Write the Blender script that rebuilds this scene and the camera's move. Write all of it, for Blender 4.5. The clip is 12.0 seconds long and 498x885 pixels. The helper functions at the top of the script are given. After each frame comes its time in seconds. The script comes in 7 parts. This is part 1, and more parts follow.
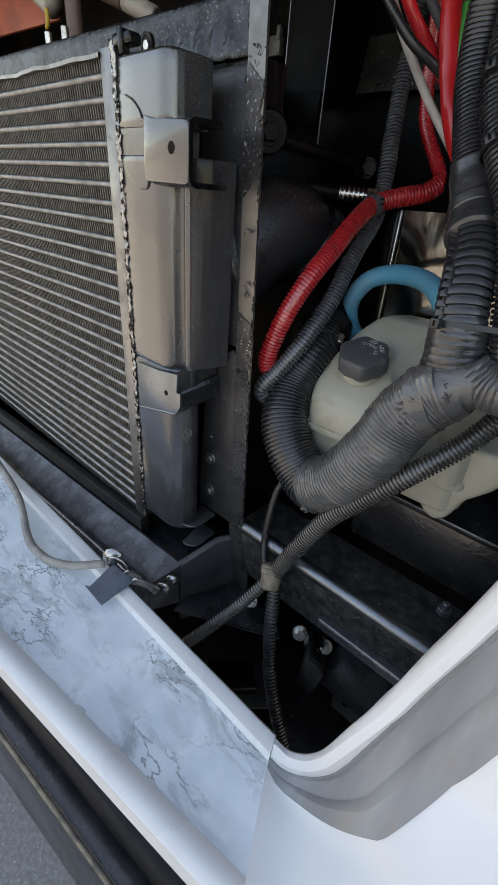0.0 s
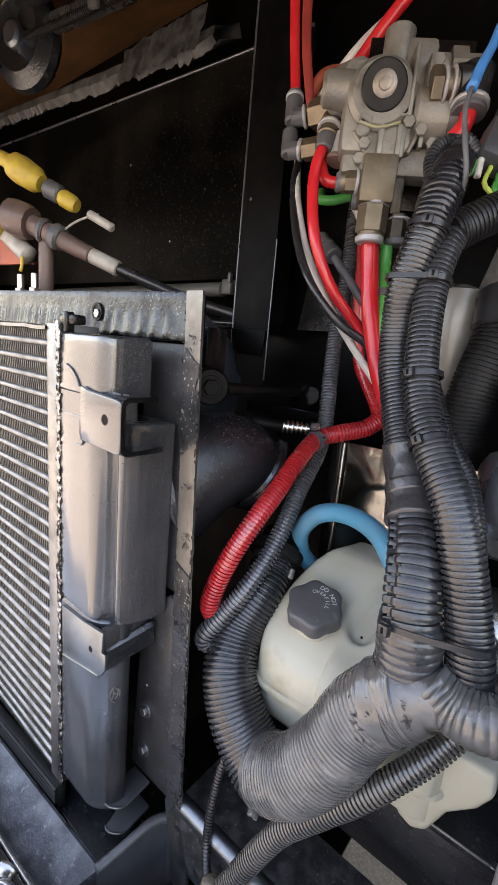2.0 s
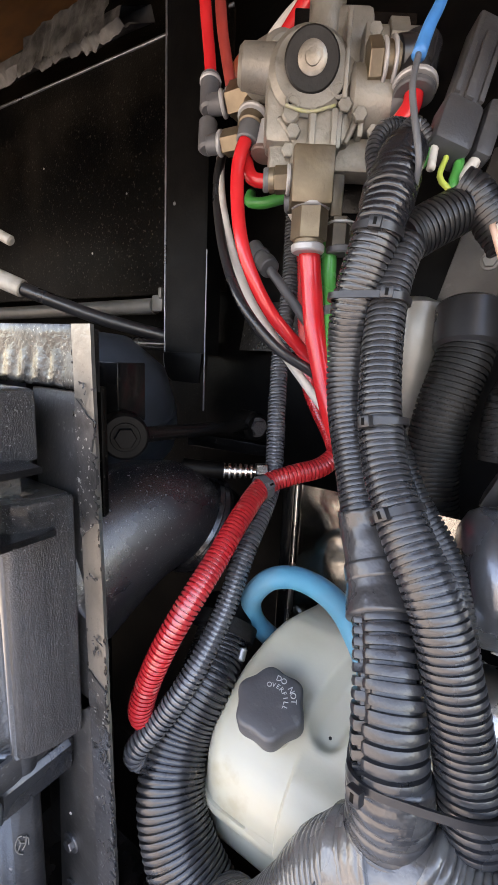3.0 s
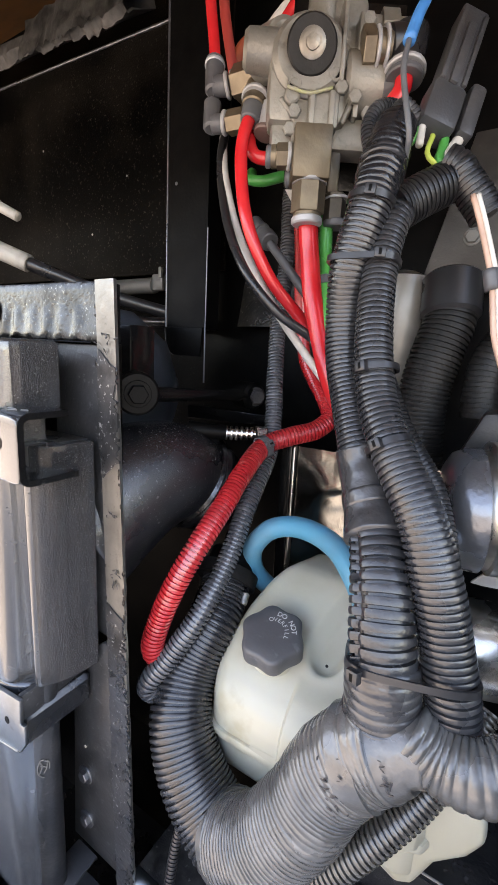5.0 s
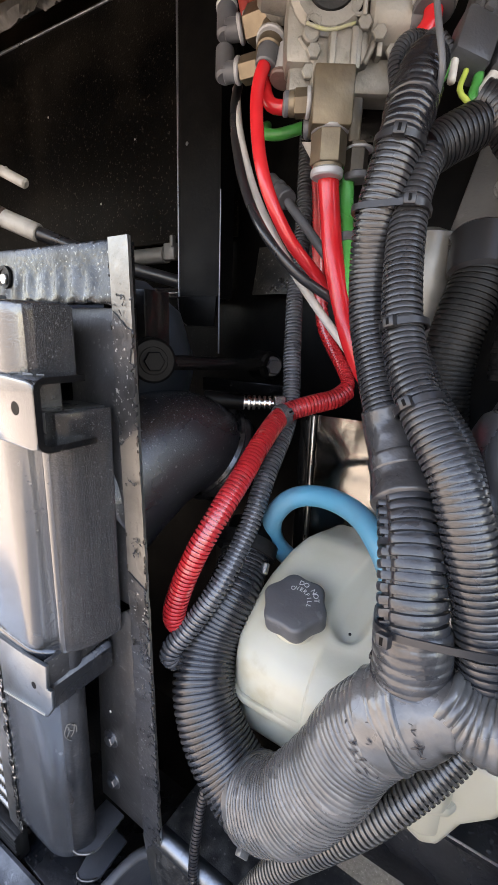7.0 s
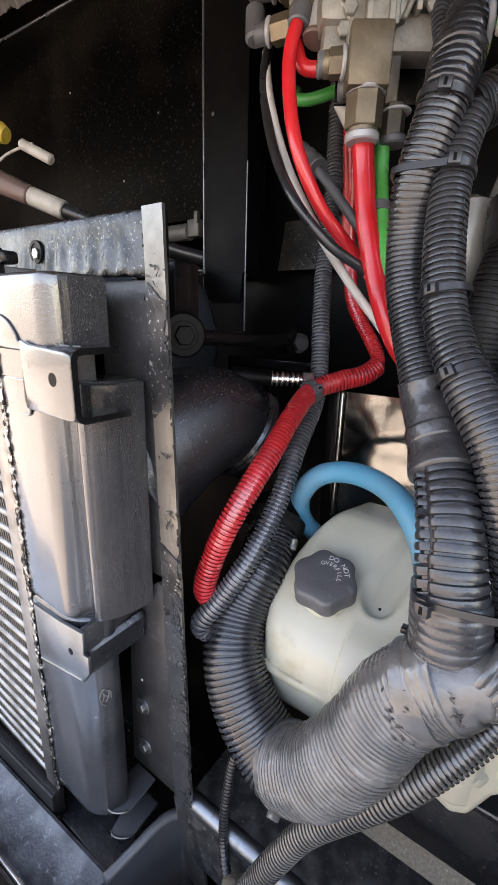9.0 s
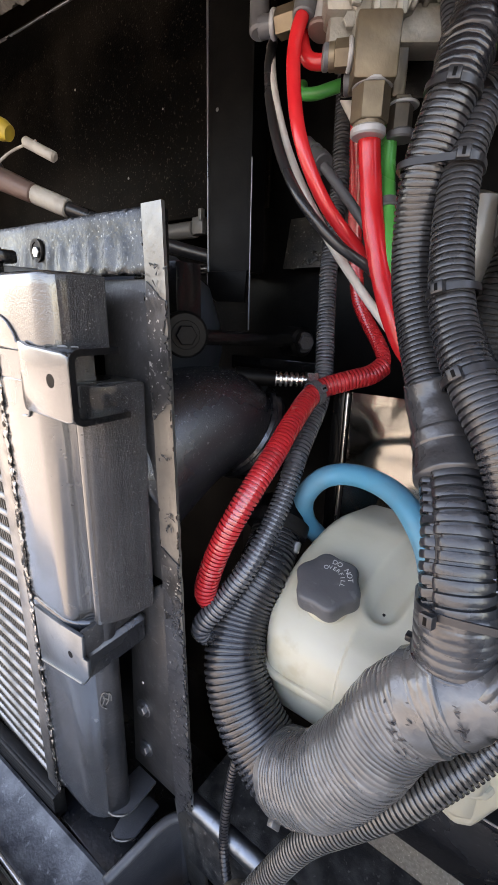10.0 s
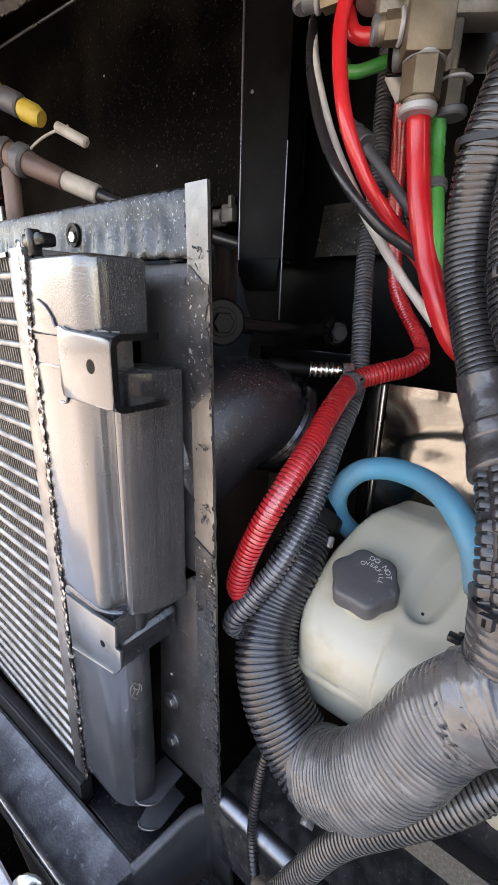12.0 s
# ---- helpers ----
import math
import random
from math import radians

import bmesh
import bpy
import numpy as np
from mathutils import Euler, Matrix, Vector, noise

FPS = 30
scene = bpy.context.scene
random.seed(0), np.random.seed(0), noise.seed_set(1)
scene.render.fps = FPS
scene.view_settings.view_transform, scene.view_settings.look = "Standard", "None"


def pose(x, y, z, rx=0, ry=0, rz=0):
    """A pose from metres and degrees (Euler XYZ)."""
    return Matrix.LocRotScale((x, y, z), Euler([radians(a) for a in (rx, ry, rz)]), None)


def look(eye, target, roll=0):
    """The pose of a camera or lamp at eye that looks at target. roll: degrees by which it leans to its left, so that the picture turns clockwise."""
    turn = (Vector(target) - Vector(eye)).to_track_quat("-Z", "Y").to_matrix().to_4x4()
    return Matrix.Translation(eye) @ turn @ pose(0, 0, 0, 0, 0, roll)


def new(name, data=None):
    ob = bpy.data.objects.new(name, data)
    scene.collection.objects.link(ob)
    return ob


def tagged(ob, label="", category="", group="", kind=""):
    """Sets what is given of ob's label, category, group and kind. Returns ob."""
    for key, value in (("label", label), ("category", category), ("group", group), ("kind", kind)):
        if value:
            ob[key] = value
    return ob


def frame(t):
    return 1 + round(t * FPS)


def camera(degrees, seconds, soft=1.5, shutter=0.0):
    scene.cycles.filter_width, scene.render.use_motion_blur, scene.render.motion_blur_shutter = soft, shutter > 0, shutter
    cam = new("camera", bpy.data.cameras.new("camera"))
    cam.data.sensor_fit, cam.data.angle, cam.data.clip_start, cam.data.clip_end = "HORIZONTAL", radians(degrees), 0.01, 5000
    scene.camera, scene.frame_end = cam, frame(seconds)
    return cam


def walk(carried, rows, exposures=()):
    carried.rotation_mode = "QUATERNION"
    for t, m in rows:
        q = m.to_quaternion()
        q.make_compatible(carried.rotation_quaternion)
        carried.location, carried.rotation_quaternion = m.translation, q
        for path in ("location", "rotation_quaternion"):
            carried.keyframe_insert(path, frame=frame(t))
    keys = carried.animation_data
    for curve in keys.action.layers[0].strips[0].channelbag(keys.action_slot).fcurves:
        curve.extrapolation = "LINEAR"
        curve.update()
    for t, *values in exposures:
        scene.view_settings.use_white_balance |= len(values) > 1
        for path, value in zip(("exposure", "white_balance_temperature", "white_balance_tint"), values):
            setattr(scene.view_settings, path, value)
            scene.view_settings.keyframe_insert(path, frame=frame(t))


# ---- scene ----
cam = camera(60.8, 12.0)
METRES, EYE, TILT, LEAN, TURN = 0.525, 1.1, -30.0, -4.0, 43.0
ROWS = [
    (0.0, 0.0, 0.0, 0.0, -0.0, 0.0, 0.0),
    (0.5, -0.1012, 0.0324, 0.0343, -1.39, 1.76, -8.47),
    (1.0, 0.021, 0.053, 0.1259, -4.86, 8.43, -1.5),
    (1.5, 0.0629, -0.0215, 0.0809, -4.12, 14.72, -0.34),
    (2.0, 0.0524, 0.0328, 0.2124, -3.79, 17.24, 0.77),
    (2.5, 0.136, 0.1281, 0.3233, -5.08, 17.79, 5.01),
    (3.0, 0.1184, 0.1399, 0.3239, -7.12, 17.7, 5.67),
    (5.0, 0.0839, 0.1136, 0.2527, -8.69, 17.08, 6.12),
    (5.5, 0.0758, 0.1199, 0.2457, -8.39, 16.57, 6.44),
    (6.0, 0.0685, 0.1225, 0.2395, -7.92, 16.01, 6.51),
    (6.5, 0.0734, 0.1352, 0.2434, -7.48, 15.3, 6.46),
    (8.5, 0.0747, 0.1401, 0.2264, -5.29, 13.04, 5.92),
    (9.0, 0.0526, 0.1443, 0.2283, -4.83, 12.8, 5.68),
    (9.5, 0.051, 0.1466, 0.2338, -4.48, 12.7, 5.25),
    (10.0, 0.0607, 0.1529, 0.2356, -3.99, 12.59, 5.25),
    (10.5, 0.0375, 0.16, 0.2453, -3.43, 12.56, 5.13),
    (11.0, 0.0261, 0.176, 0.2464, -2.91, 12.42, 4.84),
    (11.5, 0.0206, 0.1889, 0.2422, -2.56, 12.13, 4.21),
    (12.0, 0.0307, 0.1703, 0.237, -2.26, 11.92, 3.92),
]
EXPOSURES = [(t, e + 0.66, k, g) for t, e, k, g in ((0.0, 1.20, 9000, 14), (0.5, 1.34, 9200, 15), (1.0, 1.68, 8900, 21), (1.5, 2.15, 9000, 23), (2.0, 2.35, 9000, 22), (2.5, 2.70, 8900, 22), (3.0, 2.80, 8900, 22), (5.0, 2.76, 8900, 21), (6.0, 2.82, 8900, 21), (6.5, 2.70, 8900, 21), (8.5, 2.60, 9000, 22), (10.0, 2.52, 9000, 22), (11.5, 2.60, 9000, 22), (12.0, 2.53, 9000, 22))]
walk(cam, [(t, pose(0, 0, EYE, TILT, LEAN, TURN) @ pose(METRES * x, METRES * y, METRES * z, 90 + pitch, roll, yaw)) for t, x, y, z, yaw, pitch, roll in ROWS], EXPOSURES)

# ---- light ----
world = bpy.data.worlds.new("sky")
scene.world = world
world.use_nodes = True
wn = world.node_tree
bg = wn.nodes["Background"]
sky = wn.nodes.new("ShaderNodeTexSky")
sky.sky_type, sky.sun_disc = "NISHITA", False
sky.sun_elevation, sky.sun_rotation = radians(42), radians(-40)
wn.links.new(sky.outputs[0], bg.inputs[0])
bg.inputs[1].default_value = 0.15
sun_data = bpy.data.lights.new("sun", "SUN")
sun_data.energy, sun_data.angle, sun_data.color = 4.0, radians(0.5), (1.0, 0.94, 0.84)
sun = new("sun", sun_data)
sun.matrix_world = look((-5.83, 6.95, 8.17), (0, 0, 0))


# ---- materials ----
def material(name, base, other=None, rough=(0.3, 0.5), metal=0.0, grain=40.0, relief=0.0, relief_scale=300.0, mix=(0.4, 0.65), spec=0.5, coat=0.0, stretch=(1, 1, 1), spot=0.0, spot_colour=(0.4, 0.38, 0.34), spot_scale=90.0, trans=0.0, warp=0.0, bump=0.001):
    m = bpy.data.materials.new(name)
    m.use_nodes = True
    t = m.node_tree
    b = t.nodes["Principled BSDF"]
    co = t.nodes.new("ShaderNodeTexCoord")
    mp = t.nodes.new("ShaderNodeMapping")
    mp.inputs["Scale"].default_value = stretch
    t.links.new(co.outputs["Object"], mp.inputs[0])
    n1 = t.nodes.new("ShaderNodeTexNoise")
    n1.inputs["Scale"].default_value, n1.inputs["Detail"].default_value = grain, 6
    t.links.new(mp.outputs[0], n1.inputs["Vector"])
    ramp = t.nodes.new("ShaderNodeMapRange")
    ramp.inputs["From Min"].default_value, ramp.inputs["From Max"].default_value = mix
    t.links.new(n1.outputs["Fac"], ramp.inputs[0])
    mc = t.nodes.new("ShaderNodeMix")
    mc.data_type = "RGBA"
    mc.inputs[6].default_value = (*base, 1)
    mc.inputs[7].default_value = (*(other or [c * 0.75 for c in base]), 1)
    t.links.new(ramp.outputs[0], mc.inputs[0])
    colour = mc.outputs[2]
    n2 = t.nodes.new("ShaderNodeTexNoise")
    n2.inputs["Scale"].default_value, n2.inputs["Detail"].default_value = grain * 0.35, 8
    t.links.new(mp.outputs[0], n2.inputs["Vector"])
    rr = t.nodes.new("ShaderNodeMapRange")
    rr.inputs["From Min"].default_value, rr.inputs["From Max"].default_value = 0.35, 0.65
    rr.inputs["To Min"].default_value, rr.inputs["To Max"].default_value = rough
    t.links.new(n2.outputs["Fac"], rr.inputs[0])
    t.links.new(rr.outputs[0], b.inputs["Roughness"])
    if spot:
        n3 = t.nodes.new("ShaderNodeTexNoise")
        n3.inputs["Scale"].default_value, n3.inputs["Detail"].default_value = spot_scale, 6
        n3.inputs["Distortion"].default_value = warp
        t.links.new(co.outputs["Object"], n3.inputs["Vector"])
        sr = t.nodes.new("ShaderNodeMapRange")
        sr.inputs["From Min"].default_value, sr.inputs["From Max"].default_value = (0.56, 0.66) if warp else (0.62, 0.7)
        sr.inputs["To Max"].default_value = spot
        if warp:
            n3.inputs["Scale"].default_value, n3.inputs["Detail"].default_value, n3.inputs["Roughness"].default_value = spot_scale * 3, 12, 0.72
            n3.inputs["Distortion"].default_value = 0.6
            long = t.nodes.new("ShaderNodeMapping")
            long.inputs["Scale"].default_value = (0.45, 1.0, 1.0)
            t.links.new(co.outputs["Object"], long.inputs[0])
            t.links.new(long.outputs[0], n3.inputs["Vector"])
            sr.inputs["From Min"].default_value, sr.inputs["From Max"].default_value, sr.inputs["To Max"].default_value = 0.47, 0.57, 1.0
            t.links.new(n3.outputs["Fac"], sr.inputs[0])
            n5 = t.nodes.new("ShaderNodeTexNoise")
            n5.inputs["Scale"].default_value, n5.inputs["Detail"].default_value = spot_scale, 5
            t.links.new(long.outputs[0], n5.inputs["Vector"])
            pr = t.nodes.new("ShaderNodeMapRange")
            pr.inputs["From Min"].default_value, pr.inputs["From Max"].default_value = 0.41, 0.58
            pr.inputs["To Max"].default_value = spot
            t.links.new(n5.outputs["Fac"], pr.inputs[0])
            n6 = t.nodes.new("ShaderNodeTexNoise")
            n6.inputs["Scale"].default_value, n6.inputs["Detail"].default_value, n6.inputs["Roughness"].default_value = spot_scale * 2.2, 9, 0.62
            t.links.new(long.outputs[0], n6.inputs["Vector"])
            off = t.nodes.new("ShaderNodeMath")
            off.operation = "SUBTRACT"
            off.inputs[1].default_value = 0.5
            t.links.new(n6.outputs["Fac"], off.inputs[0])
            flat_line = t.nodes.new("ShaderNodeMath")
            flat_line.operation = "ABSOLUTE"
            t.links.new(off.outputs[0], flat_line.inputs[0])
            crack = t.nodes.new("ShaderNodeMapRange")
            crack.inputs["From Min"].default_value, crack.inputs["From Max"].default_value = 0.0, 0.016
            crack.inputs["To Min"].default_value, crack.inputs["To Max"].default_value = 1.0, 0.0
            t.links.new(flat_line.outputs[0], crack.inputs[0])
            soft_grime = t.nodes.new("ShaderNodeMath")
            soft_grime.operation = "MULTIPLY"
            soft_grime.inputs[1].default_value = 0.5
            t.links.new(sr.outputs[0], soft_grime.inputs[0])
            both = t.nodes.new("ShaderNodeMath")
            both.operation = "MAXIMUM"
            t.links.new(soft_grime.outputs[0], both.inputs[0])
            t.links.new(crack.outputs[0], both.inputs[1])
            ml = t.nodes.new("ShaderNodeMath")
            ml.operation = "MULTIPLY"
            t.links.new(both.outputs[0], ml.inputs[0])
            t.links.new(pr.outputs[0], ml.inputs[1])
            sr = ml
        else:
            t.links.new(n3.outputs["Fac"], sr.inputs[0])
        ms = t.nodes.new("ShaderNodeMix")
        ms.data_type = "RGBA"
        ms.inputs[7].default_value = (*spot_colour, 1)
        t.links.new(colour, ms.inputs[6])
        t.links.new(sr.outputs[0], ms.inputs[0])
        colour = ms.outputs[2]
    t.links.new(colour, b.inputs["Base Color"])
    b.inputs["Metallic"].default_value = metal
    b.inputs["Specular IOR Level"].default_value = spec
    b.inputs["Coat Weight"].default_value = coat
    b.inputs["Coat Roughness"].default_value = 0.12
    if trans:
        b.inputs["Subsurface Weight"].default_value = trans
        b.inputs["Subsurface Radius"].default_value = (0.02, 0.018, 0.012)
        b.inputs["Subsurface Scale"].default_value = 0.5
    if relief:
        n4 = t.nodes.new("ShaderNodeTexNoise")
        n4.inputs["Scale"].default_value, n4.inputs["Detail"].default_value = relief_scale, 2
        t.links.new(mp.outputs[0], n4.inputs["Vector"])
        bu = t.nodes.new("ShaderNodeBump")
        bu.inputs["Strength"].default_value, bu.inputs["Distance"].default_value = relief, bump
        t.links.new(n4.outputs["Fac"], bu.inputs["Height"])
        t.links.new(bu.outputs[0], b.inputs["Normal"])
    return m


M_TANK = material("glossy_black_coating", (0.043, 0.043, 0.043), (0.034, 0.034, 0.034), (0.18, 0.30), 0.0, 18, 0.30, 700, spec=1.0, coat=1.0, spot=0.4, spot_colour=(0.09, 0.09, 0.088), spot_scale=160)
# The pale spots are painted glints of the rough coating.
M_TANK_CAST = material("rough_black_coating", (0.016, 0.016, 0.017), (0.008, 0.008, 0.009), (0.12, 0.26), 0.0, 60, 1.0, 1100, spec=1.0, coat=0.3, bump=0.0036, spot=0.4, spot_colour=(0.30, 0.295, 0.285), spot_scale=900)
M_CORE = material("raw_aluminium", (0.33, 0.325, 0.315), (0.22, 0.217, 0.21), (0.38, 0.54), 1.0, 60, 0.25, 300, spot=0.3, spot_colour=(0.10, 0.09, 0.08))
M_FIN = material("dusty_fin", (0.125, 0.112, 0.094), (0.06, 0.054, 0.046), (0.5, 0.65), 0.3, 120)
M_WELD = material("weld_metal", (0.46, 0.45, 0.43), (0.02, 0.02, 0.02), (0.22, 0.42), 1.0, 170, 0.9, 300, (0.45, 0.56), bump=0.002)
M_FRAME = material("worn_grey_steel", (0.066, 0.0665, 0.068), (0.036, 0.0362, 0.037), (0.18, 0.34), 1.0, 60, 0.4, 240, spot=0.5, spot_colour=(0.36, 0.355, 0.34), spot_scale=560, bump=0.0010)
M_EDGE = material("bare_cut_steel", (0.21, 0.205, 0.193), (0.155, 0.151, 0.143), (0.30, 0.46), 0.9, 38, 0.25, 300, (0.46, 0.62), spot=0.3, spot_colour=(0.05, 0.05, 0.05), spot_scale=330)
M_BLACK = material("gloss_black_paint", (0.0035, 0.0035, 0.004), (0.007, 0.0066, 0.0062), (0.14, 0.28), 0.0, 25, 0.12, 300, spec=0.35, spot=0.18, spot_colour=(0.05, 0.047, 0.042), spot_scale=160)
M_BEAM = material("dusty_black_steel", (0.150, 0.160, 0.180), (0.235, 0.238, 0.245), (0.24, 0.44), 0.8, 28, 0.6, 320, spot=0.45, spot_colour=(0.30, 0.29, 0.28), spot_scale=90)
# Near-zero black: the shade inside the compartment and in holes is put in the colour.
M_SHADE_BLACK = material("shade_black", (0.002, 0.002, 0.0022), (0.004, 0.0038, 0.0036), (0.35, 0.5), 0.0, 60, 0.2, 300, spec=0.08)
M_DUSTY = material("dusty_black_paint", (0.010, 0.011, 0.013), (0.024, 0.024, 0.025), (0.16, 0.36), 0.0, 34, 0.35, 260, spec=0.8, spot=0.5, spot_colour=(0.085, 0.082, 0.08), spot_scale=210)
M_CASTING = material("matt_cast_black", (0.0105, 0.0102, 0.0122), (0.0160, 0.0157, 0.0180), (0.22, 0.36), 0.0, 30, 0.4, 1100, spec=1.0, coat=0.25, bump=0.0010, spot=0.7, spot_colour=(0.19, 0.185, 0.19), spot_scale=420)
M_CANISTER = material("dull_grey_tin", (0.17, 0.168, 0.16), (0.13, 0.128, 0.12), (0.3, 0.5), 0.3, 30, 0.2, 200)
# White gelcoat greyed for the shade beside the lip, plus brown specks.
M_BAND = material("shade_grey_gelcoat", (0.33, 0.33, 0.33), (0.24, 0.24, 0.242), (0.35, 0.5), 0.0, 40, 0.1, 160, stretch=(1, 0.2, 0.12), spot=0.3, spot_colour=(0.36, 0.26, 0.18), spot_scale=26)
M_LOOM_DUSTY = material("dusty_loom", (0.085, 0.080, 0.071), (0.050, 0.048, 0.044), (0.20, 0.34), 0.0, 40, 0.2, 500, spec=1.0)
M_LOOM_GREY = material("dusty_grey_loom", (0.062, 0.065, 0.073), (0.090, 0.094, 0.102), (0.18, 0.30), 0.0, 50, 0.15, 500, spec=1.0)
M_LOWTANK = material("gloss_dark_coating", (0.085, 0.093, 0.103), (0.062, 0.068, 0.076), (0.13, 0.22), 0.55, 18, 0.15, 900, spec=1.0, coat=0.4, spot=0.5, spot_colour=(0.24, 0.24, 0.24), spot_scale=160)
M_BRACKET = material("pale_bracket_steel", (0.27, 0.295, 0.315), (0.20, 0.217, 0.232), (0.32, 0.46), 1.0, 24, 0.2, 260, spot=0.3, spot_colour=(0.10, 0.10, 0.10), spot_scale=120)
M_SLEEVE = material("dull_white_sleeve", (0.37, 0.35, 0.315), (0.25, 0.235, 0.21), (0.4, 0.55), 0.0, 60, 0.3, 200)
M_BEAM_TOP = material("worn_beam_paint", (0.045, 0.047, 0.051), (0.125, 0.129, 0.135), (0.28, 0.5), 0.2, 50, 0.4, 420, spec=0.7, spot=0.7, spot_colour=(0.26, 0.265, 0.27), spot_scale=130, bump=0.001)
M_FLAP = material("blue_grey_sheet", (0.20, 0.235, 0.29), (0.15, 0.175, 0.215), (0.3, 0.45), 0.3, 30, 0.2, 200, spot=0.3, spot_colour=(0.08, 0.08, 0.08))
M_RAIL = material("gritty_black_rail", (0.010, 0.010, 0.0105), (0.060, 0.058, 0.054), (0.34, 0.6), 0.0, 90, 0.3, 900, (0.42, 0.75), spec=0.5, spot=0.7, spot_colour=(0.15, 0.145, 0.135), spot_scale=260, bump=0.001)
M_GUARD = material("dusty_grey_plastic", (0.052, 0.053, 0.056), (0.075, 0.075, 0.077), (0.36, 0.5), 0.0, 40, 0.2, 500, spot=0.3, spot_colour=(0.16, 0.155, 0.15))
M_WASHER = material("dull_washer", (0.30, 0.27, 0.23), (0.2, 0.18, 0.15), (0.35, 0.5), 0.7, 90, 0.3, 400)
M_PLUG = material("dark_plug_plastic", (0.044, 0.046, 0.051), (0.060, 0.061, 0.065), (0.32, 0.46), 0.0, 40, 0.2, 500, spot=0.25, spot_colour=(0.14, 0.14, 0.14))
M_PUMPCAP = material("blue_grey_metal", (0.21, 0.22, 0.24), (0.15, 0.157, 0.17), (0.22, 0.36), 0.7, 30, 0.2, 300)
M_TORN = material("torn_foil", (0.17, 0.162, 0.15), (0.06, 0.056, 0.052), (0.35, 0.6), 0.2, 45, 0.6, 160, (0.42, 0.6), bump=0.0015)
M_CHIPPED = material("chipped_paint", (0.09, 0.09, 0.092), (0.045, 0.045, 0.046), (0.22, 0.40), 0.7, 60, 0.4, 300, spot=0.95, spot_colour=(0.55, 0.54, 0.52), spot_scale=330)
M_FILM = material("dark_paint_film", (0.022, 0.0225, 0.025), (0.038, 0.039, 0.042), (0.26, 0.44), 0.0, 60, 0.4, 300, spec=0.5, spot=0.9, spot_colour=(0.22, 0.22, 0.22), spot_scale=420)
M_CLAMP = material("oily_band_steel", (0.075, 0.078, 0.085), (0.025, 0.026, 0.029), (0.2, 0.36), 0.9, 90, 0.4, 300, (0.4, 0.6))
# Pale specks paint a broken reflection on dusty black gloss.
M_GLINT_SPECKS = material("dusty_glint_gloss", (0.010, 0.009, 0.008), (0.060, 0.053, 0.042), (0.2, 0.4), 0.0, 34, 0.6, 420, (0.42, 0.66), spec=0.8, spot=0.95, spot_colour=(0.40, 0.39, 0.36), spot_scale=330, bump=0.002)
M_BLOCKER = material("blocker_grey", (0.20, 0.205, 0.215), (0.15, 0.155, 0.165), (0.7, 0.9), 0.0, 0.8)
# Dusty panel; its near-zero base also carries the compartment's shade.
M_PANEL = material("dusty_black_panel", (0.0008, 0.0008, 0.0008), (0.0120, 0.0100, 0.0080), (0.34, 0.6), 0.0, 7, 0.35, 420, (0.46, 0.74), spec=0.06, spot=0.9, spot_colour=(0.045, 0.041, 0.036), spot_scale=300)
M_WEB = material("dull_charcoal_paint", (0.025, 0.025, 0.026), (0.042, 0.042, 0.043), (0.32, 0.48), 0.0, 40, 0.3, 300, spec=0.6, spot=0.6, spot_colour=(0.12, 0.12, 0.12), spot_scale=300)
M_LOOM = material("grey_black_loom", (0.024, 0.025, 0.028), (0.036, 0.037, 0.040), (0.22, 0.36), 0.0, 50, 0.15, 500, spec=0.7, spot=0.3, spot_colour=(0.085, 0.083, 0.080), spot_scale=60)
M_LOOM_BLACK = material("clean_black_loom", (0.011, 0.011, 0.012), (0.017, 0.017, 0.018), (0.30, 0.44), 0.0, 50, 0.15, 500, spec=0.6)
M_TAPE = material("faded_tape", (0.076, 0.075, 0.072), (0.128, 0.124, 0.117), (0.20, 0.36), 0.0, 60, 0.5, 220, spec=0.9, coat=0.10, spot=0.5, spot_colour=(0.035, 0.035, 0.038), spot_scale=60)
M_TAPE_DARK = material("dark_grey_tape", (0.030, 0.030, 0.032), (0.052, 0.052, 0.053), (0.22, 0.40), 0.0, 60, 0.5, 190, spec=0.8, spot=0.5, spot_colour=(0.10, 0.098, 0.094), spot_scale=70)
M_TAPE_SHINY = material("shiny_black_tape", (0.010, 0.010, 0.012), (0.020, 0.020, 0.023), (0.20, 0.34), 0.0, 40, 0.6, 160, spec=0.7, bump=0.001)
M_LOOM_RED = material("red_loom", (0.56, 0.025, 0.03), (0.44, 0.02, 0.025), (0.20, 0.34), 0.0, 40, spec=1.0, coat=0.3, spot=0.3, spot_colour=(0.55, 0.30, 0.25))
M_RED = material("red_nylon", (0.62, 0.025, 0.03), (0.54, 0.015, 0.02), (0.18, 0.28), 0.0, 30, spec=0.6)
M_RED_DULL = material("dull_red_rubber", (0.40, 0.045, 0.035), (0.30, 0.035, 0.028), (0.45, 0.6), 0.0, 30)
M_WHITE_TUBE = material("white_nylon", (0.62, 0.60, 0.56), (0.5, 0.48, 0.44), (0.3, 0.45), 0.0, 40)
M_BLACK_TUBE = material("black_nylon", (0.018, 0.018, 0.02), None, (0.25, 0.4), 0.0, 40, spec=0.6)
M_GREEN = material("green_nylon", (0.045, 0.33, 0.075), (0.035, 0.27, 0.055), (0.25, 0.4), 0.0, 40)
M_BLUE = material("blue_silicone", (0.05, 0.285, 0.43), (0.125, 0.215, 0.26), (0.42, 0.58), 0.0, 16, 0.2, 300)
M_BLUE_WIRE = material("blue_heat_shrink", (0.03, 0.22, 0.55), None, (0.35, 0.5))
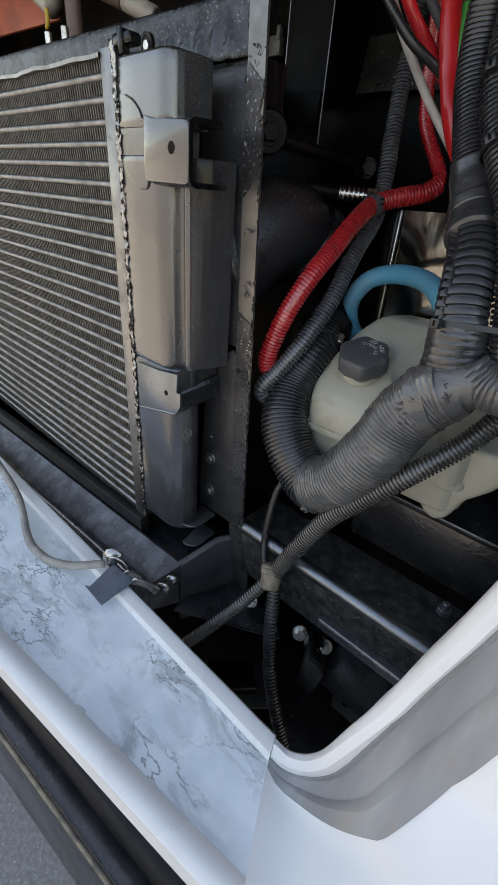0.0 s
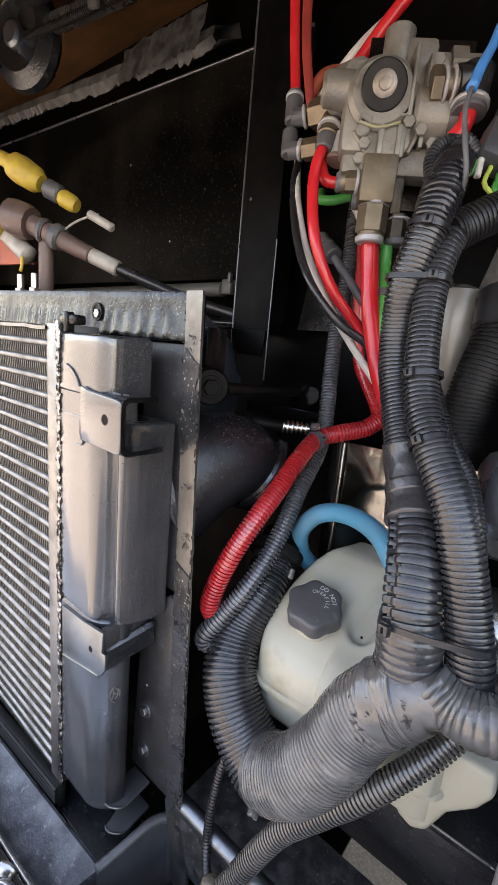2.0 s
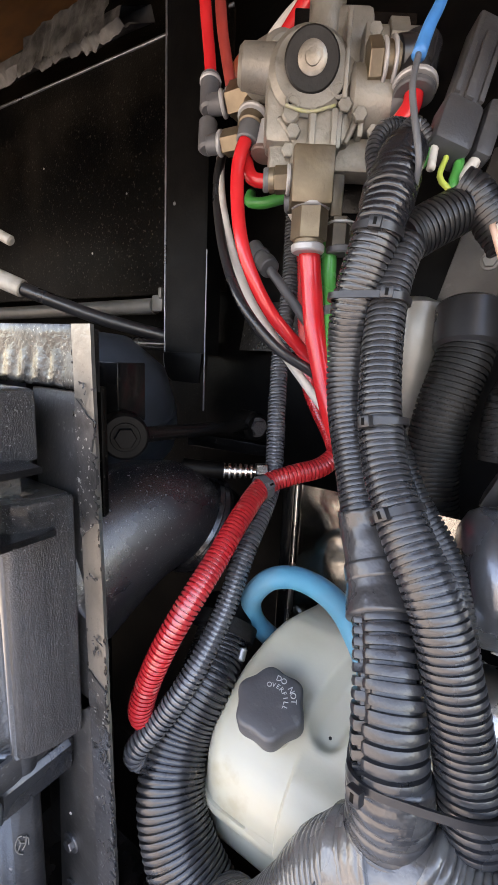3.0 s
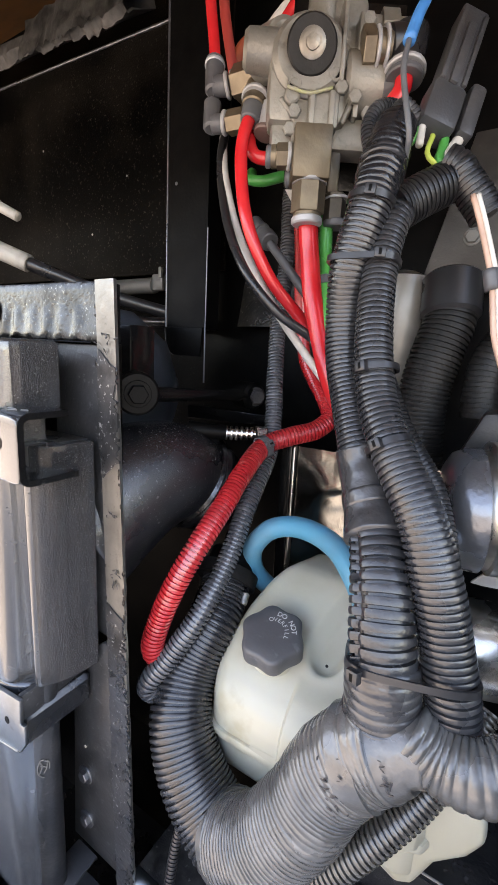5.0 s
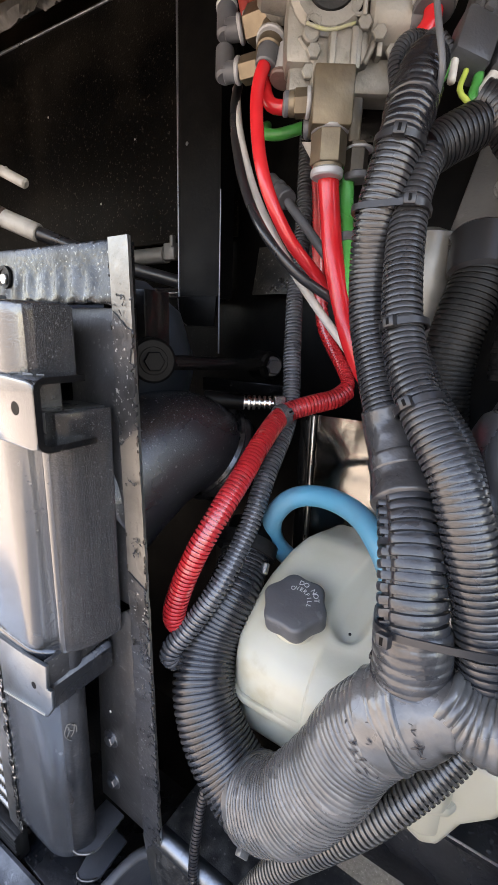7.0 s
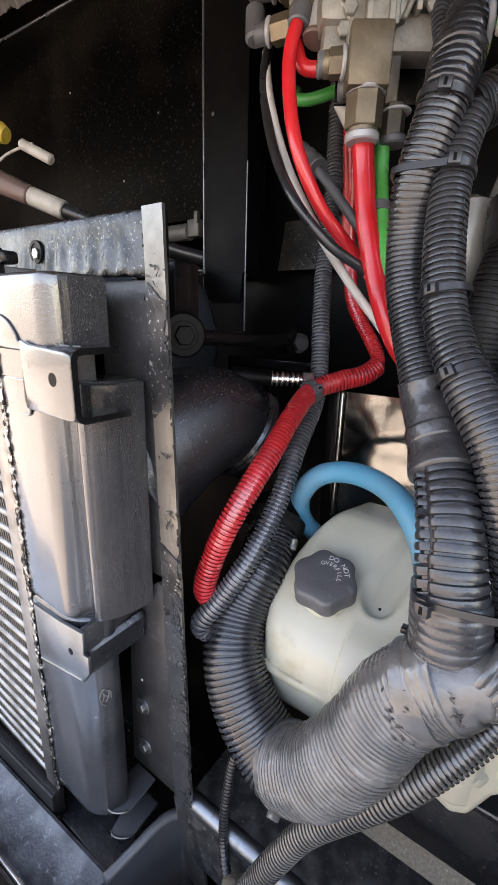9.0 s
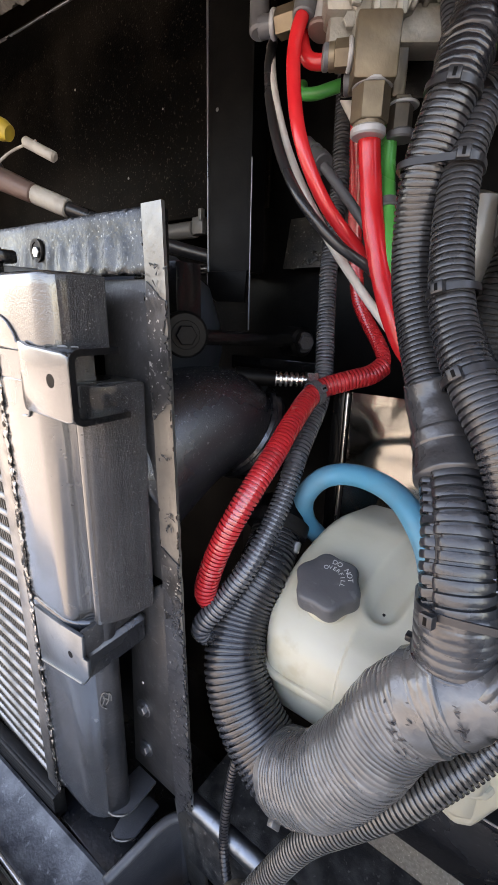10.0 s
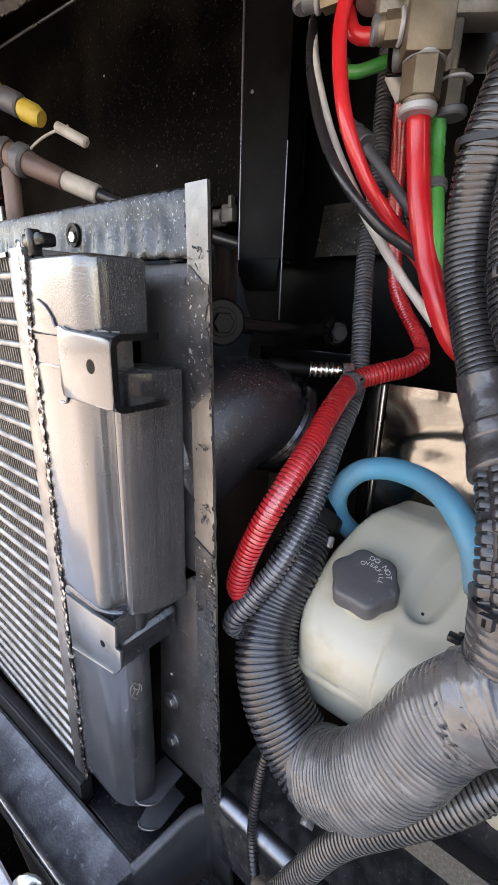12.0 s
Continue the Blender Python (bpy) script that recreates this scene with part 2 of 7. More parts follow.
M_TANKPLASTIC = material("milky_plastic", (0.515, 0.500, 0.405), (0.45, 0.432, 0.335), (0.26, 0.40), 0.0, 12, 0.1, 200, trans=0.25, spot=0.35, spot_colour=(0.33, 0.25, 0.13), spot_scale=28)
M_CAP = material("grey_cap_plastic", (0.080, 0.080, 0.083), (0.095, 0.095, 0.097), (0.36, 0.5), 0.0, 40, 0.15, 500, spot=0.25, spot_colour=(0.24, 0.24, 0.24))
M_LETTER = material("pale_lettering", (0.6, 0.6, 0.58), (0.3, 0.3, 0.3), (0.5, 0.6), grain=300)
# Shaded copy of the white gelcoat: skylight blue in the base, grime in the spots.
M_WHITE = material("shade_blue_white_gelcoat", (0.79, 0.855, 0.885), (0.68, 0.755, 0.80), (0.3, 0.5), 0.0, 20, 0.10, 200, (0.40, 0.62), spot=0.9, spot_colour=(0.10, 0.105, 0.115), spot_scale=13, warp=1.6)
M_WHITE_CLEAN = material("clean_white_gelcoat", (0.85, 0.845, 0.83), (0.78, 0.775, 0.76), (0.22, 0.35), 0.0, 10, 0.05, 200)
M_COVER = material("blue_grey_cover_paint", (0.034, 0.041, 0.053), (0.025, 0.030, 0.038), (0.4, 0.55), 0.0, 30, 0.2, 300, spec=0.5)
M_FILTER = material("pale_tin", (0.24, 0.228, 0.205), (0.18, 0.172, 0.155), (0.3, 0.45), 0.2, 30, 0.1, 200)
M_RUBBER = material("black_rubber", (0.007, 0.0068, 0.0066), (0.013, 0.0125, 0.012), (0.40, 0.6), 0.0, 60, 0.3, 300, spec=0.3)
M_ZAMAK = material("cast_valve_grey", (0.255, 0.24, 0.21), (0.185, 0.172, 0.148), (0.36, 0.52), 0.35, 45, 0.35, 420, spot=0.35, spot_colour=(0.07, 0.062, 0.05))
M_BRASS = material("dull_brass", (0.205, 0.163, 0.112), (0.15, 0.12, 0.085), (0.34, 0.5), 0.7, 60, 0.2, 300)
M_BRASS_DARK = material("oily_dark_brass", (0.085, 0.071, 0.054), (0.06, 0.05, 0.04), (0.34, 0.5), 0.5, 60, 0.2, 300)
M_FITTING = material("grey_fitting_plastic", (0.095, 0.098, 0.105), (0.07, 0.07, 0.075), (0.35, 0.5), 0.0, 60)
M_COLLAR = material("pale_collar", (0.40, 0.40, 0.41), (0.3, 0.3, 0.3), (0.3, 0.45), 0.2, 60)
M_STEEL = material("zinc_steel", (0.60, 0.59, 0.56), (0.42, 0.41, 0.39), (0.22, 0.38), 1.0, 60, 0.15, 300, spot=0.3, spot_colour=(0.2, 0.19, 0.18), spot_scale=140)
M_CHROME = material("bright_steel_sheet", (0.50, 0.485, 0.45), (0.42, 0.41, 0.38), (0.10, 0.2), 1.0, 12, 0.5, 45)
M_YELLOW = material("yellow_cap_plastic", (0.50, 0.36, 0.05), (0.38, 0.27, 0.05), (0.4, 0.55), 0.0, 60, 0.2, 300)
M_BROWN = material("primer_brown_steel", (0.135, 0.088, 0.076), (0.10, 0.068, 0.06), (0.4, 0.55), 0.1, 40, 0.3, 300)
M_ORANGE = material("orange_red_paint", (0.42, 0.09, 0.04), (0.3, 0.07, 0.04), (0.5, 0.65), 0.0, 30)
M_PLYWOOD = material("brown_floor_board", (0.23, 0.10, 0.035), (0.15, 0.07, 0.03), (0.55, 0.7), 0.0, 10, 0.3, 120, stretch=(1, 4, 1))
M_DIRT = material("dirty_foil", (0.105, 0.098, 0.089), (0.040, 0.037, 0.034), (0.4, 0.7), 0.1, 30, 0.5, 120, bump=0.002, spot=0.4, spot_colour=(0.02, 0.019, 0.018), spot_scale=70)
M_GREY_PLASTIC = material("matt_grey_plastic", (0.026, 0.0255, 0.025), (0.042, 0.041, 0.039), (0.36, 0.5), 0.0, 40, 0.2, 500, spot=0.3, spot_colour=(0.09, 0.087, 0.083))
M_TAN = material("tan_tape", (0.24, 0.195, 0.14), (0.11, 0.095, 0.075), (0.45, 0.6), 0.0, 90, 0.7, 200, bump=0.002)
M_GROUND = material("asphalt", (0.24, 0.235, 0.227), (0.33, 0.325, 0.315), (0.7, 0.9), 0.0, 120, 0.8, 250, spot=1.0, spot_colour=(0.62, 0.61, 0.59), spot_scale=210)
M_DARK_METAL = material("oily_dark_metal", (0.045, 0.045, 0.05), (0.065, 0.064, 0.064), (0.28, 0.45), 0.4, 40, 0.6, 420)
M_WIRE_YELLOW = material("yellow_wire", (0.6, 0.5, 0.08), None, (0.35, 0.5))
M_WIRE_LIME = material("lime_wire", (0.45, 0.55, 0.10), None, (0.35, 0.5))
M_WIRE_PINK = material("pale_wire", (0.55, 0.36, 0.28), None, (0.35, 0.5))
M_TEAL = material("teal_wire", (0.04, 0.42, 0.42), None, (0.35, 0.5))


# ---- building helpers ----
def thing(name, at, label, category, group="", kind=""):
    ob = new(name)
    ob.empty_display_size = 0.02
    ob.location = at
    return tagged(ob, label, category, group, kind)


def origin(ob):
    at = Vector(ob.location)
    return at if ob.parent is None else at + origin(ob.parent)


def finish(bm, name, mat, sharp=38):
    bm.normal_update()
    for f in bm.faces:
        f.smooth = True
    limit = radians(sharp)
    for e in bm.edges:
        if len(e.link_faces) == 2 and e.calc_face_angle(0) > limit:
            e.smooth = False
    me = bpy.data.meshes.new(name)
    bm.to_mesh(me)
    bm.free()
    me.materials.append(mat)
    return me


def part(name, bm, mat, parent, label=""):
    """One mesh in world coordinates, hung under its thing."""
    me = bm if isinstance(bm, bpy.types.Mesh) else finish(bm, name, mat)
    base = origin(parent)
    me.transform(Matrix.Translation(-base))
    ob = new(name, me)
    ob.parent = parent
    return tagged(ob, label)


def single(name, bm, mat, label, category, group="", kind=""):
    me = bm if isinstance(bm, bpy.types.Mesh) else finish(bm, name, mat)
    lo = np.array([v.co[:] for v in me.vertices])
    base = Vector((lo[:, 0].mean(), lo[:, 1].mean(), lo[:, 2].min()))
    me.transform(Matrix.Translation(-base))
    ob = new(name, me)
    ob.location = base
    return tagged(ob, label, category, group, kind)


def bevelled(bm, width, seg=2):
    if width > 0:
        edges = [e for e in bm.edges if len(e.link_faces) == 2 and e.calc_face_angle(0) > 0.5]
        bmesh.ops.bevel(bm, geom=edges, offset=width, segments=seg, affect="EDGES", profile=0.5, clamp_overlap=True)
    return bm


def box(x0, x1, y0, y1, z0, z1, bevel=0.001, seg=2):
    bm = bmesh.new()
    bmesh.ops.create_cube(bm, size=1)
    bmesh.ops.transform(bm, matrix=Matrix.Translation(((x0 + x1) / 2, (y0 + y1) / 2, (z0 + z1) / 2)) @ Matrix.Diagonal((x1 - x0, y1 - y0, z1 - z0, 1)), verts=bm.verts)
    bm.normal_update()
    return bevelled(bm, bevel, seg)


def basis(axis, up=(0, 0, 1)):
    w = Vector(axis).normalized()
    u = Vector(up).cross(w)
    if u.length < 1e-4:
        u = Vector((1, 0, 0)).cross(w)
    u.normalize()
    return u, w.cross(u), w


def turned(at, axis, profile, n=28, lobes=0, lobe=0.0, twist=0.0):
    """A body of revolution: profile rows of (radius, height) along the axis; lobes make a hand-grip outline."""
    u, v, w = basis(axis)
    at = Vector(at)
    bm = bmesh.new()
    rings = []
    for r, h in profile:
        ring = []
        for k in range(n):
            a = 2 * math.pi * k / n
            rr = r * (1 + lobe * math.cos(lobes * a)) if lobes else r
            ring.append(bm.verts.new(at + w * h + (u * math.cos(a + twist) + v * math.sin(a + twist)) * rr))
        rings.append(ring)
    for a, b in zip(rings, rings[1:]):
        for k in range(n):
            bm.faces.new((a[k], a[(k + 1) % n], b[(k + 1) % n], b[k]))
    bm.faces.new(rings[0][::-1])
    bm.faces.new(rings[-1])
    return bm


def rod(p, q, r, r2=None, n=20, bevel=0.0):
    p, q = Vector(p), Vector(q)
    h = (q - p).length
    r2 = r if r2 is None else r2
    b = min(bevel, h * 0.3, r * 0.5)
    prof = [(r - b, 0), (r, b), (r2, h - b), (r2 - b, h)] if b else [(r, 0), (r2, h)]
    return turned(p, q - p, prof, n)


def hexagon(p, q, r, bevel=0.0006):
    p, q = Vector(p), Vector(q)
    h = (q - p).length
    return turned(p, q - p, [(r - bevel, 0), (r, bevel), (r, h - bevel), (r - bevel, h)], 6)


def slab(outline, axis, a, b, bevel=0.001, seg=2):
    """A flat outline of (s, t) pairs drawn out along an axis from a to b."""
    put = {"x": lambda s, t, d: (d, s, t), "y": lambda s, t, d: (s, d, t), "z": lambda s, t, d: (s, t, d)}[axis]
    bm = bmesh.new()
    lo = [bm.verts.new(put(s, t, a)) for s, t in outline]
    hi = [bm.verts.new(put(s, t, b)) for s, t in outline]
    n = len(outline)
    bm.faces.new(lo)
    bm.faces.new(hi[::-1])
    for k in range(n):
        bm.faces.new((lo[k], hi[k], hi[(k + 1) % n], lo[(k + 1) % n]))
    bmesh.ops.recalc_face_normals(bm, faces=bm.faces)
    bm.normal_update()
    return bevelled(bm, bevel, seg)


def merged(*bms):
    out = bmesh.new()
    for bm in bms:
        me = bpy.data.meshes.new("temporary")
        bm.to_mesh(me)
        bm.free()
        out.from_mesh(me)
        bpy.data.meshes.remove(me)
    return out


def spline(points, step):
    """Evenly spaced places along a smooth curve through the points."""
    p = np.array(points, float)
    p = np.vstack([2 * p[0] - p[1], p, 2 * p[-1] - p[-2]])
    fine = []
    for k in range(1, len(p) - 2):
        a, b, c, d = p[k - 1:k + 3]
        for s in np.linspace(0, 1, 24, endpoint=False):
            fine.append(0.5 * (2 * b + (c - a) * s + (2 * a - 5 * b + 4 * c - d) * s ** 2 + (3 * b - a - 3 * c + d) * s ** 3))
    fine.append(p[-2])
    fine = np.array(fine)
    for _ in range(6):
        fine[1:-1] = (fine[:-2] + 2 * fine[1:-1] + fine[2:]) / 4
    run = np.r_[0, np.cumsum(np.linalg.norm(np.diff(fine, axis=0), axis=1))]
    n = max(4, int(run[-1] / step))
    s = np.linspace(0, run[-1], n + 1)
    return np.stack([np.interp(s, run, fine[:, k]) for k in range(3)], 1), s


def sweep(points, r, pitch=0.0, depth=0.0, sides=20, step=0.004, r_end=None, slit=None, jitter=0.0, ends=True, flat=1.0, fade=0.0, wrinkle=0.0, groove=0.28):
    """A hose along the points. pitch and depth give it ribs; slit opens a narrow lengthwise slot at that angle."""
    places, s = spline(points, pitch / 8 if pitch else step)
    if pitch:
        count = int(s[-1] / pitch)
        at_s = np.array([(k + p) * pitch for k in range(count) for p in (0.0, 0.5 - groove / 2, 1 - groove, 1.02 - groove, 0.98)])
        places = np.stack([np.interp(at_s, s, places[:, k]) for k in range(3)], 1)
    n = len(places)
    tangent = np.gradient(places, axis=0)
    tangent /= np.linalg.norm(tangent, axis=1)[:, None]
    u = np.cross(tangent[0], (0.3, 0.2, 0.93))
    u /= np.linalg.norm(u)
    rnd = np.random.RandomState(7)
    ang = np.arange(sides) * 2 * np.pi / sides
    verts = []
    wob = 1 + jitter * np.convolve(rnd.randn(n + 8), np.ones(9) / 3, "valid")[:n]
    for k in range(n):
        u = u - tangent[k] * (u @ tangent[k])
        u /= np.linalg.norm(u)
        v = np.cross(tangent[k], u)
        f = k / (n - 1)
        rr = r + ((r_end or r) - r) * f
        if pitch:
            rr = rr - depth * (1 - fade * f) * (0.14, 0, 0.14, 1.0, 1.0)[k % 5]
        rad = np.full(sides, rr * wob[k])
        if slit is not None:
            d = np.abs((ang - slit + 0.06 * np.sin(9 * f) + np.pi) % (2 * np.pi) - np.pi)
            rad = np.where(d < 0.12, rad - depth * 1.6 - 0.001, rad)
        verts.append(places[k] + rad[:, None] * (np.cos(ang)[:, None] * u * flat + np.sin(ang)[:, None] * v))
    verts = np.concatenate(verts)
    if wrinkle:
        axis = np.repeat(places, sides, axis=0)
        away = verts - axis
        away /= np.linalg.norm(away, axis=1)[:, None]
        lift = np.array([noise.noise((p[0] * 70, p[1] * 70, p[2] * 130)) + 0.6 * noise.noise((p[0] * 190 + 9, p[1] * 190, p[2] * 260)) for p in verts.tolist()])
        verts = verts + away * (wrinkle * lift)[:, None]
    faces = [(a * sides + k, a * sides + (k + 1) % sides, (a + 1) * sides + (k + 1) % sides, (a + 1) * sides + k) for a in range(n - 1) for k in range(sides)]
    if ends:
        faces += [tuple(range(sides))[::-1], tuple((n - 1) * sides + k for k in range(sides))]
    me = bpy.data.meshes.new("hose")
    me.from_pydata(verts.tolist(), [], faces)
    me.polygons.foreach_set("use_smooth", [True] * len(me.polygons))
    me.update()
    if pitch and depth > 0.0006:
        ends_of = np.zeros(len(me.edges) * 2, int)
        me.edges.foreach_get("vertices", ends_of)
        ring_a, ring_b = ends_of[0::2] // sides, ends_of[1::2] // sides
        crisp = me.attributes.new("sharp_edge", "BOOLEAN", "EDGE")
        crisp.data.foreach_set("value", (ring_a == ring_b) & np.isin(ring_a % 5, (0, 2, 3, 4)))
    return me


def hose(name, points, r, mat, label, category="hose", group="", **how):
    me = sweep(points, r, **how)
    me.materials.append(mat)
    return single(name, me, mat, label, category, group)


def loom(name, points, r, mat, label, category="loom", group="", **how):
    """A ribbed sleeve over the bundle of cables that it holds."""
    ob = thing(name, points[len(points) // 2], label, category, group)
    hose_part("sleeve", points, r, mat, ob, **how)
    hose_part("cable_core", points, r * 0.72, M_BLACK_TUBE, ob, "black cable core inside the sleeve", sides=12, step=0.01)
    return ob


def corrugated(points, r, mat, label, **how):
    """A ribbed rubber hose with its smooth cuff."""
    ob = thing("black_hose", points[-1], label, "hose", "ribbed hoses")
    hose_part("ribbed_body", points, r, mat, ob, **how)
    hose_part("cuff", [Vector(points[0]).lerp(Vector(points[1]), f) for f in (0.0, 0.35, 0.7)], r + 0.0012, mat, ob, "smooth moulded cuff", sides=26, step=0.004)
    return ob


def hose_part(name, points, r, mat, parent, label="", **how):
    me = sweep(points, r, **how)
    me.materials.append(mat)
    return part(name, me, mat, parent, label)


def bolt(parent, at, axis, r=0.005, h=0.005, washer=0.0, mat=None, name="bolt"):
    a = Vector(axis).normalized()
    at = Vector(at)
    bits = [hexagon(at, at + a * h, r)]
    if washer:
        bits.append(turned(at - a * 0.0005, a, [(washer, 0), (washer, 0.0013), (washer - 0.0004, 0.0017)], 20))
    return part(name, merged(*bits), mat or M_STEEL, parent)


def sweep_bm(points, r):
    bm = bmesh.new()
    me = sweep(points, r, sides=8, step=0.002)
    bm.from_mesh(me)
    bpy.data.meshes.remove(me)
    return bm


def tape(points, r, mat, label, last_turn=True, **how):
    """Tape wound round a loom, with its last turn as a part of its own."""
    ob = thing("tape_wrap", points[0], label, "tape", "tape on the looms")
    hose_part("winding", points, r, mat, ob, **how)
    if not last_turn:
        return ob
    k = len(points) // 2
    a, c = Vector(points[k - 1]), Vector(points[k])
    e = how["r_end"] if "r_end" in how else r
    hose_part("last_turn", [a.lerp(c, 0.25), a.lerp(c, 0.5), a.lerp(c, 0.8)], (r + e) / 2 + 0.0009, mat, ob, sides=40, step=0.0016, wrinkle=0.0004)
    return ob


def cable_tie(at, axis, r, head_to, mat=None, width=0.0038, flat=1.0, across=None, head_at=None):
    """A nylon tie round a loom: band and ratchet head, the head towards head_to. across and flat stretch it round two."""
    mat = mat or M_BLACK_TUBE
    u, v, w = basis(axis)
    at = Vector(at)
    square = 1.0
    if across:
        u = Vector(across)
        u = (u - w * u.dot(w)).normalized()
        v = w.cross(u)
        square = 0.55
    def bent(c):
        return math.copysign(abs(c) ** square, c)
    tie = thing("cable_tie", at, "black nylon cable tie pulled tight round loom", "cable tie", "cable ties on the looms")
    band = bmesh.new()
    n = 32
    rings = []
    for rr, h in ((r - 0.0006, -width / 2), (r + 0.0008, -width / 2), (r + 0.0008, width / 2), (r - 0.0006, width / 2)):
        rings.append([band.verts.new(at + w * h + (u * bent(math.cos(2 * math.pi * k / n)) * flat + v * bent(math.sin(2 * math.pi * k / n))) * rr) for k in range(n)])
    for a, b in zip(rings, rings[1:] + rings[:1]):
        for k in range(n):
            band.faces.new((a[k], a[(k + 1) % n], b[(k + 1) % n], b[k]))
    part("band", band, mat, tie)
    hub = Vector(head_at) if head_at else at
    d = Vector(head_to) - hub
    d = (d - w * d.dot(w)).normalized()
    side = w.cross(d)
    head = box(-0.0034, 0.0034, -0.0032, 0.0032, 0, 0.0046, 0.0007)
    slot = box(-0.0009, 0.0009, -0.0019, 0.0019, 0.004, 0.0048, 0.0001)
    rot = Matrix((side, w, d)).transposed().to_4x4()
    bmesh.ops.transform(head, matrix=Matrix.Translation(hub + d * r) @ rot, verts=head.verts)
    head_ob = part("head", head, mat, tie)
    bmesh.ops.transform(slot, matrix=Matrix.Translation(hub + d * r) @ rot, verts=slot.verts)
    part("slot", slot, M_SHADE_BLACK, head_ob, "dark ratchet slot")
    return tie


EYE_SIDE = (-0.06, 0.10, 1.18)

# ---- ground and the shell of the bus ----
g = bmesh.new()
bmesh.ops.create_grid(g, x_segments=8, y_segments=8, size=300)
single("ground", g, M_GROUND, "grey asphalt yard with light grit", "ground", kind="structure")

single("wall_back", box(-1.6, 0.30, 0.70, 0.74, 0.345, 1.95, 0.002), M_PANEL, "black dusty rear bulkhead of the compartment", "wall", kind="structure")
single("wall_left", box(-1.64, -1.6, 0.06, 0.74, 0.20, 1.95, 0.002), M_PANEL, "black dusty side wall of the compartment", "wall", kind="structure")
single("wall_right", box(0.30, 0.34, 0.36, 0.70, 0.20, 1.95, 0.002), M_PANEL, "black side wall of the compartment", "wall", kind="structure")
single("ceiling", box(-1.64, 0.40, 0.08, 0.74, 1.80, 1.84, 0.002), M_PLYWOOD, "orange-brown floor board seen from below", "ceiling", kind="structure")
single("wall_front_upper", merged(box(-1.7, 0.42, 0.02, 0.08, 1.46, 3.1, 0.02), box(-1.7, 0.42, 0.16, 7.0, 3.04, 3.1, 0.02), box(0.36, 0.42, 0.74, 7.0, 0.20, 3.04, 0.01), box(-1.7, -1.64, 0.06, 7.0, 0.20, 3.04, 0.01), box(-1.64, 0.36, 6.94, 7.0, 0.20, 3.04, 0.01)), M_WHITE_CLEAN, "white bus body above the open compartment", "bus body", kind="structure")
single("floor", merged(box(-1.60, -0.46, 0.05, 0.80, 0.30, 0.31, 0.001), box(0.10, 0.36, 0.30, 0.70, 0.30, 0.31, 0.001), box(-0.46, -0.215, 0.48, 0.80, 0.30, 0.31, 0.001)), M_PANEL, "black underbody plates of the compartment", "floor", kind="structure")
# Out of view; added to cut the bright horizon sky from light and reflections.
single("sky_blocker", box(-30, 30, -8.4, -8.0, 0.0, 2.5, 0.02), M_BLOCKER, "unseen grey wall added to block the low sky", "wall", kind="structure")

# ---- white bodywork round the opening ----
bodywork = thing("bus_front_bodywork", (-0.5, 0.10, 0.55), "white fibreglass bus front with a grimy ledge", "bus bodywork")
rnd = random.Random(3)
LEDGE_X = [-1.55 + 0.03 * k for k in range(50)]


def ledge_strip(prof, closed):
    """Draws a ledge profile of (y, z) along the bus, the outer edge tapering, cut at a slant where the corner begins."""
    bm = bmesh.new()
    rings = []
    for x in LEDGE_X:
        ring = []
        for y, z in prof:
            w = max(0.0, min(1.0, (0.149 - y) / 0.083))
            xx = x if x < -0.10 else -0.086 + (0.161 - y) * 0.40
            ring.append(bm.verts.new((xx, y + w * max(-0.05, 0.0194 + 0.134 * (xx + 0.068)), z + 0.0007 * noise.noise((x * 14, y * 30, 1)))))
        rings.append(ring)
    n = len(prof)
    for a, c in zip(rings, rings[1:]):
        for k in range(n if closed else n - 1):
            bm.faces.new((a[k], c[k], c[(k + 1) % n], a[(k + 1) % n]))
    if closed:
        bm.faces.new(rings[0])
        bm.faces.new(rings[-1][::-1])
    bmesh.ops.recalc_face_normals(bm, faces=bm.faces)
    return bm


LEDGE_X = [x for x in LEDGE_X if x < -0.11] + [-0.09]
# Floor takes the blue shaded white, both lips the sunlit white.
part("ledge_floor", ledge_strip([(0.152, 0.7180), (0.148, 0.7166), (0.110, 0.7145), (0.098, 0.7130), (0.094, 0.7128), (0.066, 0.7145), (0.064, 0.700), (0.152, 0.700)], True), M_WHITE, bodywork, "white ledge floor, blue shade in its colour, with grey grime")
part("inner_lip", ledge_strip([(0.150, 0.690), (0.1655, 0.690), (0.1665, 0.7195), (0.1640, 0.7228), (0.1590, 0.7236), (0.1520, 0.7220), (0.1490, 0.7175)], True), M_WHITE_CLEAN, bodywork, "clean white inner lip")
part("outer_lip", ledge_strip([(0.0670, 0.7150), (0.0620, 0.7200), (0.0560, 0.7222), (0.0500, 0.7220), (0.0455, 0.7190), (0.0440, 0.700), (0.0520, 0.690), (0.0660, 0.700)], True), M_WHITE_CLEAN, bodywork, "clean white outer lip")

CORNER, _ = spline([(-0.0875, 0.1650, 0.7215), (-0.072, 0.1660, 0.7228), (-0.055, 0.1685, 0.745), (-0.042, 0.175, 0.785), (-0.0305, 0.183, 0.820), (-0.0236, 0.189, 0.850), (-0.012, 0.193, 0.900), (0.000, 0.197, 0.960), (0.012, 0.200, 1.020), (0.022, 0.203, 1.070)], 0.004)
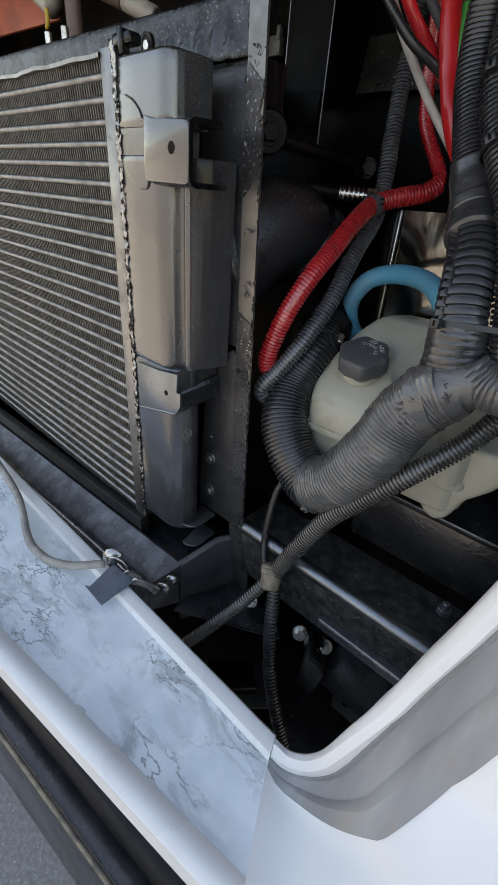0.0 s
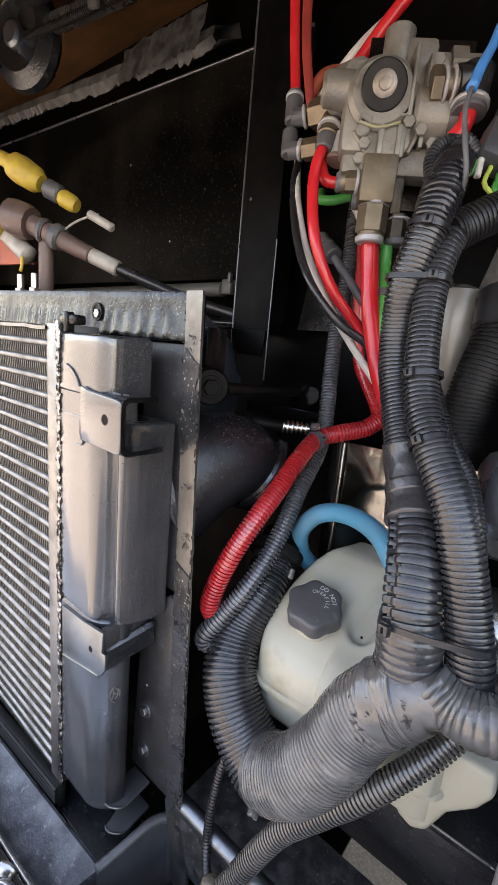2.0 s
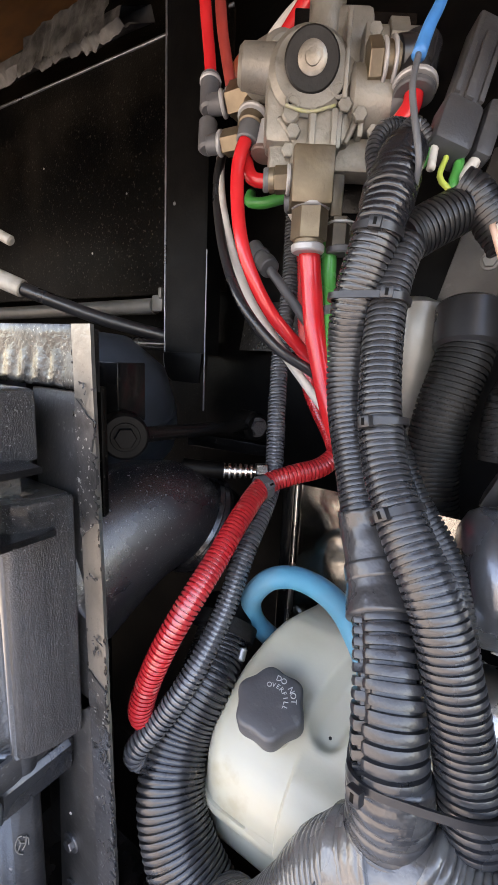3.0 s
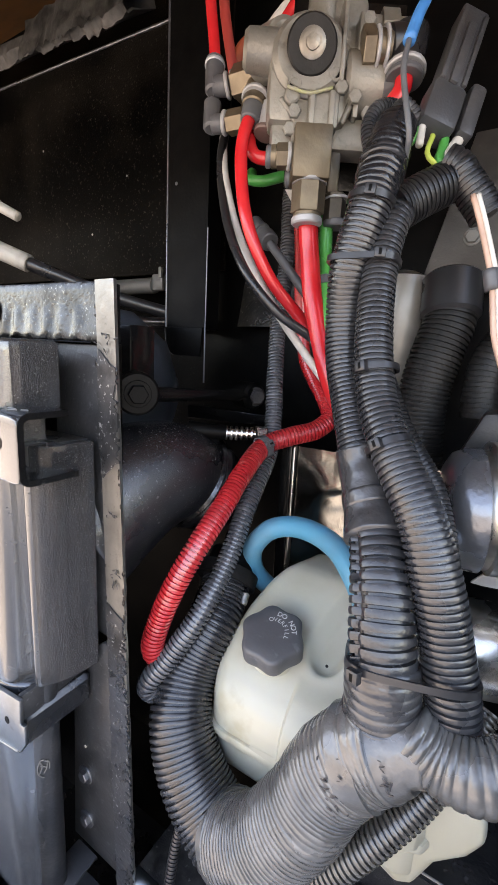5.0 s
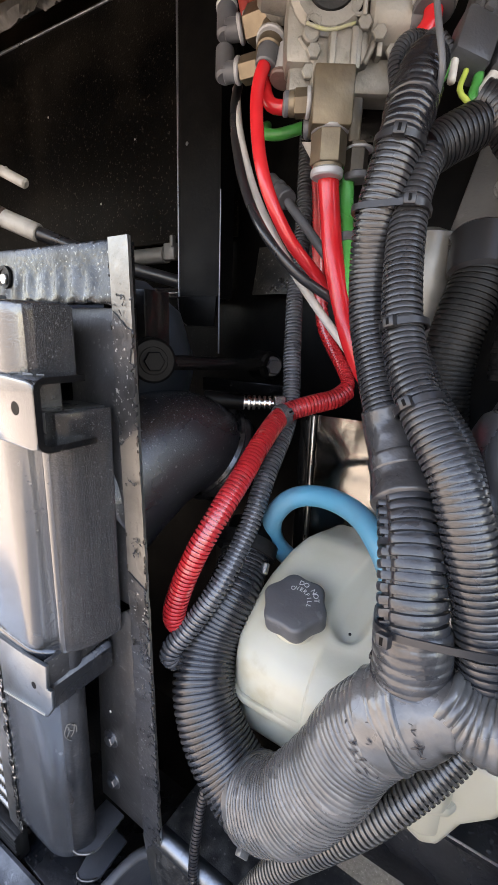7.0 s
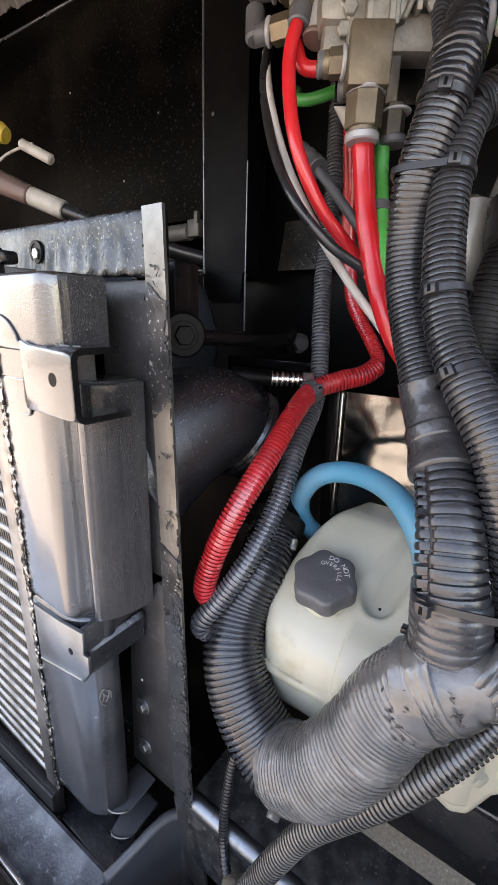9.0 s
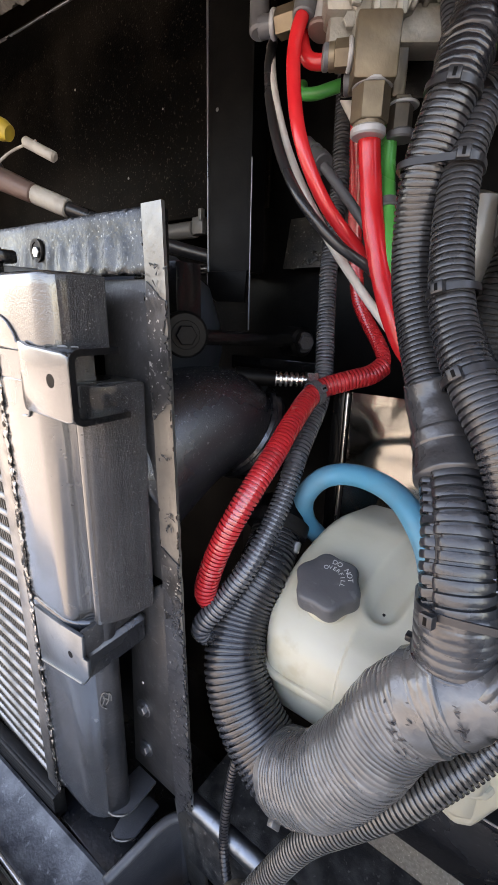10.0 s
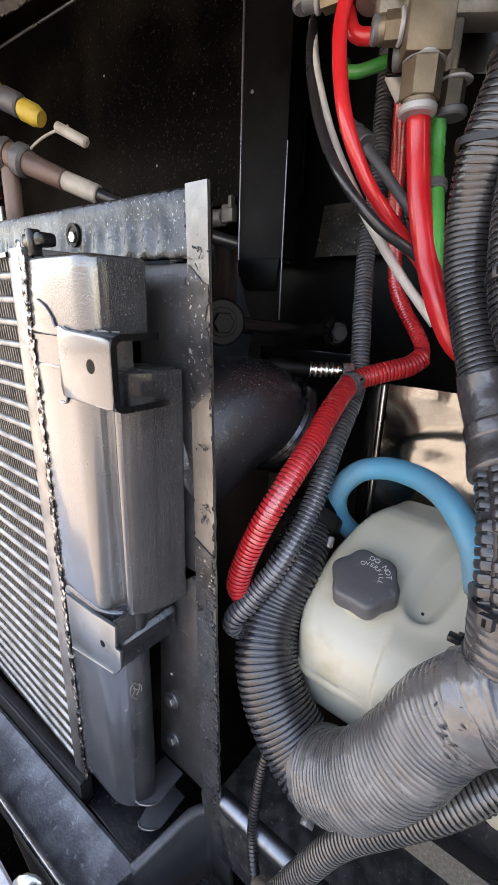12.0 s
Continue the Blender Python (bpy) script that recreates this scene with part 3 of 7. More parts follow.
# distance outwards, height beside the rising edge, height where it joins the ledge
STEPS = [(-0.004, -0.03, -0.03), (0.0, -0.004, -0.003), (0.0022, -0.0005, 0.0008), (0.0068, 0.0012, 0.0022), (0.0125, -0.003, -0.002), (0.0135, -0.012, -0.0055), (0.0150, -0.0165, -0.0060), (0.0215, -0.0180, -0.0062), (0.030, -0.0195, -0.0066), (0.0335, -0.0200, -0.0070), (0.037, -0.0165, -0.0072), (0.041, -0.0155, -0.0074), (0.045, -0.0175, -0.0076), (0.056, -0.0190, -0.0078), (0.085, -0.030, -0.0080), (0.12, -0.026, -0.010), (0.20, -0.060, -0.030), (0.27, -0.12, -0.09), (0.32, -0.22, -0.19), (0.34, -0.36, -0.33)]


def corner_strip(first, last):
    bm = bmesh.new()
    cols = []
    for k, p in enumerate(CORNER):
        f = min(1, k / 28)
        g = min(1, k / 12)
        out = Vector((0.40 + 0.55 * f, -0.92 + 0.69 * f, 0)).normalized()
        wide = min(1, 0.15 + k / 18)
        run = (Vector(CORNER[min(k + 1, len(CORNER) - 1)]) - Vector(CORNER[max(k - 1, 0)])).normalized()
        face = out.cross(run).normalized()
        cols.append([bm.verts.new(Vector(p) + out * (d if d < 0.0136 or d > 0.1 else 0.0135 + (d - 0.0135) * wide) + face * (h * g + h0 * (1 - g))) for d, h, h0 in STEPS[first:last]])
    for a, c in zip(cols, cols[1:]):
        for k in range(last - first - 1):
            bm.faces.new((a[k], a[k + 1], c[k + 1], c[k]))
    bmesh.ops.recalc_face_normals(bm, faces=bm.faces)
    bmesh.ops.solidify(bm, geom=bm.faces[:], thickness=0.0015)
    return bm


part("corner_lip", corner_strip(0, 6), M_WHITE_CLEAN, bodywork, "clean white lip rising round the corner")
# Shade of the drop beyond the lip is in this band's grey.
part("corner_band", corner_strip(5, 14), M_BAND, bodywork, "stepped band, shade in its grey, with brown specks")
part("corner_panel", corner_strip(13, 20), M_WHITE_CLEAN, bodywork, "smooth white corner panel")


def front_y(x):
    return 0.0143 + 0.1 * (x + 0.296)


def front_slab(a, c, z0, z1, bevel):
    return slab([(-1.0, front_y(-1.0) + a), (0.10, front_y(0.10) + a), (0.10, front_y(0.10) + c), (-1.0, front_y(-1.0) + c)], "z", z0, z1, bevel)


part("rubber_trim", front_slab(0.020, 0.036, 0.56, 0.693, 0.003), M_RUBBER, bodywork, "black rubber gap trim under the ledge")
bumper = thing("front_bumper", (-0.5, 0.0, 0.35), "dark grey painted bumper bar below the ledge", "bumper")
part("bumper_bar", front_slab(0.002, 0.022, 0.36, 0.640, 0.006), M_DUSTY, bumper)
part("edge_strip", rod((-1.0, front_y(-1.0), 0.640), (0.10, front_y(0.10), 0.640), 0.0022, n=12), M_TAN, bumper, "pale worn edge strip")

# ---- charge air cooler ----
cooler = thing("charge_air_cooler", (-0.6, 0.27, 0.72), "charge air cooler with bare aluminium tubes and coated end tank", "radiator")
tube = bmesh.new()
tp = [(0.2500, -0.0029), (0.2475, -0.0019), (0.2468, 0.0), (0.2475, 0.0019), (0.2500, 0.0029), (0.285, 0.0029), (0.285, -0.0029)]
TX0, TX1 = -1.05, -0.404
rings = [[tube.verts.new((x, y - 0.27, z)) for y, z in tp] for x in (TX0 + 0.6, TX0 / 2 + TX1 / 2 + 0.6, TX1 + 0.6)]
for a, b in zip(rings, rings[1:]):
    for k in range(7):
        tube.faces.new((a[k], a[(k + 1) % 7], b[(k + 1) % 7], b[k]))
bmesh.ops.recalc_face_normals(tube, faces=tube.faces)
tube_mesh = finish(tube, "tube", M_CORE, 60)
PITCH, ROWS_N, TOP_Z = 0.0155, 30, 1.1790
for k in range(ROWS_N):
    ob = new("tube", tube_mesh)
    ob.parent = cooler
    ob.location = (0, 0, TOP_Z - PITCH * k - 0.72)
fv, ff = [], []
for k in range(-1, ROWS_N):
    top, low = TOP_Z - PITCH * k - 0.0029, TOP_Z - PITCH * (k + 1) + 0.0029
    x = TX1 - 0.001
    while x > -0.98:
        b = len(fv)
        dx = 0.0013 + 0.0004 * rnd.random()
        fv += [(x, 0.2488, low), (x - dx, 0.2488, top), (x - dx, 0.281, top), (x, 0.281, low), (x - 0.0014, 0.2488, low), (x - dx - 0.0014, 0.2488, top)]
        ff += [(b, b + 1, b + 2, b + 3), (b, b + 4, b + 5, b + 1)]
        x -= 0.0041
fin_mesh = bpy.data.meshes.new("fin_pack")
fin_mesh.from_pydata(fv, [], ff)
fin_mesh.materials.append(M_FIN)
tagged(part("fin_pack", fin_mesh, M_FIN, cooler, "dusty dark cooling fins between the tubes"), kind="stuff")
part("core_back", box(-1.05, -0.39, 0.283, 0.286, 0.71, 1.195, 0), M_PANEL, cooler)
part("header", box(-0.405, -0.388, 0.2462, 0.286, 0.716, 1.196, 0.001), M_CORE, cooler, "bare aluminium header strip")
topplate = bmesh.new()
rows = []
for i in range(50):
    x = -1.05 + i * (0.645 / 49)
    dz = 0.0022 * noise.noise((x * 22, 0.3, 0)) + 0.001 * noise.noise((x * 70, 2, 0))
    rows.append([topplate.verts.new((x, y, z + dz)) for y, z in ((0.245, 1.1905), (0.245, 1.1935), (0.286, 1.1945), (0.286, 1.1905))])
for a, b in zip(rows, rows[1:]):
    for k in range(4):
        topplate.faces.new((a[k], a[(k + 1) % 4], b[(k + 1) % 4], b[k]))
bmesh.ops.recalc_face_normals(topplate, faces=topplate.faces)
part("top_plate", topplate, M_CORE, cooler, "dented thin top plate")

# weld bead: a flat, lumpy seam with cracks
bead = bmesh.new()
z = 0.716
while z < 1.196:
    c = Vector((-0.3860 + rnd.uniform(-0.0014, 0.0014), 0.2464 + rnd.uniform(-0.0004, 0.0004), z))
    s = rnd.uniform(0.0022, 0.0036)
    bmesh.ops.create_icosphere(bead, subdivisions=2, radius=s, matrix=Matrix.Translation(c) @ Matrix.Rotation(rnd.uniform(-0.5, 0.5), 4, "Y") @ Matrix.Diagonal((0.75, 0.20, rnd.uniform(1.4, 2.8), 1)))
    z += s * 0.9
for v in bead.verts:
    v.co.y -= 0.0010 * noise.noise((v.co.x * 500, 1, v.co.z * 300))
    v.co.x += 0.0010 * noise.noise((v.co.x * 300, 5, v.co.z * 260))
tagged(part("weld_bead", bead, M_WELD, cooler, "lumpy shiny weld bead"), kind="stuff")

FRONT = 0.2470


def leaning(bm, z0, slope):
    """Leans a plate back from its foot: below z0 it comes forward."""
    for v in bm.verts:
        v.co.y -= (z0 - v.co.z) * slope
    return bm


def rounded(outline, keep):
    """Cuts the corners of an outline twice, but for its first point and its last ones."""
    for _ in range(2):
        pts = [outline[0]]
        last = len(outline) - keep
        for k in range(1, len(outline)):
            (a, b), (c, d) = outline[k - 1], outline[k]
            if k > 1 and k <= last:
                pts.append((a * 0.75 + c * 0.25, b * 0.75 + d * 0.25))
            if k < last:
                pts.append((a * 0.25 + c * 0.75, b * 0.25 + d * 0.75))
            if k >= last:
                pts.append(outline[k])
        outline = pts
    return outline


def held(bm, *heights):
    """Adds level loops, so that rounded ends don't tilt the long faces between them."""
    for z in heights:
        bmesh.ops.bisect_plane(bm, geom=bm.verts[:] + bm.edges[:] + bm.faces[:], plane_co=(0, 0, z), plane_no=(0, 0, 1))
    return bm


def tank_section(z0, z1, outline, bevel):
    bm = slab(rounded(outline, 2), "z", z0, z1, bevel, 3)
    return held(bm, z0 + bevel * 1.4, z1 - bevel * 1.4) if bevel else bm


upper = [(-0.386, FRONT), (-0.331, FRONT), (-0.3265, FRONT + 0.0004), (-0.3220, FRONT + 0.0018), (-0.3188, FRONT + 0.0048), (-0.3172, FRONT + 0.0090), (-0.3166, FRONT + 0.0150), (-0.3150, 0.283), (-0.3160, 0.288), (-0.386, 0.288)]
mid = [(-0.386, FRONT), (-0.341, FRONT), (-0.3345, FRONT + 0.0005), (-0.3285, FRONT + 0.0026), (-0.3245, FRONT + 0.0064), (-0.3228, FRONT + 0.0128), (-0.3208, FRONT + 0.0162), (-0.3178, FRONT + 0.0158), (-0.3150, FRONT + 0.0118), (-0.3110, FRONT + 0.0106), (-0.3082, FRONT + 0.0124), (-0.3066, FRONT + 0.0160), (-0.3055, 0.270), (-0.3005, 0.297), (-0.301, 0.300), (-0.386, 0.300)]
low = [(-0.386, FRONT), (-0.342, FRONT), (-0.333, FRONT + 0.0010), (-0.325, FRONT + 0.0042), (-0.3185, FRONT + 0.0095), (-0.3135, FRONT + 0.0165), (-0.3110, 0.272), (-0.316, 0.277), (-0.386, 0.277)]
tank = merged(leaning(tank_section(1.142, 1.1900, upper, 0.006), 1.160, 0.03), tank_section(1.124, 1.1425, [(-0.386, FRONT), (-0.330, FRONT), (-0.322, FRONT + 0.004), (-0.319, FRONT + 0.012), (-0.319, 0.279), (-0.386, 0.279)], 0.0), tank_section(0.946, 1.1245, mid, 0.004))
part("end_tank", tank, M_TANK, cooler, "smooth dark coated end tank")
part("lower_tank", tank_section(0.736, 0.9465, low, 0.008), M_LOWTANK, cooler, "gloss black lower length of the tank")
# The tank's shaded side, darkened by a blacker material than its front.
part("lower_side", held(slab(rounded([(-0.3215, 0.2562), (-0.3168, 0.2574), (-0.3125, 0.2632), (-0.3101, 0.2722), (-0.3150, 0.2778), (-0.3215, 0.2778)], 1), "z", 0.7372, 0.9455, 0.003, 2), 0.742, 0.941), M_DUSTY, cooler, "side of the lower tank, its shade in the black")
part("bottom_plate", box(-0.40, -0.302, 0.2445, 0.302, 0.6860, 0.6900, 0.001), M_DUSTY, cooler, "dark plate under the tank")
part("tank_side", held(slab(rounded([(-0.3100, 0.2596), (-0.3060, 0.2602), (-0.3020, 0.2632), (-0.2985, 0.2700), (-0.2955, 0.2800), (-0.2935, 0.2960), (-0.2945, 0.3002), (-0.31, 0.3002)], 1), "z", 0.949, 1.1238, 0.0045, 3), 0.956, 1.117), M_TANK_CAST, cooler, "rough textured side of the tank")
part("tank_side", held(slab(rounded([(-0.3200, 0.2560), (-0.3172, 0.2566), (-0.3152, 0.2595), (-0.3142, 0.2660), (-0.3134, 0.2840), (-0.3142, 0.2890), (-0.3200, 0.2890)], 1), "z", 1.1455, 1.1885, 0.003, 3), 1.150, 1.184), M_TANK_CAST, cooler)
# C-shaped upper bracket
brk = merged(
    slab([(-0.346, 1.112), (-0.344, 1.106), (-0.296, 1.1050), (-0.2906, 1.1060), (-0.2900, 1.110), (-0.2900, 1.1400), (-0.2906, 1.1445), (-0.296, 1.1455), (-0.334, 1.1475), (-0.344, 1.1500)], "y", 0.2428, 0.2462, 0.0010),
    sweep_bm([(-0.372, 0.2466, 1.1640), (-0.362, 0.2464, 1.1600), (-0.354, 0.2462, 1.1535), (-0.350, 0.2458, 1.1480), (-0.342, 0.2455, 1.1470)], 0.0009), sweep_bm([(-0.356, 0.2466, 1.1000), (-0.348, 0.2464, 1.1010), (-0.3445, 0.2458, 1.1065)], 0.0009))
bracket = part("upper_bracket", brk, M_TANK, cooler, "folded bracket with one bolt hole")
def channel_outline(front, low, high, low_back, high_back, t, r):
    """The (y, z) outline of a U-shaped pressing that opens to the back, with rounded outer and inner bends."""
    def arc(cy, cz, rad, a0, a1):
        return [(cy + rad * math.cos(radians(a0 + (a1 - a0) * k / 5)), cz + rad * math.sin(radians(a0 + (a1 - a0) * k / 5))) for k in range(6)]
    q = r - t
    return [(high_back, high - t), (high_back, high)] + arc(front + r, high - r, r, 90, 180) + arc(front + r, low + r, r, 180, 270) + [(low_back, low), (low_back, low + t)] + arc(front + r, low + r, q, 270, 180) + arc(front + r, high - r, q, 180, 90)


U_SHAPE = channel_outline(0.2432, 1.1030, 1.1476, 0.2830, 0.2765, 0.0040, 0.0075)
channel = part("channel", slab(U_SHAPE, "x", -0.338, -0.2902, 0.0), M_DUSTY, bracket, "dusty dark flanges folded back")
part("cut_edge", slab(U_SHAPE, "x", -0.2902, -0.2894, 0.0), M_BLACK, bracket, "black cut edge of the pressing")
part("paint_scuffs", merged(*[rod((x, y, 1.1478), (x + dx, y + dy, 1.1478), 0.0005, n=6) for x, y, dx, dy in ((-0.330, 0.2500, 0.006, 0.003), (-0.321, 0.2475, 0.003, 0.004), (-0.316, 0.2530, 0.007, 0.001), (-0.309, 0.2490, 0.005, 0.003), (-0.303, 0.2540, 0.004, 0.002), (-0.326, 0.2560, 0.003, 0.003))]), M_CANISTER, bracket, "bright scuffs in the paint")
part("bolt_hole", turned((-0.3095, 0.24295, 1.1285), (0, -1, 0), [(0.0042, -0.001), (0.0042, 0.0003)], 20), M_SHADE_BLACK, bracket, "dark bolt hole")
lowb = merged(
    slab([(-0.3761, 0.9405), (-0.34, 0.9422), (-0.3086, 0.9465), (-0.3101, 0.9267), (-0.3046, 0.9277), (-0.3048, 0.9123), (-0.3131, 0.9004), (-0.3757, 0.8867)], "y", 0.2440, 0.2472, 0.0007),
    sweep_bm([(-0.3740, 0.2438, 0.8890), (-0.3140, 0.2438, 0.9022)], 0.0008))
low_bracket = part("lower_bracket", lowb, M_BRACKET, cooler, "folded pale lower bracket")
part("side_plate", box(-0.3165, -0.3125, 0.2475, 0.300, 0.925, 0.9460, 0.0008), M_WEB, low_bracket, "black side plate")
part("bolt_hole", turned((-0.3265, 0.2440, 0.9215), (0, -1, 0), [(0.0028, -0.001), (0.0028, 0.0003)], 16), M_SHADE_BLACK, low_bracket, "dark bolt hole")
arm = slab([(-0.3300, 0.2476), (-0.3125, 0.2476), (-0.3050, 0.3000), (-0.3220, 0.3000)], "z", 0.9000, 0.9255, 0.0035, 1)
for v in arm.verts:
    v.co.z += (v.co.y - 0.2476) * 0.16
part("bracket_arm", arm, M_DUSTY, cooler, "black bevelled strut running back to the frame")
# casting stamp: a small rough oval of raised strokes
stamp = bmesh.new()
SC, SU, SV = Vector((-0.3133, 0.2612, 0.872)), Vector((0.58, 0.81, 0)), Vector((0, 0, 1))
for pts in ([(0.0042 * math.cos(a) + 0.0006 * math.sin(3 * a), 0.0082 * math.sin(a) + 0.0010 * math.cos(2 * a)) for a in np.linspace(1.4, 4.6, 9)], [(0.001, 0.006), (0.004, 0.004), (0.004, -0.002)], [(-0.003, -0.005), (-0.001, 0.001), (-0.002, 0.005)], [(0.000, -0.005), (0.002, -0.001), (0.003, 0.006)], [(-0.002, 0.002), (0.002, 0.000)]):
    me = sweep([SC + SU * p + SV * q for p, q in pts], 0.0005, sides=6, step=0.001)
    stamp.from_mesh(me)
    bpy.data.meshes.remove(me)
part("casting_stamp", stamp, M_CANISTER, cooler, "raised casting stamp")
for zz, dx in ((0.745, 0.0), (0.715, 0.002)):
    foot = part("mounting_foot", slab([(-0.3219 + dx, 0.2591), (-0.3180 + dx, 0.2572), (-0.3128 + dx, 0.2583), (-0.3068 + dx, 0.2625), (-0.3040 + dx, 0.2665), (-0.3030 + dx, 0.2710), (-0.3050 + dx, 0.3000), (-0.3300 + dx, 0.3000), (-0.3300 + dx, 0.2840)], "z", zz - 0.003, zz, 0.0008), M_PLUG, cooler, "black tongue-shaped mounting foot")
    part("worn_lip", sweep([(-0.3219 + dx, 0.2588, zz), (-0.3180 + dx, 0.2569, zz), (-0.3128 + dx, 0.2580, zz), (-0.3068 + dx, 0.2622, zz), (-0.3040 + dx, 0.2662, zz)], 0.0010, sides=8), M_EDGE, foot, "bright worn front lip").data.materials.append(M_EDGE)
part("clip", merged(box(-0.392, -0.368, 0.250, 0.262, 1.196, 1.204, 0.002), box(-0.382, -0.376, 0.248, 0.256, 1.190, 1.206, 0.001)), M_BLACK, cooler, "black clip on the header")

# ---- support frame behind the cooler ----
support = thing("support_frame", (-0.30, 0.30, 0.74), "black steel support frame with chipped edges", "frame")
top_bar = bmesh.new()
rows = []
for k in range(261):
    x = -1.05 + 0.7765 * k / 260
    top = 1.2285 + 0.0100 * max(0.0, (-0.276 - x)) / 0.774 + (0.0 if k < 258 else -0.0008 * (k - 257))
    low = 1.1905
    row = []
    for f in (0.0, 0.05, 0.15, 0.25, 0.35, 0.45, 0.55, 0.65, 0.75, 0.85, 0.95, 1.0):
        z = low + (top - low) * f
        wave = 0.0011 * math.sin(x * 350 + 1.5 * noise.noise((x * 30, 2, 0))) * math.sin(math.pi * min(1.0, f / 0.62)) * (0.6 + 0.8 * noise.noise((x * 16, 7, 0)))
        y = 0.3008 - 0.0026 * (1 - min(1.0, f / 0.6)) + 0.0010 * max(0.0, f - 0.6) + wave + (0.0006 if f in (0.0, 1.0) else 0.0)
        row.append(top_bar.verts.new((x, y, z)))
    row += [top_bar.verts.new((x, 0.3050, top)), top_bar.verts.new((x, 0.3050, low))]
    rows.append(row)
for a, c in zip(rows, rows[1:]):
    for k in range(14):
        top_bar.faces.new((a[k], a[(k + 1) % 14], c[(k + 1) % 14], c[k]))
top_bar.faces.new(rows[0]), top_bar.faces.new(rows[-1][::-1])
bmesh.ops.recalc_face_normals(top_bar, faces=top_bar.faces)
bar = part("top_bar", top_bar, M_FRAME, support, "flat rippled top bar of worn grey steel")
part("bolt_hole", turned((-0.4145, 0.2995, 1.2110), (0, -1, 0), [(0.0085, -0.001), (0.0085, 0.0006), (0.0060, 0.0006), (0.0060, 0.0)], 22), M_RUBBER, bar, "dark slotted hole")
bolt(bar, (-0.4125, 0.2990, 1.2095), (0, -1, 0), 0.0045, 0.002)
edge = bmesh.new()
n = 90
rows = []
for k in range(n + 1):
    f = k / n
    z = 1.2285 - f * 0.486
    xr = -0.2698 + 0.0150 * f + (0.0009 * noise.noise((3, z * 60, 0)) + 0.0007 * noise.noise((9, z * 190, 0))) * (0.3 + f)
    xl = -0.2872 + 0.0125 * f
    bump_y = 0.0002 * noise.noise((5, z * 80, 2))
    rows.append([edge.verts.new(c) for c in ((xl, 0.2966 + bump_y, z), (xr, 0.2966 - bump_y, z), (xr, 0.2990, z), (xl, 0.2990, z))])
for a, b in zip(rows, rows[1:]):
    for k in range(4):
        edge.faces.new((a[k], a[(k + 1) % 4], b[(k + 1) % 4], b[k]))
edge.faces.new(rows[0]), edge.faces.new(rows[-1][::-1])
bmesh.ops.recalc_face_normals(edge, faces=edge.faces)
strip = part("side_strip", edge, M_EDGE, support, "scraped side strip with torn paint")
def paint_patch(z0, z1, mat, label):
    """Ragged paint left on the strip between two heights, thinning out at both ends."""
    bm = bmesh.new()
    rows = []
    n = int((z0 - z1) / 0.0016)
    for k in range(n + 1):
        z = z0 + (z1 - z0) * k / n
        ends = min(1.0, 7 * k / n, 7 * (n - k) / n)
        w = (0.96 + 0.20 * noise.noise((2, z * 60, 5)) + 0.42 * noise.noise((4, z * 330, 3))) * ends
        shift = 0.10 * (1 - ends) + 0.10 * noise.noise((7, z * 150, 1))
        g = (1.2285 - z) / 0.486
        xl, xr = -0.2873 + 0.0125 * g, -0.2697 + 0.0150 * g
        a, c = xl + (xr - xl) * max(-0.02, shift), xl + (xr - xl) * max(0.02, min(1.02, shift + w))
        y = 0.2957 + 0.0002 * noise.noise((1, z * 150, 1))
        rows.append([bm.verts.new(p) for p in ((a, y, z), (c, y - 0.0001, z), (c, 0.2975, z), (a, 0.2975, z))])
    for a, c in zip(rows, rows[1:]):
        for k in range(4):
            bm.faces.new((a[k], a[(k + 1) % 4], c[(k + 1) % 4], c[k]))
    bmesh.ops.recalc_face_normals(bm, faces=bm.faces)
    return part("paint_patch", bm, mat, strip, label)


paint_patch(1.186, 1.100, M_CHIPPED, "flaking dark paint with bright chips")
paint_patch(1.006, 0.945, M_CHIPPED, "flaking dark paint with bright chips")
paint_patch(0.978, 0.735, M_FILM, "dark paint film with torn edges")
burr = bmesh.new()
for k in range(70):
    f = rnd.random() ** 0.7
    z = 1.215 - f * 0.46
    edge_x = (-0.2698 + 0.0150 * f) if rnd.random() < 0.55 else (-0.2872 + 0.0125 * f)
    bmesh.ops.create_icosphere(burr, subdivisions=1, radius=rnd.uniform(0.0006, 0.0015), matrix=Matrix.Translation((edge_x + rnd.uniform(-0.001, 0.001), 0.2966, z)) @ Matrix.Diagonal((0.8, 0.5, rnd.uniform(1, 3), 1)))
tagged(part("weld_spatter", burr, M_BLACK, support, "weld spatter and torn paint"), kind="stuff")
gus = part("gusset_plate", slab([(-0.338, 0.745), (-0.310, 0.745), (-0.2745, 0.745), (-0.279, 0.960), (-0.292, 0.965), (-0.330, 0.935)], "y", 0.3015, 0.3055, 0.0008), M_WEB, support, "black gusset plate with two bolts")
for zz in (0.823, 0.775):
    bolt(gus, (-0.3190, 0.3014, zz), (0, -1, 0), 0.0052, 0.0045, 0.0085, M_BEAM)
part("paint_chip", turned((-0.318, 0.3014, 0.853), (0, -1, 0), [(0.0012, 0), (0.0012, 0.0006)], 8), M_WHITE_TUBE, gus)
shreds = bmesh.new()
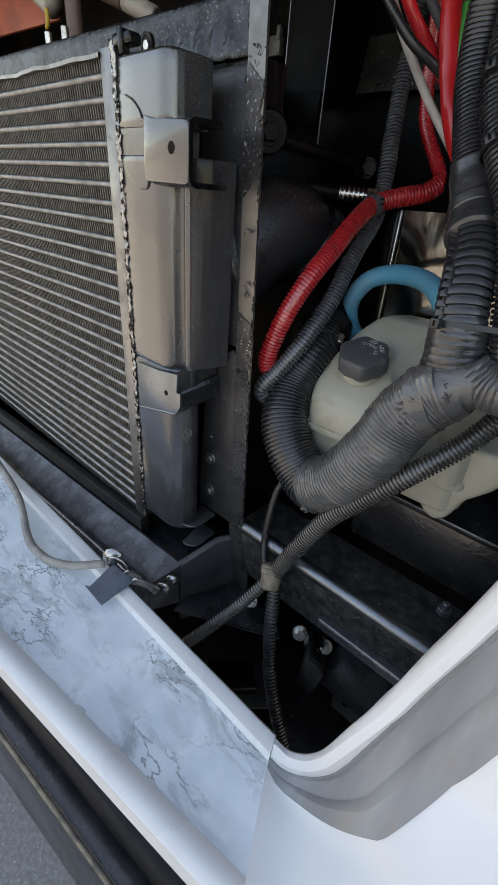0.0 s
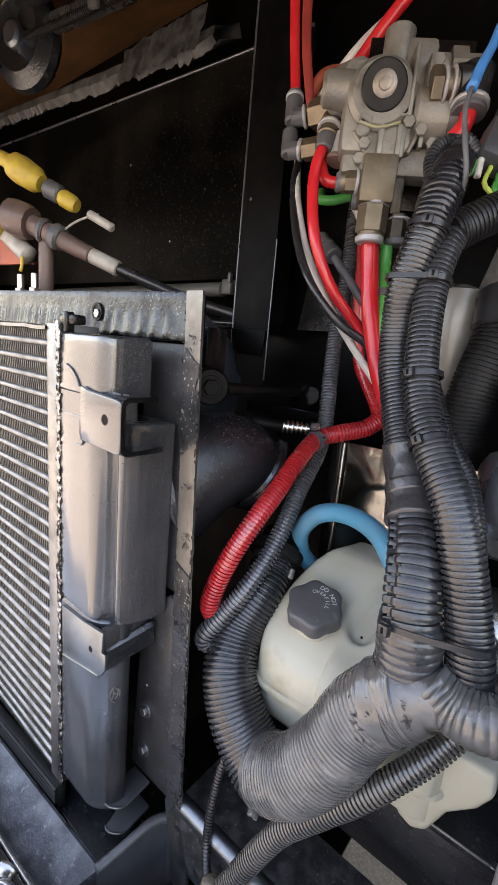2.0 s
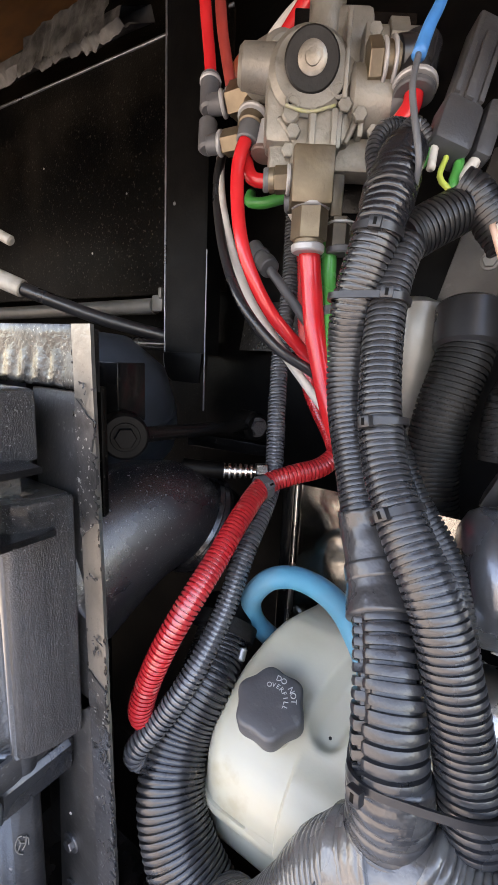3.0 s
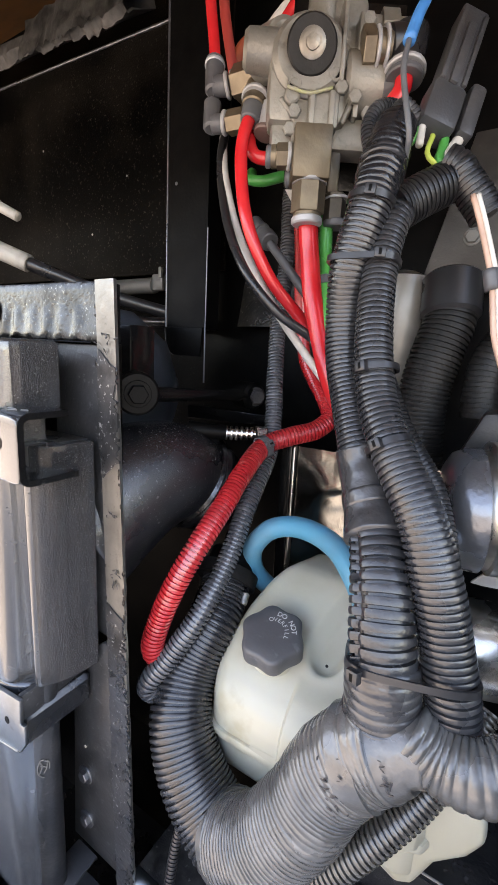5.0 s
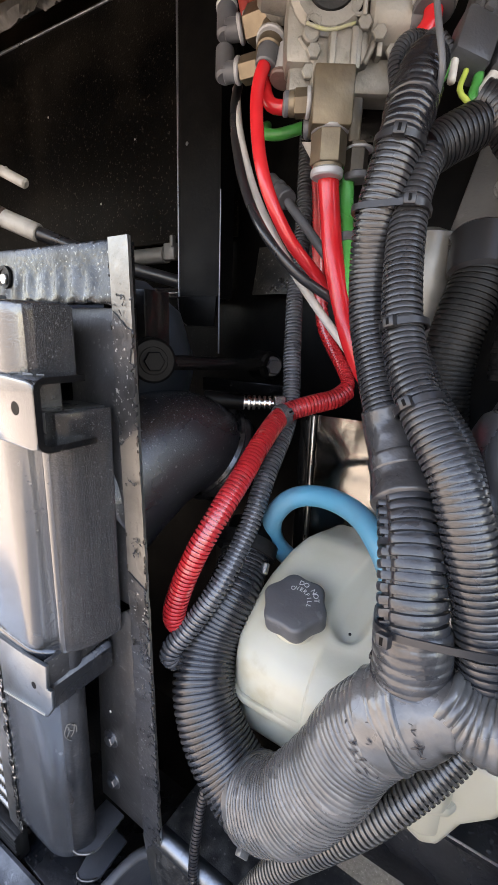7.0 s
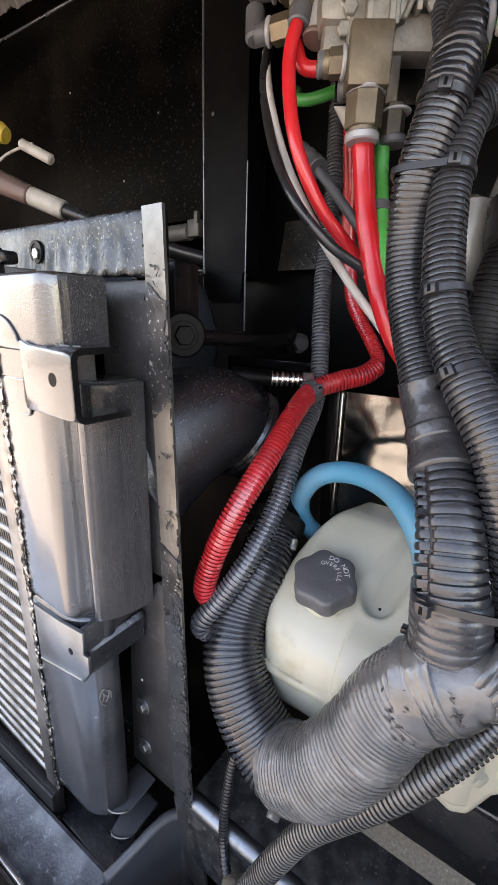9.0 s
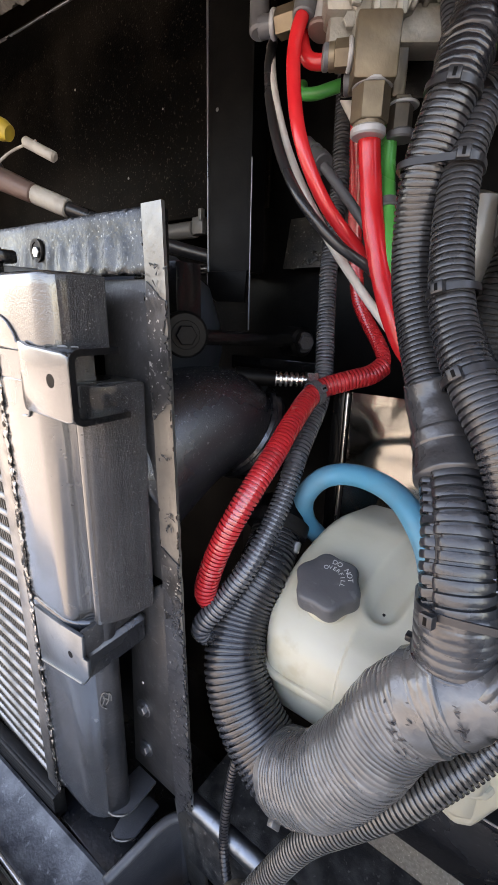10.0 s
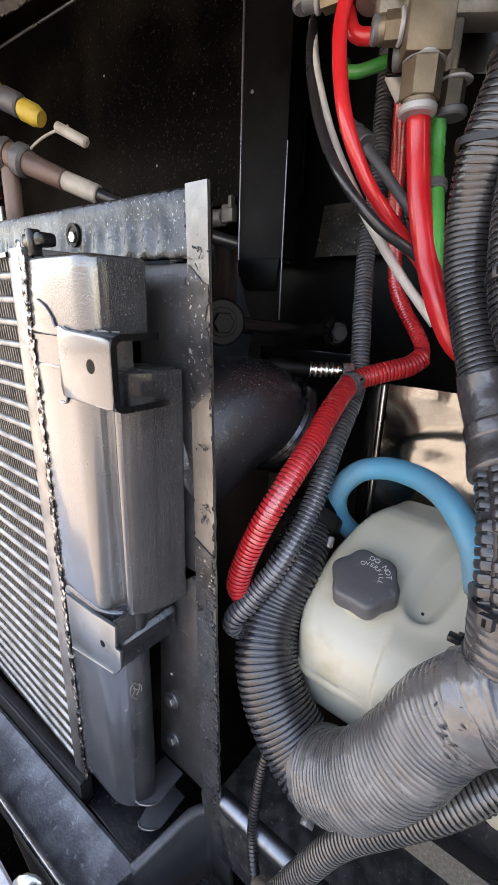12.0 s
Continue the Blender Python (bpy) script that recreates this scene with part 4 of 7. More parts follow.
for bz, spread, count in ((1.1930, 0.004, 8), (1.0760, 0.0015, 8), (1.0290, 0.004, 12), (0.9480, 0.006, 16), (0.9050, 0.004, 10), (0.8640, 0.006, 16), (0.8180, 0.006, 14), (0.7650, 0.006, 12)):
    bf = (1.2285 - bz) / 0.486
    for _ in range(count):
        c = Vector((-0.2755 + 0.0140 * bf + rnd.gauss(0, 0.0036), 0.2956 - rnd.uniform(0, 0.0008), bz + rnd.gauss(0, spread)))
        m = Matrix.Translation(c) @ Matrix.Rotation(rnd.uniform(0, 3.1), 4, "Y") @ Matrix.Rotation(rnd.uniform(-0.5, 0.5), 4, "X") @ Matrix.Diagonal((rnd.uniform(0.0004, 0.0009), 0.0006, rnd.uniform(0.0015, 0.0045), 1))
        bmesh.ops.create_cone(shreds, segments=5, radius1=0.9, radius2=0.15, depth=1.0, cap_ends=True, matrix=m)
tagged(part("torn_paint", shreds, M_FILM, support, "curled shreds of torn black paint"), kind="stuff")
part("web_plate", box(-0.346, -0.2850, 0.3052, 0.3085, 0.968, 1.1885, 0.0008), M_WEB, support, "dark web plate beside the strip")
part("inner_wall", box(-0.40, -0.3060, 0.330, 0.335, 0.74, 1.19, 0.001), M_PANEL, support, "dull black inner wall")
part("lower_leg", slab([(-0.281, 0.745), (-0.259, 0.745), (-0.246, 0.700), (-0.240, 0.64), (-0.262, 0.64)], "y", 0.2995, 0.3035, 0.0008), M_EDGE, support, "welded lower leg")

# ---- beams below ----
beam = thing("front_cross_beam", (-0.7, 0.18, 0.66), "black steel cross beam with worn dusty top", "beam")
bm = slab([(0.2070, 0.630), (0.2035, 0.634), (0.2025, 0.664), (0.2030, 0.6705), (0.2055, 0.6755), (0.2090, 0.6785), (0.2360, 0.6985), (0.2395, 0.7010), (0.2425, 0.7000), (0.2425, 0.630)], "x", -1.58, -0.302, 0.0)


def skewed(b):
    """Turns a long member a little in plan."""
    for v in b.verts:
        v.co.y += (v.co.x + 0.30) * 0.046
    return b


for v in bm.verts:
    if v.co.x > -0.5 and v.co.y < 0.225:
        v.co.x -= 0.016
part("beam_body", skewed(bm), M_BEAM_TOP, beam)
for pts in ([(-0.3060, 0.2060, 0.6800), (-0.3000, 0.2080, 0.6880), (-0.2960, 0.2130, 0.6850), (-0.2950, 0.2160, 0.6760)], [(-0.3030, 0.2180, 0.6870), (-0.2970, 0.2190, 0.6950), (-0.2930, 0.2230, 0.6930), (-0.2925, 0.2260, 0.6850)]):
    torn = sweep(pts, 0.0044, sides=8, flat=0.3)
    torn.materials.append(M_STEEL)
    part("torn_end", torn, M_STEEL, beam, "bright torn metal at the beam end")
part("front_lip", skewed(rod((-1.58, 0.2020, 0.6690), (-0.322, 0.2020, 0.6690), 0.0034, n=12)), M_STEEL, beam, "bright rubbed front lip")
rubber = thing("rubber_seal", (-0.7, 0.23, 0.69), "ribbed black rubber seal under the cooler", "seal")
for k in range(4):
    part("rib", skewed(rod((-1.05, 0.2455, 0.7180 - 0.0050 * k), (-0.384, 0.2455, 0.7180 - 0.0050 * k), 0.0029, n=10)), M_RUBBER, rubber)
part("seal_base", skewed(box(-1.05, -0.384, 0.2455, 0.256, 0.690, 0.722, 0.002)), M_RUBBER, rubber)

rail = thing("chassis_rail", (0.0, 0.33, 0.68), "dusty black chassis rail with bright worn edge", "beam")
part("rail_top", slab([(0.297, 0.7515), (0.2985, 0.7565), (0.303, 0.7598), (0.309, 0.7605), (0.366, 0.7605), (0.368, 0.758), (0.368, 0.690), (0.297, 0.690)], "x", -0.262, 0.36, 0.0), M_RAIL, rail)
# Pale rod carries both the edge's wear and its soft highlight band.
part("worn_edge", rod((-0.262, 0.3048, 0.7528), (0.36, 0.3048, 0.7528), 0.0088, n=28), M_BRACKET, rail, "rubbed rail edge, its highlight in the pale steel")
part("lower_flange", slab([(0.286, 0.712), (0.288, 0.7165), (0.297, 0.7165), (0.297, 0.705), (0.286, 0.705)], "x", -0.13, 0.36, 0.001), M_BEAM, rail, "lower flange of the rail")
stud = part("stud", merged(hexagon((-0.032, 0.349, 0.7605), (-0.032, 0.349, 0.768), 0.007), rod((-0.032, 0.349, 0.766), (-0.032, 0.349, 0.775), 0.0038, n=14, bevel=0.001)), M_BEAM, rail, "threaded stud and nut")
hook = bmesh.new()
path = [(-0.3030, 0.2380), (-0.2980, 0.2540), (-0.2925, 0.2710), (-0.2886, 0.2849), (-0.2850, 0.2960), (-0.2799, 0.3040), (-0.2690, 0.3075), (-0.2560, 0.3080)]
tops = [0.7000, 0.7060, 0.7135, 0.7185, 0.7195, 0.7182, 0.7150, 0.7106]
left = [hook.verts.new((x, y, z)) for (x, y), z in zip(path, tops)]
right = [hook.verts.new((x + 0.0035, y - 0.0015, z)) for (x, y), z in zip(path, tops)]
lowl = [hook.verts.new((x, y, 0.60)) for x, y in path]
lowr = [hook.verts.new((x + 0.0035, y - 0.0015, 0.60)) for x, y in path]
for k in range(len(path) - 1):
    for a, b in ((left, right), (right, lowr), (lowr, lowl), (lowl, left)):
        hook.faces.new((a[k], a[k + 1], b[k + 1], b[k]))
bmesh.ops.recalc_face_normals(hook, faces=hook.faces)
wing = thing("curved_bracket", (-0.29, 0.26, 0.60), "black bent steel bracket between beam and rail", "bracket")
part("bent_plate", hook, M_PLUG, wing)
part("bent_rim", sweep([(x + 0.0015, y - 0.001, z + 0.001) for (x, y), z in zip(path, tops)], 0.0046, sides=12), M_GUARD, wing).data.materials.append(M_GUARD)
tray = thing("floor_tray", (-0.2, 0.3, 0.60), "black steel tray with bolts below the rail", "bracket")
part("plate", slab([(-0.282, 0.212), (-0.165, 0.276), (-0.185, 0.292), (-0.262, 0.297), (-0.286, 0.235)], "z", 0.655, 0.659, 0.001), M_DUSTY, tray, "triangular black plate")
part("tray_floor", slab([(-0.30, 0.20), (0.02, 0.26), (0.30, 0.30), (0.30, 0.48), (-0.60, 0.48), (-0.60, 0.22)], "z", 0.50, 0.504, 0.001), M_DUSTY, tray, "black tray floor")
part("tray_wall", slab([(-0.13, 0.60), (0.30, 0.60), (0.30, 0.70), (-0.10, 0.70)], "y", 0.300, 0.304, 0.001), M_DUSTY, tray)
for p in ((-0.150, 0.292, 0.668), (-0.135, 0.296, 0.660), (-0.118, 0.293, 0.675), (-0.222, 0.285, 0.664)):
    bolt(tray, p, (0.5, -0.6, 0.5), 0.0058, 0.008, 0.009)
part("hanging_strap", slab([(-0.135, 0.70), (-0.120, 0.705), (-0.108, 0.64), (-0.122, 0.56), (-0.140, 0.56)], "y", 0.286, 0.290, 0.001), M_FRAME, tray, "bright hanging strap")
part("dull_plate", slab([(-0.285, 0.218), (-0.200, 0.297), (-0.150, 0.262), (-0.235, 0.180)], "z", 0.546, 0.550, 0.001), M_GREY_PLASTIC, tray, "dull brown-grey plate at the bottom")
part("black_pad", slab([(-0.247, 0.240), (-0.205, 0.281), (-0.176, 0.258), (-0.218, 0.214)], "z", 0.550, 0.566, 0.002), M_BLACK, tray, "black square pad")
part("grey_sheet", slab([(-0.130, 0.378), (-0.050, 0.402), (-0.010, 0.385), (-0.020, 0.318), (-0.100, 0.318)], "z", 0.546, 0.550, 0.001), M_CANISTER, tray, "grey sheet below the rail")
shackle = thing("shackle", (-0.085, 0.350, 0.550), "black oily shackle and nuts below the rail", "shackle")
part("bow", sweep([(-0.100, 0.362, 0.560), (-0.094, 0.372, 0.580), (-0.082, 0.370, 0.590), (-0.076, 0.358, 0.578), (-0.080, 0.348, 0.560)], 0.0055, sides=12), M_BLACK, shackle).data.materials.append(M_BLACK)
part("pin", rod((-0.106, 0.356, 0.566), (-0.070, 0.346, 0.566), 0.0060, n=16, bevel=0.001), M_BLACK, shackle)
part("nut", hexagon((-0.112, 0.358, 0.566), (-0.103, 0.355, 0.566), 0.0100), M_BLACK, shackle)
part("nut", hexagon((-0.074, 0.347, 0.566), (-0.065, 0.345, 0.566), 0.0100), M_BLACK, shackle)
part("bolt", merged(hexagon((-0.088, 0.336, 0.550), (-0.088, 0.336, 0.560), 0.0095), rod((-0.088, 0.336, 0.558), (-0.088, 0.336, 0.576), 0.0050, n=14, bevel=0.001)), M_BLACK, shackle)

# ---- rear panel, post, flange ----
panel = thing("bulkhead_sheet", (-0.9, 0.59, 1.20), "large black dusty sheet-metal panel", "panel")
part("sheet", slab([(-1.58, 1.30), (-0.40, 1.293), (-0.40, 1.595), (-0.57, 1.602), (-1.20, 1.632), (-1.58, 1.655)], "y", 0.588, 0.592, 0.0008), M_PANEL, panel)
part("folded_edge", sweep([(-1.58, 0.587, 1.655), (-1.20, 0.587, 1.632), (-0.57, 0.587, 1.602), (-0.40, 0.587, 1.595)], 0.0022, sides=8, step=0.05), M_BEAM, panel, "rubbed top fold").data.materials.append(M_BEAM)
for x, z in ((-0.580, 1.432), (-0.66, 1.36), (-0.78, 1.50)):
    part("chip", turned((x, 0.5878, z), (0, -1, 0), [(0.0018, 0), (0.0014, 0.0006)], 8), M_STEEL, panel)
part("rail_hook", merged(box(-0.520, -0.500, 0.578, 0.590, 1.270, 1.292, 0.002), box(-0.506, -0.500, 0.576, 0.584, 1.286, 1.301, 0.0015)), M_CANISTER, panel, "dull hooked end of the rail")
part("lower_rail", rod((-1.58, 0.585, 1.270), (-0.52, 0.585, 1.278), 0.011, n=18), M_CANISTER, panel, "grey steel rail below the sheet")
part("lower_rail", rod((-1.3, 0.585, 1.235), (-0.42, 0.585, 1.225), 0.009, n=14), M_DUSTY, panel)
post = thing("upright_post", (-0.42, 0.54, 1.19), "black steel channel post", "post")
part("channel", slab([(-0.444, 0.530), (-0.442, 0.528), (-0.386, 0.528), (-0.383, 0.530), (-0.383, 0.556), (-0.387, 0.556), (-0.387, 0.534), (-0.440, 0.534), (-0.440, 0.586), (-0.444, 0.586)], "z", 1.214, 1.80, 0.0), M_SHADE_BLACK, post)
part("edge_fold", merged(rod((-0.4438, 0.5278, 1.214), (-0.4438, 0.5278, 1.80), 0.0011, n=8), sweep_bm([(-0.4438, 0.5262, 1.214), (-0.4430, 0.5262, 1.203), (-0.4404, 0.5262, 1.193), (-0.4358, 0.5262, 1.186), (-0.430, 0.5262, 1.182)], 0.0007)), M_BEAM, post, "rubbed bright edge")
part("foot_tab", slab([(-0.444, 1.216), (-0.443, 1.203), (-0.4405, 1.193), (-0.436, 1.186), (-0.430, 1.182), (-0.387, 1.181), (-0.3835, 1.216)], "y", 0.5255, 0.5285, 0.0008), M_SHADE_BLACK, post)
for z in (1.38,):
    part("chip", turned((-0.430, 0.5278, z), (0, -1, 0), [(0.0022, 0), (0.0016, 0.0006)], 8), M_BEAM, post)
backing = thing("inner_panel", (-0.3, 0.62, 1.0), "glossy black inner panel behind the hoses", "panel")
# Sheet coloured darker than its gloss paint, to hold the shade behind the hoses.
part("sheet", box(-0.440, 0.20, 0.605, 0.609, 0.62, 1.62, 0.001), M_SHADE_BLACK, backing)
part("fold", rod((-0.3825, 0.5300, 1.150), (-0.3825, 0.5300, 1.328), 0.0009, n=8), M_BEAM, backing, "bright rubbed fold")
# Added bulge that stands for a highlight on the flat inner sheet.
bulge = bmesh.new()
rows = [[bulge.verts.new((-0.376 + 0.118 * j / 11, 0.6030 - 0.0190 * (1 - i / 11) * math.sin(math.pi * min(1.0, 0.25 + j / 14)) - 0.0015 * noise.noise((j * 0.8, i * 0.7, 3)), 1.222 + 0.058 * i / 11)) for j in range(12)] for i in range(12)]
for a, c in zip(rows, rows[1:]):
    for k in range(11):
        bulge.faces.new((a[k], a[k + 1], c[k + 1], c[k]))
bmesh.ops.solidify(bulge, geom=bulge.faces[:], thickness=0.0015)
part("highlight_bulge", bulge, M_GLINT_SPECKS, backing, "bulge added to the sheet for its speckled highlight")

flange = bmesh.new()
rows = []
for i in range(320):
    x = -1.58 + i * (1.052 / 319)
    base = 1.5251 + x * -0.0816
    ragged = 0.004 + 0.014 * noise.noise((x * 9, 4, 0)) + 0.009 * noise.noise((x * 31, 8, 0)) + 0.006 * noise.noise((x * 110, 3, 0))
    lump = 0.0022 * noise.noise((x * 26, 6, 2)) + 0.0012 * noise.noise((x * 110, 6, 2))
    rows.append([flange.verts.new(c) for c in ((x, 0.545 + lump, base + 0.012 + ragged), (x, 0.535 - lump, base + 0.024 + ragged * 0.35), (x, 0.538 + lump, base + 0.040 + ragged * 0.12 + lump), (x, 0.555 - lump, base + 0.050 + 0.010 * noise.noise((x * 9, 1, 1))), (x, 0.585, base + 0.070), (x, 0.592, base + 0.055), (x, 0.552, base + 0.020 + ragged))])
for a, b in zip(rows, rows[1:]):
    for k in range(7):
        flange.faces.new((a[k], a[(k + 1) % 7], b[(k + 1) % 7], b[k]))
bmesh.ops.recalc_face_normals(flange, faces=flange.faces)
seal = thing("sealant_ridge", (-0.9, 0.60, 1.62), "ragged dirty grey sealant ridge above the panel", "sealant")
part("sealant_bead", flange, M_DIRT, seal)
foil = bmesh.new()
rows = []
for k in range(91):
    x = -0.735 + 0.190 * k / 90
    low = 1.588 + 0.010 * noise.noise((x * 26, 3, 1)) + 0.008 * noise.noise((x * 95, 1, 4)) + 0.004 * noise.noise((x * 300, 2, 2))
    rows.append([foil.verts.new((x, 0.526 + 0.004 * noise.noise((x * 30, f * 2, 3)) + 0.003 * noise.noise((x * 80, f * 6, 8)) + 0.012 * f, low + (1.642 - low) * f)) for f in (0, 0.12, 0.3, 0.5, 0.75, 1.0)])
for a, c in zip(rows, rows[1:]):
    for k in range(5):
        foil.faces.new((a[k], a[k + 1], c[k + 1], c[k]))
bmesh.ops.solidify(foil, geom=foil.faces[:], thickness=0.0008)
part("torn_sheet", foil, M_TORN, seal, "torn grey foil with a ragged edge")
for dy, dz, r in ((-0.010, 0.004, 0.015), (-0.034, 0.030, 0.010), (-0.03, -0.016, 0.007)):
    hose("overhead_hose", [(-1.5, 0.50 + dy, 1.80 + dz), (-1.10, 0.505 + dy, 1.735 + dz), (-0.80, 0.51 + dy, 1.692 + dz), (-0.55, 0.515 + dy, 1.668 + dz), (-0.30, 0.52 + dy, 1.660 + dz)], r, M_LOOM_DUSTY if r > 0.012 else M_RUBBER, "dusty ribbed hose clipped under the floor", group="hoses under the floor", sides=16, pitch=0.0055, depth=0.0014)
strap = thing("hose_strap", (-0.70, 0.50, 1.64), "dusty black strap holding hoses under the floor", "strap")
part("strap_band", slab([(-0.735, 1.80), (-0.715, 1.80), (-0.700, 1.700), (-0.700, 1.650), (-0.722, 1.655), (-0.725, 1.71)], "y", 0.465, 0.472, 0.001), M_DIRT, strap)
part("strap_arm", slab([(-1.00, 1.80), (-0.96, 1.80), (-0.715, 1.70), (-0.715, 1.678)], "y", 0.474, 0.482, 0.001), M_RUBBER, strap)
horn = thing("round_horn", (-0.99, 0.46, 1.66), "dusty black round horn under the floor", "horn")
part("shell", turned((-0.965, 0.50, 1.700), (0.25, -1, -0.1), [(0.03, -0.03), (0.072, 0.0), (0.082, 0.014), (0.078, 0.026), (0.055, 0.038), (0.050, 0.034), (0.020, 0.030)], 36), M_DUSTY, horn)
part("hub", turned((-0.965, 0.47, 1.697), (0.25, -1, -0.1), [(0.020, 0), (0.020, 0.012), (0.014, 0.017)], 24), M_BEAM, horn, "dull grey hub")

# ---- refrigerant fittings beyond the cooler ----
fit_a = thing("service_valve", (-0.65, 0.38, 1.25), "brown-painted pipe valve with yellow caps", "pipe fitting")
part("valve_body", merged(turned((-0.700, 0.341, 1.338), (0.028, 0.017, -0.010), [(0.017, -0.003), (0.0225, 0.0), (0.0235, 0.006), (0.0235, 0.026), (0.0215, 0.033)], 12), rod((-0.672, 0.358, 1.328), (-0.655, 0.369, 1.320), 0.014), rod((-0.655, 0.369, 1.320), (-0.600, 0.404, 1.294), 0.0135, 0.011, bevel=0.002)), M_BROWN, fit_a, "rusty brown hexagon body")
part("ring", rod((-0.648, 0.374, 1.317), (-0.636, 0.381, 1.311), 0.0175, bevel=0.003), M_FITTING, fit_a, "grey clamp ring")
part("ring", rod((-0.662, 0.365, 1.323), (-0.656, 0.369, 1.320), 0.0165, bevel=0.002), M_FITTING, fit_a)
part("pale_sleeve", rod((-0.600, 0.404, 1.294), (-0.566, 0.424, 1.279), 0.0105, bevel=0.001), M_SLEEVE, fit_a, "pale sleeve")
hose_part("pipe", [(-0.568, 0.423, 1.280), (-0.545, 0.440, 1.270), (-0.50, 0.485, 1.250), (-0.45, 0.540, 1.234), (-0.40, 0.575, 1.222)], 0.0080, M_BLACK_TUBE, fit_a, "dark metal pipe", sides=14)
part("stem", rod((-0.662, 0.372, 1.312), (-0.664, 0.372, 1.236), 0.010, n=16), M_BROWN, fit_a)
part("yellow_cap", merged(rod((-0.745, 0.326, 1.425), (-0.706, 0.351, 1.404), 0.0085, 0.0100, bevel=0.003), turned((-0.712, 0.348, 1.407), (0.82, 0.50, -0.5), [(0.010, 0), (0.017, 0.006), (0.019, 0.018), (0.017, 0.042), (0.011, 0.052)], 24)), M_YELLOW, fit_a, "yellow plastic cap")
part("yellow_cap", turned((-0.656, 0.383, 1.372), (0.82, 0.50, -0.45), [(0.009, 0.008), (0.0115, 0.012), (0.0115, 0.026), (0.0085, 0.034)], 24), M_YELLOW, fit_a)
part("neck", rod((-0.668, 0.376, 1.379), (-0.650, 0.387, 1.370), 0.0125, bevel=0.002), M_FITTING, fit_a)
part("yellow_cap", merged(turned((-0.752, 0.325, 1.345), (0.5, 0.2, 0.75), [(0.016, -0.02), (0.022, -0.012), (0.022, 0.014), (0.015, 0.022)], 22), turned((-0.730, 0.332, 1.332), (0.5, 0.2, 0.6), [(0.017, -0.014), (0.019, -0.006), (0.018, 0.012)], 22)), M_YELLOW, fit_a)
hose_part("tag_string", [(-0.640, 0.378, 1.318), (-0.620, 0.390, 1.334), (-0.600, 0.400, 1.342), (-0.588, 0.406, 1.345)], 0.0015, M_SLEEVE, fit_a, "white tie string", sides=8)
part("pale_tag", rod((-0.603, 0.400, 1.346), (-0.572, 0.418, 1.329), 0.0058, bevel=0.002), M_SLEEVE, fit_a, "pale tube end")
part("orange_bracket", slab([(-0.95, 1.345), (-0.74, 1.325), (-0.705, 1.292), (-0.705, 1.282), (-0.95, 1.290)], "y", 0.372, 0.378, 0.001), M_ORANGE, fit_a, "orange-red painted bracket")
part("pale_hose", sweep([(-0.735, 0.345, 1.325), (-0.712, 0.356, 1.304), (-0.692, 0.362, 1.290)], 0.013, sides=14), M_SLEEVE, fit_a).data.materials.append(M_SLEEVE)
for x in (-0.682, -0.640):
    part("stud", merged(rod((x, 0.345, 1.235), (x, 0.345, 1.262), 0.0045, n=12, bevel=0.001), hexagon((x, 0.345, 1.235), (x, 0.345, 1.243), 0.0075)), M_STEEL, fit_a)
hose_part("yellow_ring", [(-0.700, 0.352, 1.302), (-0.694, 0.352, 1.290), (-0.693, 0.352, 1.276), (-0.698, 0.352, 1.268)], 0.0025, M_YELLOW, fit_a, sides=8)

# ---- pipe elbow and linkage behind the frame ----
ELBOW = [(-0.3560, 0.3260, 1.0400), (-0.3460, 0.3500, 1.0550), (-0.3360, 0.3740, 1.0670), (-0.3270, 0.3960, 1.0725), (-0.3220, 0.4150, 1.0710), (-0.3205, 0.4310, 1.0640)]
elbow = thing("air_pipe_elbow", (-0.31, 0.36, 0.98), "large matt black cast air pipe elbow", "pipe")
hose_part("bend", ELBOW, 0.067, M_CASTING, elbow, sides=44, step=0.004, r_end=0.0440)
ring_axis = Vector((0.28, 0.78, -0.56)).normalized()
ring_at = Vector(ELBOW[-1]) + ring_axis * 0.006
part("band", turned(ring_at, ring_axis, [(0.0430, -0.006), (0.0480, -0.006), (0.0505, -0.003), (0.0480, 0.0005), (0.0505, 0.004), (0.0500, 0.009), (0.0430, 0.010)], 44), M_CLAMP, elbow, "oily clamp band with worn rim")
part("sleeve", turned(ring_at, ring_axis, [(0.0455, 0.0), (0.0465, 0.014), (0.0455, 0.028), (0.041, 0.042)], 40), M_SHADE_BLACK, elbow, "black rubber sleeve")
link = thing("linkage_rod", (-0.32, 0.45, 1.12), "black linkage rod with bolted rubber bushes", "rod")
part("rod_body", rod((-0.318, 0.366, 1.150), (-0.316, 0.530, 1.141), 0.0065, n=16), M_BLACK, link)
part("bush", merged(rod((-0.352, 0.384, 1.152), (-0.308, 0.352, 1.152), 0.0178, n=28, bevel=0.002)), M_SHADE_BLACK, link, "round rubber bush")
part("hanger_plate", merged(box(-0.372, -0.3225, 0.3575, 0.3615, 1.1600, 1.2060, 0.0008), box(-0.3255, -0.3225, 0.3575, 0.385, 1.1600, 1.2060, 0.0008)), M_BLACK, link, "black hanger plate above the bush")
part("bush", rod((-0.334, 0.540, 1.140), (-0.306, 0.530, 1.140), 0.016, n=24, bevel=0.003), M_SHADE_BLACK, link)
bolt(link, (-0.308, 0.352, 1.152), (0.8, -0.6, 0), 0.0080, 0.007, 0.011, M_SHADE_BLACK)
bolt(link, (-0.306, 0.530, 1.140), (0.8, -0.55, 0), 0.0085, 0.007, 0.011, M_DARK_METAL)
